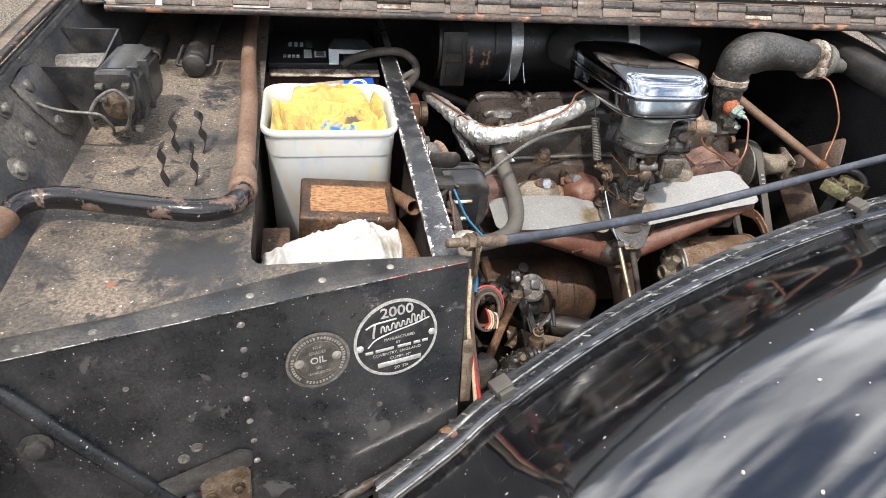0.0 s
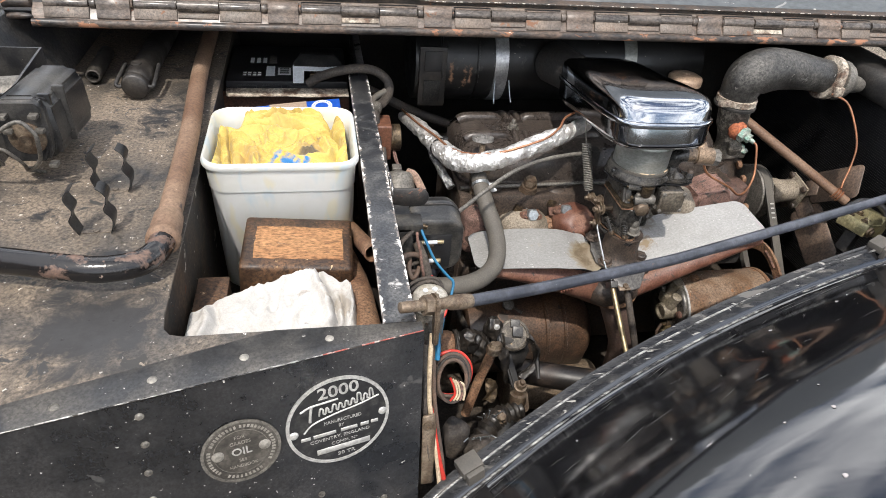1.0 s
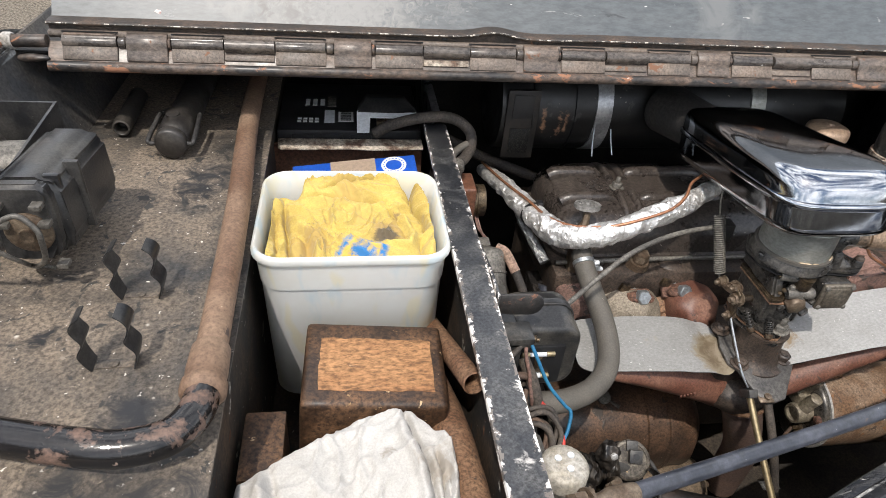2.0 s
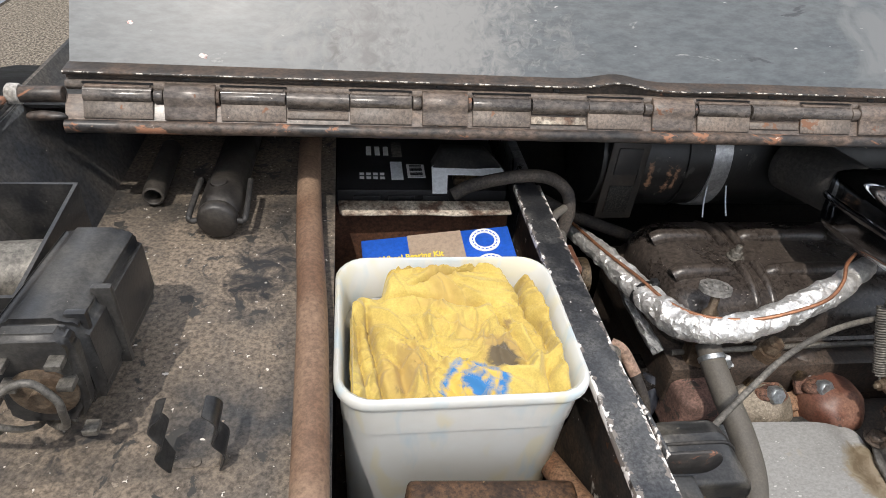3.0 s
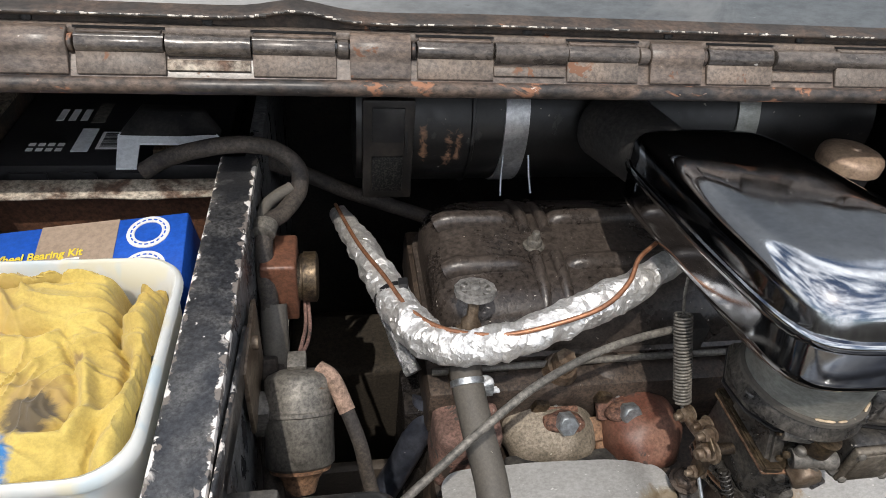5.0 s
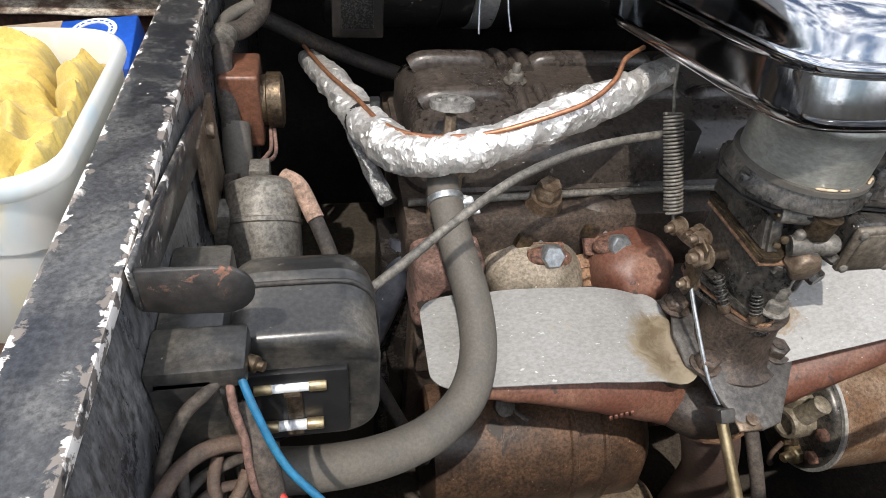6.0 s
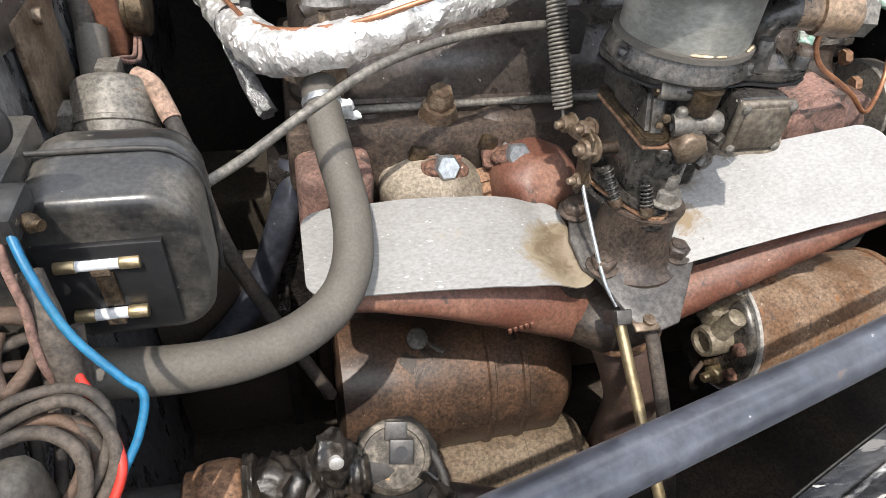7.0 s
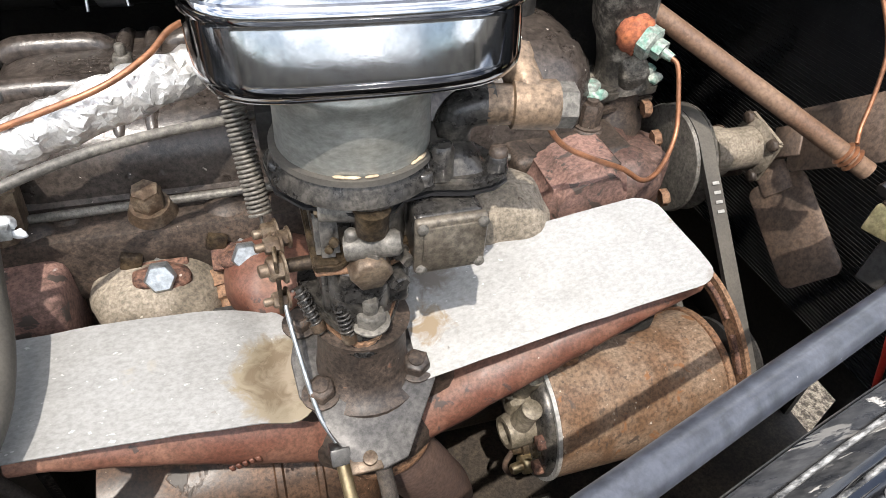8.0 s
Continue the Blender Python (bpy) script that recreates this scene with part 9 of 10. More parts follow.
box(bm, (-0.004, -0.020, 0), (0.012, -0.006, 0.005), 0.002, 2, m)
part("square_plug", bm, M_motor, steer)
bm = B()
lathe(bm, m @ Vector((0, 0, 0.0098)), scap, [(0, 0.0042), (0.0008, 0.0042), (0.0008, 0)], 14)
part("plug_hole", bm, M_battery, steer)
bm = B()
tube(bm, [(0.402, 0.845, 0.735), (0.412, 0.82, 0.73), (0.414, 0.795, 0.71), (0.412, 0.77, 0.695)], 0.0032, 8)
part("grease_pipe", bm, M_dark, steer)
bm = B()
tube(bm, [(0.350, 0.812, 0.722), (0.335, 0.782, 0.770), (0.322, 0.764, 0.776)], 0.0065, 12)
lathe(bm, (0.3245, 0.768, 0.789), (-0.15, -0.2, -0.95), [(0, 0.0075), (0.006, 0.0085), (0.007, 0.0118), (0.017, 0.0118)], 6)
part("drop_arm", bm, M_rodend, steer)
bm = B()
tube(bm, [(0.321, 0.764, 0.778), (0.312, 0.761, 0.745), (0.304, 0.758, 0.715), (0.285, 0.74, 0.66)], 0.0078, 14)
part("drag_link", bm, M_rust, steer)
bm = B()
prism(bm, [(0.352, 0.800, 0.735), (0.366, 0.798, 0.735), (0.380, 0.762, 0.690), (0.366, 0.758, 0.690)], (0, 0.004, -0.008), 0.003)
part("lever", bm, M_dark, steer)
bm = B()
lathe(bm, (0.376, 0.758, 0.690), (-0.1, -0.3, -0.95), [(0, 0.008), (0.008, 0.009), (0.010, 0.0135), (0.024, 0.0145), (0.030, 0.010)], 20)
hexbolt(bm, (0.377, 0.759, 0.694), (0.1, -0.2, 0.9), 0.0085, 0.009, 0.011, 0.006)
part("ball_joint", bm, M_rodend, steer, "worn ball joint")
bm = B()
tube(bm, [(0.372, 0.750, 0.662), (0.345, 0.71, 0.655), (0.29, 0.64, 0.64)], 0.009, 12)
part("track_rod", bm, M_dark, steer)
bm = B()
lump(bm, (0.285, 0.640, 0.705), (0.030, 0.022, 0.022), 0.35, 60)
lump(bm, (0.245, 0.655, 0.72), (0.022, 0.022, 0.030), 0.35, 60)
part("greasy_gaiter", bm, M_wire_dark, steer)
M_grease = bpy.data.materials["black_greasy_rag"]
for c, r, f in (((0.302, 0.822, 0.742), (0.017, 0.018, 0.020), 75), ((0.322, 0.822, 0.720), (0.017, 0.017, 0.024), 75), ((0.336, 0.822, 0.768), (0.013, 0.014, 0.022), 90)):
    bm = B()
    lump(bm, c, r, 0.30, f, None, 4)
    for v in bm.verts:
        d = v.co - Vector(c)
        v.co += d * 0.14 * (1 - abs(noise.noise(v.co * 70)) * 4)
    part("greasy_wrapping", bm, M_grease, steer, "crumpled greasy black wrapping")
bm = B()
lathe(bm, (0.3385, 0.812, 0.781), (0, -0.9, 0.3), [(0, 0.0048), (0.003, 0.0048), (0.004, 0.003), (0.004, 0)], 16)
part("stud_end", bm, M_letter, steer)
for pts, wd in (([(0.349, 0.795, 0.748), (0.354, 0.784, 0.726), (0.362, 0.780, 0.700), (0.372, 0.786, 0.668)], 0.0085), ([(0.398, 0.806, 0.752), (0.412, 0.800, 0.728), (0.410, 0.796, 0.704), (0.388, 0.786, 0.684)], 0.0070), ([(0.333, 0.782, 0.690), (0.336, 0.774, 0.672), (0.331, 0.768, 0.652)], 0.0095)):
    line = spline(pts, 8)
    bm = B()
    sheet(bm, lambda u, v: line[min(int(u * (len(line) - 1) + 0.5), len(line) - 1)] + Vector(((v - 0.5) * 2 * wd * (1 + 0.25 * noise.noise(Vector((u * 6, wd * 900, 0)))), 0.004 * math.sin(v * 5 + u * 7), 0.002 * noise.noise(Vector((u * 9, v * 3, wd * 500))))), len(line) - 1, 6, 0.0018)
    part("hanging_strap", bm, M_grease if wd < 0.009 else M_brass, steer, "torn greasy strap")
for k in range(6):
    bm = B()
    q = k / 5
    lathe(bm, Vector((0.3825, 0.7655, 0.668)) + Vector((0.004, -0.004, -0.028)) * q, (0.1, -0.2, -0.95), [(0, 0.0110), (0.0016, 0.0138 + 0.0014 * q), (0.0036, 0.0110)], 20)
    part("joint_rib", bm, M_rodend, steer)
for pts, r in (([(0.378, 0.738, 0.662), (0.352, 0.730, 0.664), (0.330, 0.722, 0.664), (0.306, 0.700, 0.655), (0.292, 0.685, 0.640)], 0.0125),):
    bm = B()
    tube(bm, pts, lambda q: 0.0125 + 0.0022 * math.sin(q * 70) + 0.004 * math.sin(q * 3), 20, 10, wobble=0.12)
    part("ribbed_gaiter", bm, M_grease, steer, "dusty ribbed rubber gaiter")
bm = B()
hexbolt(bm, (0.336, 0.718, 0.674), (0.1, -0.5, 0.8), 0.0075, 0.008, 0.011)
part("gaiter_bolt", bm, M_rodend, steer)
for k in range(5):
    bm = B()
    tube(bm, [(0.310 + 0.003 * k, 0.724, 0.664), (0.305 + 0.005 * k, 0.716, 0.680 + 0.004 * (k % 2)), (0.296 + 0.009 * k, 0.711, 0.690 + 0.006 * (k % 3))], 0.0009, 8)
    part("frayed_strand", bm, M_steel, steer)
for k in range(5):
    bm = B()
    tube(bm, [(0.262 + 0.004 * k, 0.640, 0.735), (0.258 + 0.008 * k, 0.632, 0.75), (0.250 + 0.012 * k, 0.625, 0.752 + 0.004 * (k % 2))], 0.0009, 5)
    part("frayed_strand", bm, M_steel, steer)
tubex = thing("cross_tube", "black dusty tube running forward from the steering box", "tube", (0.6, 0.77, 0.65))
bm = B()
tube(bm, [(0.40, 0.842, 0.640), (0.52, 0.800, 0.643), (0.70, 0.745, 0.65), (0.95, 0.68, 0.66)], 0.0225, 18)
part("wall", bm, surf("grimy_black_tube", (0.014, 0.012, 0.011), (0.055, 0.036, 0.026), 14, (0.45, 0.68), 0.4, 0.7, fine_amt=0.35, specks=((0.25, 0.2, 0.15), 0.75, 200), bump=0.3), tubex)
bm = B()
tube(bm, [(0.36, 0.74, 0.62), (0.46, 0.75, 0.60), (0.60, 0.70, 0.59)], 0.005, 8)
part("brake_line", bm, M_dark, tubex)

# ---- dynamo, belt, water pump, fan ----
M_dusttan = surf("dusty_tan_alloy", (0.17, 0.145, 0.105), (0.25, 0.215, 0.165), 40, (0.42, 0.62), 0.55, metal=0.2, fine_amt=0.3, bump=0.25)
dyn = thing("dynamo", "rusty brown cylindrical dynamo with brass terminals", "dynamo", (0.865, 0.985, 0.57))
DY, DZ = 0.985, 0.634
bm = B()
lathe(bm, (0.778, DY, DZ), (1, 0, 0), [(0, 0.0685), (0.001, 0.0700), (0.186, 0.0700), (0.188, 0.0685)], 48)
part("can", bm, M_dynamo, dyn)
bm = B()
lathe(bm, (0.764, DY, DZ), (1, 0, 0), [(0, 0.030), (0.001, 0.061), (0.004, 0.066), (0.010, 0.067), (0.0135, 0.067)], 48)
endp = part("end_plate", bm, M_carb, dyn)
bm = B()
ring(bm, Matrix.Translation((0.774, DY, DZ)) @ Matrix.Rotation(radians(90), 4, "Y"), 0.0670, 0.0712, 0.004, 48)
part("rim", bm, M_letter, dyn, "bright worn rim")
for dy, dz, r, l, mat in ((0.002, 0.048, 0.0095, 0.028, M_greydust), (-0.022, 0.030, 0.0075, 0.012, M_rust), (-0.028, -0.022, 0.0085, 0.020, M_brass), (-0.012, 0.008, 0.006, 0.010, M_rust), (0.030, 0.0, 0.012, 0.010, M_carb)):
    bm = B()
    lathe(bm, (0.767, DY + dy, DZ + dz), (-1, -0.05, 0.1), [(0, r), (l * 0.5, r), (l * 0.55, r * 0.6), (l, r * 0.6)], 10)
    part("terminal", bm, mat, endp)
bm = B()
lathe(bm, (0.757, DY - 0.004, DZ + 0.044), (0.15, -0.25, 1), [(0, 0.0105), (0.020, 0.010), (0.022, 0.0110), (0.034, 0.0110), (0.035, 0.0095)], 18)
box(bm, (0.742, DY - 0.020, DZ + 0.020), (0.766, DY + 0.006, DZ + 0.044), 0.005)
part("oiler", bm, M_dusttan, endp)
bm = B()
tube(bm, [(0.748, DY - 0.03, DZ - 0.02), (0.742, DY - 0.032, DZ - 0.04), (0.752, DY - 0.03, DZ - 0.065), (0.77, DY - 0.02, DZ - 0.085)], 0.003, 8)
part("lead", bm, M_wire_brown, dyn)
bm = B()
lathe(bm, (0.772, DY - 0.022, DZ + 0.012), (-1, -0.12, 0.0), [(0, 0.019), (0.012, 0.018), (0.030, 0.0175), (0.036, 0.016), (0.036, 0.012), (0.030, 0.011), (0.030, 0)], 24)
boss = part("terminal_boss", bm, M_dusttan, dyn, "dusty tan terminal boss")
bm = B()
lathe(bm, (0.751, DY - 0.026, DZ + 0.022), (0.12, -0.25, 1), [(0, 0.0115), (0.016, 0.0105), (0.018, 0.0095), (0.036, 0.0100), (0.037, 0.0088), (0.0375, 0)], 20)
part("slotted_screw", bm, M_dusttan, boss)
bm = B()
hexbolt(bm, (0.766, DY - 0.040, DZ - 0.030), (-1, -0.2, 0.05), 0.011, 0.010, 0.0125, 0.012)
part("brass_nut", bm, M_brassy, endp)
bm = B()
hexbolt(bm, (0.766, DY - 0.050, DZ + 0.022), (-1, -0.1, 0.05), 0.008, 0.007)
part("end_bolt", bm, M_rustdark, endp)
bm = B()
hexbolt(bm, (0.766, DY - 0.056, DZ - 0.012), (-1, -0.1, 0.05), 0.008, 0.007)
part("end_bolt", bm, M_rustdark, endp)
bm = B()
box(bm, (0.797, DY - 0.006, DZ + 0.068), (0.813, DY + 0.006, DZ + 0.078), 0.002)
part("screw_lug", bm, M_rust, dyn)
bm = B()
lathe(bm, (0.961, DY, DZ), (1, 0, 0), [(0, 0.068), (0.001, 0.0725), (0.008, 0.0725), (0.014, 0.050), (0.022, 0.030)], 40)
part("front_bracket", bm, M_rust, dyn)
bm = B()
ARM = [(0.958, 1.050, 0.742), (0.962, 1.015, 0.752), (0.966, 0.975, 0.737), (0.970, 0.938, 0.700), (0.972, 0.912, 0.650)]
arm = spline(ARM, 8)


def arm_at(u, v):
    """A flat strap on edge, curved round the can."""
    i = u * (len(arm) - 1)
    k = min(int(i), len(arm) - 2)
    p = arm[k].lerp(arm[k + 1], i - k)
    d = (arm[k + 1] - arm[k]).normalized()
    side = d.cross(Vector((1, 0, 0))).normalized()
    return p + side * (v - 0.5) * 0.020


sheet(bm, arm_at, 32, 4, 0.005)
part("adjusting_arm", bm, M_rust, dyn)
bm = B()
for u0, u1 in ((0.30, 0.52), (0.60, 0.78)):
    tube(bm, [arm_at(u0 + (u1 - u0) * k / 5, 0.5) + Vector((-0.0006, 0, 0)) for k in range(6)], 0.0032, 8, 2)
part("arm_slot", bm, M_rustdark, dyn)
PX = 0.998
PY, PZ = 1.150, 0.805
bm = B()
lathe(bm, (PX - 0.014, DY - 0.005, 0.650), (1, 0, 0), [(0, 0.020), (0.001, 0.050), (0.004, 0.051), (0.009, 0.040), (0.019, 0.040), (0.024, 0.051), (0.027, 0.050), (0.028, 0.02)], 36)
part("pulley", bm, M_dark, dyn)
pump = thing("water_pump", "brown cast water pump with pulley and hub", "water pump", (0.92, 1.12, 0.75))
bm = B()
lathe(bm, (0.86, PY, PZ), (1, 0, 0), [(0, 0.062), (0.045, 0.056), (0.050, 0.050), (0.075, 0.040), (0.10, 0.030)], 32)
lump(bm, (0.885, 1.085, 0.835), (0.035, 0.032, 0.034), 0.1, 40)
box(bm, (0.895, 1.075, 0.80), (0.925, 1.115, 0.862), 0.006)
part("body", bm, surf("brown_pump_casting", (0.075, 0.042, 0.034), (0.13, 0.080, 0.062), 26, (0.4, 0.65), 0.5, 0.75, fine_amt=0.4, patches=[((0.05, 0.036, 0.03), 0.62, 44, 0.7, 0.0)], specks=((0.4, 0.34, 0.28), 0.75, 230), bump=0.45), pump)
for y, z in ((1.136, 0.880), (1.108, 0.862), (1.070, 0.818)):
    bm = B()
    hexbolt(bm, (0.922, y, z), (1, -0.2, 0.2), 0.009, 0.008)
    part("bolt", bm, M_rust, pump)
bm = B()
lathe(bm, (PX - 0.020, PY, PZ), (1, 0, 0), [(0, 0.02), (0.001, 0.058), (0.004, 0.060), (0.010, 0.049), (0.018, 0.049), (0.024, 0.060), (0.027, 0.059), (0.029, 0.034)], 44)
part("pulley", bm, M_greydust, pump)
bm = B()
lathe(bm, (PX + 0.005, PY, PZ), (1, 0, 0), [(0, 0.040), (0.006, 0.027), (0.028, 0.0255), (0.029, 0.029), (0.048, 0.0285), (0.049, 0.025), (0.092, 0.024), (0.096, 0.033)], 32)
part("hub", bm, M_tanport, pump, "dusty tan hub")
bm = B()
prism(bm, [(PX + 0.100, PY + 0.042 * math.cos(a) * (1 if k % 2 else 0.72), PZ + 0.042 * math.sin(a) * (1 if k % 2 else 0.72)) for k, a in enumerate(0.2 + math.pi * q / 4 for q in range(8))], (0.010, 0, 0), 0.003, 2)
lug = part("hub_flange", bm, M_tanport, pump)
for a in (0.985, 2.556, 4.127, 5.698):
    bm = B()
    hexbolt(bm, (PX + 0.101, PY + 0.034 * math.cos(a), PZ + 0.034 * math.sin(a)), (-1, 0, 0), 0.0075, 0.006)
    part("bolt", bm, M_iron, lug)
belt = thing("fan_belt", "worn grey rubber fan belt over two pulleys", "belt", (PX, 1.05, 0.70))
bm = B()
c1, r1, c2, r2 = Vector((PY, PZ)), 0.0565, Vector((DY - 0.005, 0.650)), 0.0485
dv = c2 - c1
base = math.atan2(dv.y, dv.x)
off = math.acos((r1 - r2) / dv.length)
loop = []
for i in range(25):
    a = base + off + (2 * math.pi - 2 * off) * i / 24
    loop.append(c1 + Vector((math.cos(a), math.sin(a))) * r1)
for i in range(25):
    a = base - off + (2 * off) * i / 24
    loop.append(c2 + Vector((math.cos(a), math.sin(a))) * r2)
n = len(loop)
rows_ = []
for i, q in enumerate(loop):
    t = (loop[(i + 1) % n] - loop[i - 1]).normalized()
    o = Vector((t.y, -t.x))
    c = (c1 + c2) / 2
    if o.dot(q - c) < 0:
        o = -o
    rows_.append([bm.verts.new((PX + sx - 0.006, q.x + o.x * d, q.y + o.y * d)) for sx, d in ((-0.0085, 0.003), (0.0085, 0.003), (0.006, -0.006), (-0.006, -0.006))])
for i in range(n):
    a, b = rows_[i], rows_[(i + 1) % n]
    for k in range(4):
        bm.faces.new((a[k], a[(k + 1) % 4], b[(k + 1) % 4], b[k]))
band = part("band", bm, M_rubber, belt)
bm = B()
for k in range(4):
    q = Vector((1.080 - 0.007 * k, 0.8175 - 0.0069 * k))
    n2 = Vector((-0.674, 0.739))
    q = q + n2 * 0.0003
    bm.faces.new([bm.verts.new((PX - 0.006 + sx, q.x + n2.x * 0.0036 + sy * 0.739, q.y + n2.y * 0.0036 + sy * 0.674)) for sx, sy in ((-0.004, -0.0016), (0.004, -0.0016), (0.004, 0.0016), (-0.004, 0.0016))])
part("number_bars", bm, M_letter, band)
fan = thing("cooling_fan", "dull brown cooling fan with broad flat blades", "fan", (1.11, 1.15, 0.805))
for k, ang in enumerate((math.atan2(-0.53, -0.85), math.atan2(0.62, -0.78), math.atan2(-0.62, 0.78))):
    m = Matrix.Translation((PX + 0.114, PY, PZ)) @ Matrix.Rotation(ang, 4, "X") @ Matrix.Rotation(radians(-20), 4, "Y")
    bm = B()
    pts = rrect(0.105, 0.0, 0.062, 0.035, 0.012)
    prism(bm, [m @ Vector((0, p[0], p[1])) for p in pts], m.to_3x3() @ Vector((0.0022, 0, 0)), 0.0006, 1)
    box(bm, (-0.002, 0.02, -0.018), (0.004, 0.06, 0.018), 0.001, 1, m)
    part("blade", bm, surf("dull_brown_blade", (0.16, 0.11, 0.08), (0.10, 0.075, 0.06), 30, rough=0.6, fine_amt=0.3, bump=0.15) if "dull_brown_blade" not in bpy.data.materials else bpy.data.materials["dull_brown_blade"], fan)

# ---- thermostat housing, top hose, radiator ----
therm = thing("thermostat_housing", "corroded thermostat housing with sender and copper lead", "thermostat", (0.915, 1.17, 0.86))
TX, TY = 0.888, 1.170
M_corr = surf("corroded_alloy", (0.055, 0.048, 0.039), (0.33, 0.30, 0.25), 30, (0.48, 0.62), 0.65, metal=0.2, fine_amt=0.45, patches=[((0.08, 0.20, 0.14), 0.70, 55, 0.8, 0.0), ((0.05, 0.042, 0.034), 0.66, 40, 0.7, 0.0)], bump=0.6)
bm = B()
lathe(bm, (TX + 0.020, TY, 0.848), (-0.02, 0, 1), [(0, 0.036), (0.012, 0.034), (0.022, 0.027), (0.038, 0.025), (0.044, 0.027)], 26)
prism(bm, [(TX - 0.014, TY - 0.030, 0.872), (TX + 0.060, TY - 0.014, 0.872), (TX + 0.060, TY + 0.006, 0.872), (TX + 0.04, TY + 0.035, 0.872), (TX - 0.035, TY + 0.03, 0.872)], (0, 0, 0.010), 0.003, 2)
part("lower_casting", bm, M_iron, therm)
bm = B()
prism(bm, [(TX - 0.015, TY - 0.030, 0.887), (TX + 0.060, TY - 0.016, 0.884), (TX + 0.060, TY + 0.006, 0.884), (TX + 0.04, TY + 0.035, 0.886), (TX - 0.035, TY + 0.03, 0.888)], (0, 0, 0.012), 0.003, 2)
lathe(bm, (TX + 0.022, TY, 0.894), (-0.18, 0, 1), [(0, 0.030), (0.010, 0.025), (0.030, 0.0235), (0.052, 0.0255), (0.066, 0.030), (0.112, 0.0305)], 32)
lump(bm, (TX + 0.020, TY - 0.018, 0.915), (0.016, 0.016, 0.022), 0.2, 80)
part("body", bm, M_corr, therm)
for dx, dy in ((0.050, -0.002), (-0.024, -0.024)):
    bm = B()
    hexbolt(bm, (TX + dx, TY + dy, 0.898), (0, 0, 1), 0.009, 0.010, 0.012)
    lump(bm, (TX + dx + 0.004, TY + dy - 0.006, 0.899), (0.010, 0.008, 0.006), 0.4, 160)
    part("bolt", bm, M_verd, therm, "green crusted bolt")
sax = Vector((0.50, -0.78, -0.25)).normalized()
s0 = Vector((0.892, 1.146, 0.958))
bm = B()
lathe(bm, s0, sax, [(0, 0.018), (0.004, 0.0195), (0.008, 0.018), (0.012, 0.0165), (0.014, 0.014)], 20)
lump(bm, s0 + sax * 0.005, (0.019, 0.014, 0.019), 0.25, 140)
part("red_seal", bm, surf("orange_rust_seal", (0.38, 0.12, 0.05), (0.28, 0.09, 0.05), 80, rough=0.85, fine_amt=0.3, bump=0.5), therm, "orange red seal")
bm = B()
lathe(bm, s0 + sax * 0.014, sax, [(0, 0.0155), (0.011, 0.0160), (0.013, 0.013)], 6)
lathe(bm, s0 + sax * 0.027, sax, [(0, 0.0095), (0.009, 0.0095)], 6)
lathe(bm, s0 + sax * 0.036, sax, [(0, 0.005), (0.010, 0.004)], 12)
part("sender_nut", bm, M_verd, therm, "green crusted sender nut")
e0 = s0 + sax * 0.045
bm = B()
tube(bm, [e0, e0 + sax * 0.008 + Vector((0, 0, -0.003)), (0.921, 1.092, 0.920), (0.918, 1.075, 0.890), (0.895, 1.052, 0.872), (0.862, 1.030, 0.876), (0.83, 1.022, 0.898), (0.795, 1.012, 0.918), (0.765, 1.010, 0.935), (0.748, 1.008, 0.955), (0.740, 1.0, 0.975)], 0.0023, 8)
part("copper_lead", bm, M_copper, therm, "bare copper coloured lead")
bm = B()
lathe(bm, (TX, TY, 0.996), (0, 0, 1), [(0, 0.034), (0.001, 0.0400), (0.006, 0.0405), (0.008, 0.036)], 34)
part("flange_ring", bm, M_dark, therm)
hoset = thing("radiator_top_hose", "cracked grey rubber elbow hose with rusty clamps", "hose", (1.0, 1.16, 1.0))
bm = B()
tube(bm, [(TX, TY, 1.002), (TX - 0.001, TY, 1.025), (TX + 0.004, TY, 1.048), (TX + 0.022, TY, 1.065), (TX + 0.058, TY, 1.072), (TX + 0.11, TY, 1.069), (TX + 0.16, TY - 0.002, 1.062), (TX + 0.195, TY - 0.004, 1.056)], lambda q: 0.0345 + 0.010 * math.sin(math.pi * min(1, q * 1.15)) ** 2 * (1 if q > 0.3 else q / 0.3) - 0.003 * q, 32, 8)
part("rubber", bm, M_radhose, hoset)
bm = B()
lathe(bm, (TX, TY, 1.004), (0, 0, 1), [(0, 0.035), (0.001, 0.0385), (0.012, 0.0385), (0.013, 0.035)], 34)
box(bm, (TX - 0.052, TY - 0.03, 1.006), (TX - 0.028, TY - 0.018, 1.016), 0.002)
part("clamp", bm, M_ledge, hoset, "cream crusted clamp")
hd = Vector((0.30, -0.02, -0.055)).normalized()
hc = Vector((TX + 0.172, TY - 0.003, 1.060))
bm = B()
lathe(bm, hc, hd, [(0, 0.0375), (0.001, 0.0420), (0.015, 0.0420), (0.016, 0.0375)], 34)
box(bm, (hc.x - 0.004, hc.y - 0.050, hc.z - 0.022), (hc.x + 0.014, hc.y - 0.036, hc.z - 0.004), 0.002)
part("clamp", bm, M_ledge, hoset, "rusty cream clamp")
bm = B()
lathe(bm, hc + hd * 0.024, hd, [(0, 0.036), (0.002, 0.0385), (0.012, 0.0385), (0.022, 0.034), (0.034, 0.024), (0.042, 0.018), (0.055, 0.016), (0.066, 0.012), (0.070, 0)], 30)
part("radiator_neck", bm, M_greydust, hoset)
bm = B()
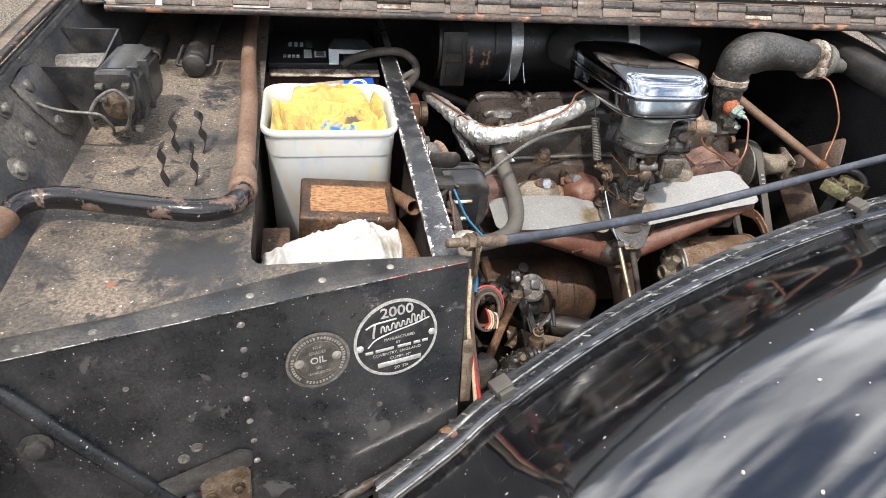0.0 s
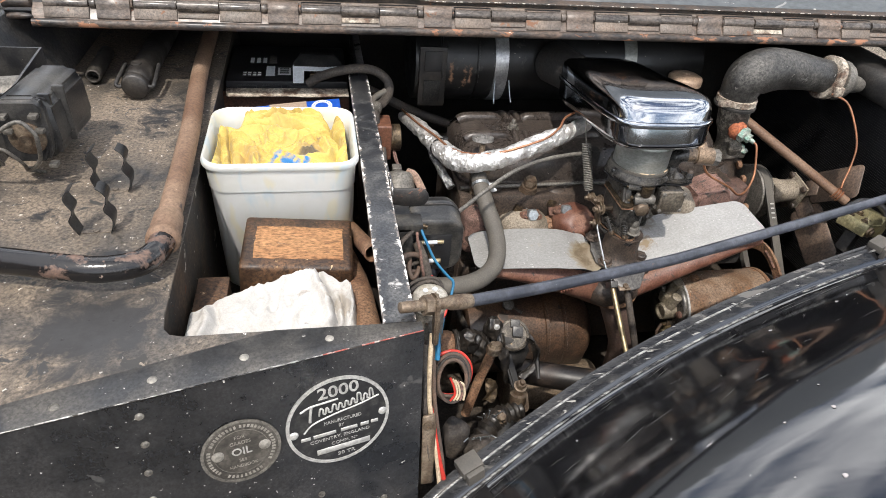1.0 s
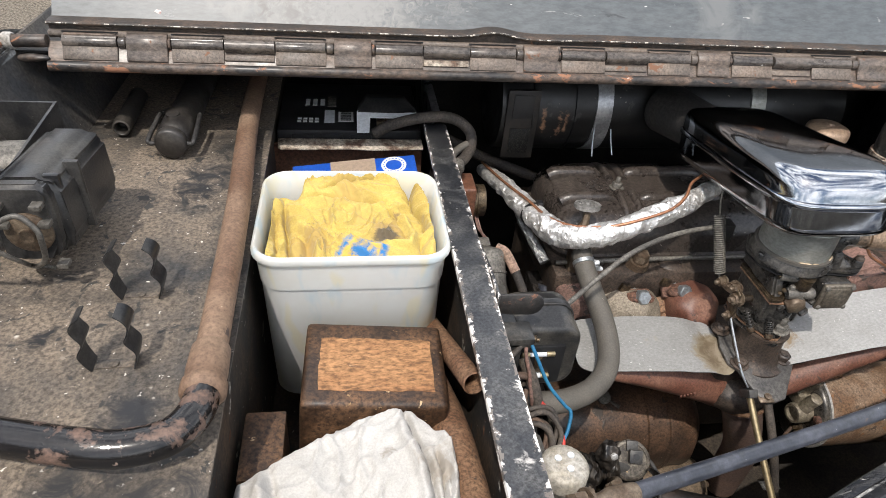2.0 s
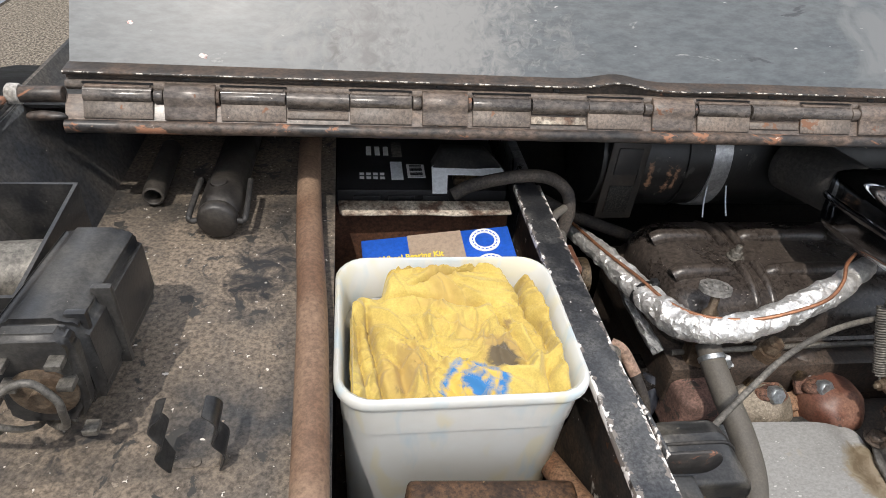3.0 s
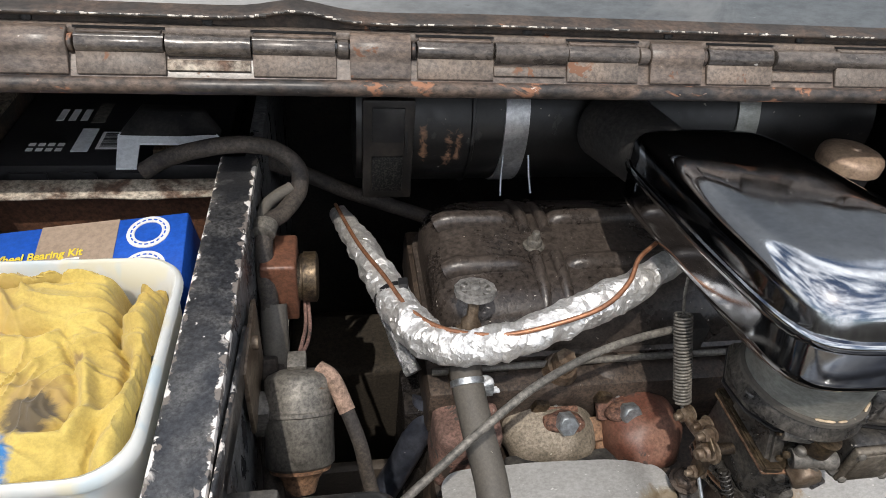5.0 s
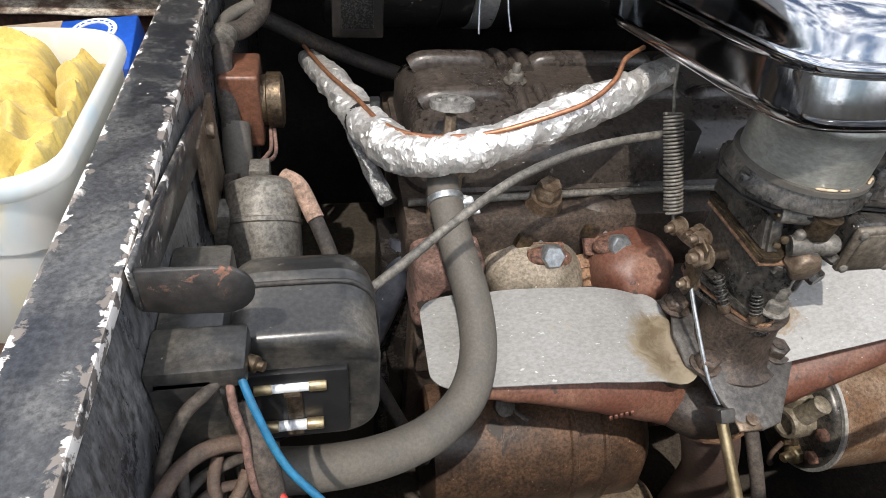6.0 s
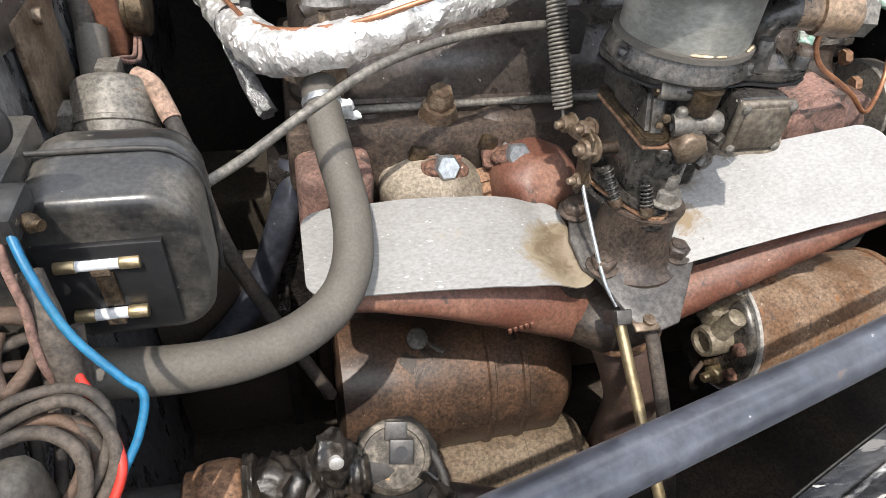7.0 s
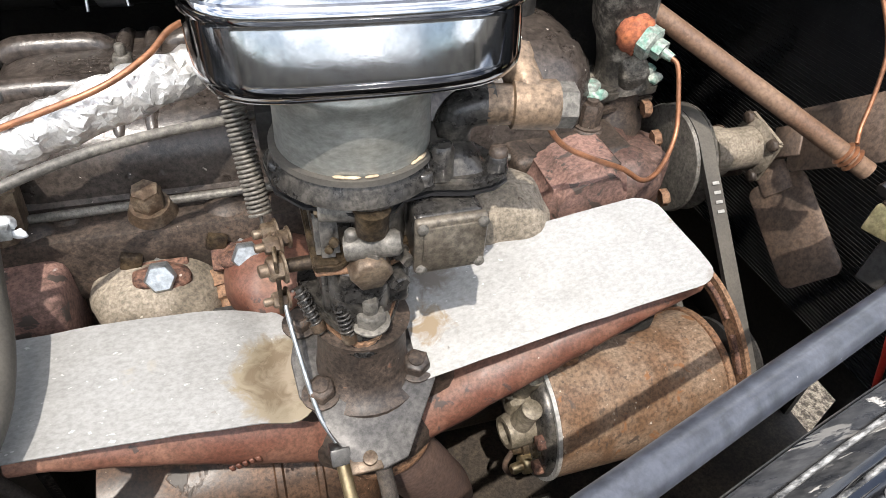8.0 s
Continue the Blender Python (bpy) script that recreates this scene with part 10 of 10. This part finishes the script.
tube(bm, [(hc.x - 0.005, hc.y - 0.043, hc.z - 0.018), (hc.x + 0.025, 1.110, 1.030), (1.098, 1.085, 1.000), (1.106, 1.062, 0.962), (1.102, 1.048, 0.925), (1.090, 1.035, 0.898), (1.082, 1.025, 0.888)], 0.0021, 8)
part("copper_lead", bm, M_copper, hoset)

tie = thing("radiator_stay", "rusty brown radiator stay tube", "stay", (0.98, 1.1, 0.9))
bm = B()
ST0, ST1 = Vector((0.915, 1.160, 0.972)), Vector((1.092, 1.008, 0.867))
tube(bm, [ST0, ST0.lerp(ST1, 0.5), ST1], 0.0092, 16, wobble=0.03)
part("tube", bm, M_rustpipe, tie)
for k in range(3):
    bm = B()
    c = ST0.lerp(ST1, 0.88 + 0.022 * k)
    lathe(bm, c, ST1 - ST0, [(0, 0.0100), (0.0018, 0.0125), (0.0036, 0.0100)], 20)
    part("copper_turn", bm, M_copper, tie)
latch_r = thing("bonnet_catch", "greenish brass bonnet catch with black wire beside the wing", "catch", (1.06, 0.90, 0.88))
bm = B()
LM = Matrix.Translation((1.050, 0.925, 0.878)) @ Matrix.Rotation(0.35, 4, "Z") @ Matrix.Rotation(0.25, 4, "Y")
M_olive = surf("olive_plated_steel", (0.20, 0.175, 0.09), (0.32, 0.28, 0.16), 60, (0.42, 0.62), 0.38, metal=0.5, fine_amt=0.25, patches=[((0.12, 0.09, 0.05), 0.66, 70, 0.6, 0.2)], bump=0.25)
box(bm, (-0.036, -0.030, -0.014), (0.026, 0.024, 0.010), 0.003, 2, LM)
cbody2 = part("body", bm, M_olive, latch_r)
bm = B()
prism(bm, [LM @ Vector(p) for p in ((-0.030, -0.026, 0.010), (0.024, -0.026, 0.010), (0.024, -0.020, 0.022), (0.006, -0.010, 0.026), (-0.024, -0.016, 0.020))], LM.to_3x3() @ Vector((0, 0.004, 0.001)), 0.001, 1)
part("lever", bm, M_olive, latch_r)
bm = B()
box(bm, (0.028, -0.026, -0.020), (0.060, 0.026, 0.020), 0.003, 2, LM)
part("side_plate", bm, M_olive, latch_r)
for dx, dy in ((-0.022, -0.016), (0.010, 0.012), (-0.024, 0.014)):
    bm = B()
    hexbolt(bm, LM @ Vector((dx, dy, 0.010)), LM.to_3x3() @ Vector((0, 0, 1)), 0.006, 0.005, 0.009)
    part("bolt", bm, M_brass, cbody2)
bm = B()
tube(bm, [LM @ Vector(p) for p in ((-0.010, 0.030, 0.014), (0.014, 0.022, 0.032), (0.036, 0.004, 0.036), (0.050, -0.012, 0.026), (0.052, -0.024, 0.004))], 0.006, 12)
part("black_cable", bm, M_battery, latch_r, "black cable")
bm = B()
lathe(bm, LM @ Vector((-0.026, -0.030, -0.002)), LM.to_3x3() @ Vector((0, -1, 0)), [(0, 0.010), (0.004, 0.010), (0.005, 0.006), (0.008, 0.006), (0.008, 0)], 16)
part("boss", bm, M_brass, latch_r)
bm = B()
box(bm, (-0.010, -0.012, -0.060), (0.014, 0.010, -0.012), 0.003, 2, LM)
part("post", bm, M_dark, latch_r)

rad = thing("radiator", "black radiator core with fine fins", "radiator", (1.2, 1.2, 0.6))
bm = B()
box(bm, (1.185, 0.86, 0.60), (1.235, 1.56, 1.03), 0.003)
core = part("core", bm, M_battery, rad)
bm = B()
for i in range(90):
    z = 0.605 + i * 0.0047
    vs_ = [bm.verts.new(p) for p in ((1.1845, 0.865, z), (1.1845, 1.555, z + 0.0), (1.1815, 1.555, z + 0.0011), (1.1815, 0.865, z + 0.0011))]
    bm.faces.new(vs_)
tagged(part("fin_pack", bm, M_dark, rad), kind="stuff")
bm = B()
box(bm, (1.16, 0.80, 1.02), (1.26, 1.58, 1.075), 0.02, 3)
part("header_tank", bm, M_dark, rad)
bm = B()
sheet(bm, lambda u, v: (1.20 + 0.10 * u, 1.40 - 0.62 * v, 1.115 - 0.10 * v ** 2 - 0.19 * v ** 5 - 0.02 * u), 6, 24, 0.004)
part("surround", bm, M_wall, rad, "dusty black radiator surround")
# unseen panels added ahead of the core so the bay front stays dark
for lo, hi in (((1.27, 0.4, 0.37), (1.28, 0.985, 1.06)), ((1.27, 1.03, 0.37), (1.28, 1.68, 1.06)), ((1.27, 0.985, 0.47), (1.28, 1.03, 1.06))):
    bm = B()
    box(bm, lo, hi, 0.0)
    part("added_front_panel", bm, M_dark, rad)
for y in (0.90, 1.50):
    bm = B()
    box(bm, (1.19, y, 0.37), (1.23, y + 0.04, 0.61), 0.003)
    part("foot", bm, M_dark, rad)
bm = B()
tube(bm, [(1.028, 0.875, 0.80), (1.036, 0.870, 0.770), (1.046, 0.868, 0.742), (1.068, 0.866, 0.692), (1.09, 0.87, 0.64), (1.15, 0.90, 0.55), (1.20, 0.92, 0.45)], 0.003, 8)
part("red_lead", bm, M_red_wire, rad, "red wire")

# fuel union on the carburettor
M_tee = surf("dull_tan_brass", (0.25, 0.175, 0.115), (0.16, 0.115, 0.08), 40, (0.42, 0.64), 0.45, metal=0.35, fine_amt=0.35, bump=0.25)
union = thing("fuel_union", "brown brass fuel union with tape at the carburettor", "pipe fitting", (0.705, 0.965, 0.97))
bm = B()
tube(bm, [(0.668, 0.985, 0.965), (0.668, 0.984, 0.980), (0.675, 0.982, 0.991), (0.692, 0.979, 0.994)], 0.0125, 16)
part("elbow", bm, M_carb, union)
bm = B()
lathe(bm, (0.686, 0.980, 0.9935), (1, -0.22, 0.0), [(0, 0.0125), (0.015, 0.0125), (0.016, 0.0150), (0.042, 0.0155), (0.044, 0.014)], 20)
part("brass_tee", bm, M_tee, union)
bm = B()
lathe(bm, (0.7285, 0.9705, 0.9935), (1, -0.22, 0.0), [(0, 0.0140), (0.011, 0.0140), (0.012, 0.012)], 6)
part("end_nut", bm, M_greydust, union)
bm = B()
lathe(bm, (0.712, 0.976, 0.998), (-0.08, 0.85, 0.5), [(0, 0.012), (0.022, 0.0115), (0.023, 0.0125), (0.032, 0.0125), (0.034, 0.009), (0.05, 0.008)], 8)
part("branch", bm, M_tee, union)
bm = B()
lump(bm, (0.709, 1.014, 1.018), (0.009, 0.011, 0.009), 0.35, 150)
part("tape", bm, M_white, union, "white sealing tape")

# ---- chassis and floor of the bay ----
chassis = thing("chassis", "dark brown chassis rails, plates added to keep the bay dark", "chassis", (0.6, 1.0, 0.38))
M_under = surf("brown_black_underside", (0.022, 0.018, 0.015), (0.055, 0.042, 0.03), 9, rough=0.85, fine_amt=0.4, bump=0.4)
# floor plates added to close the bay below and hold it dark
for lo, hi in (((-0.75, 0.40, 0.36), (-0.02, 1.68, 0.37)), ((-0.02, 0.40, 0.36), (0.135, 1.49, 0.37)), ((0.135, 0.50, 0.36), (0.34, 1.68, 0.37)), ((0.34, 0.45, 0.36), (0.815, 1.68, 0.37)), ((0.86, 0.45, 0.36), (1.285, 1.68, 0.37)), ((0.815, 0.45, 0.36), (0.86, 0.985, 0.37)), ((0.815, 1.01, 0.36), (0.86, 1.68, 0.37))):
    bm = B()
    box(bm, lo, hi, 0.0)
    part("added_floor_plate", bm, M_under, chassis)
for y, x0 in ((0.585, -0.75), (1.52, 0.40)):
    bm = B()
    box(bm, (x0, y, 0.36), (1.28, y + 0.06, 0.46), 0.004)
    part("rail", bm, M_under, chassis)
# block added and coloured dark so the gap behind the engine reads as shade
bm = B()
box(bm, (0.168, 1.30, 0.37), (0.333, 1.42, 0.63), 0.012, 3)
part("added_dark_block", bm, surf("dark_gap_fill", (0.026, 0.020, 0.013), (0.037, 0.029, 0.020), 20, rough=0.85, fine_amt=0.4), chassis)
bm = B()
tube(bm, [(0.330, 1.12, 0.80), (0.320, 1.10, 0.765), (0.296, 1.09, 0.70), (0.268, 1.08, 0.645), (0.225, 1.07, 0.60), (0.175, 1.06, 0.575), (0.12, 1.05, 0.565)], 0.015, 18)
part("lower_hose", bm, M_rod, chassis)
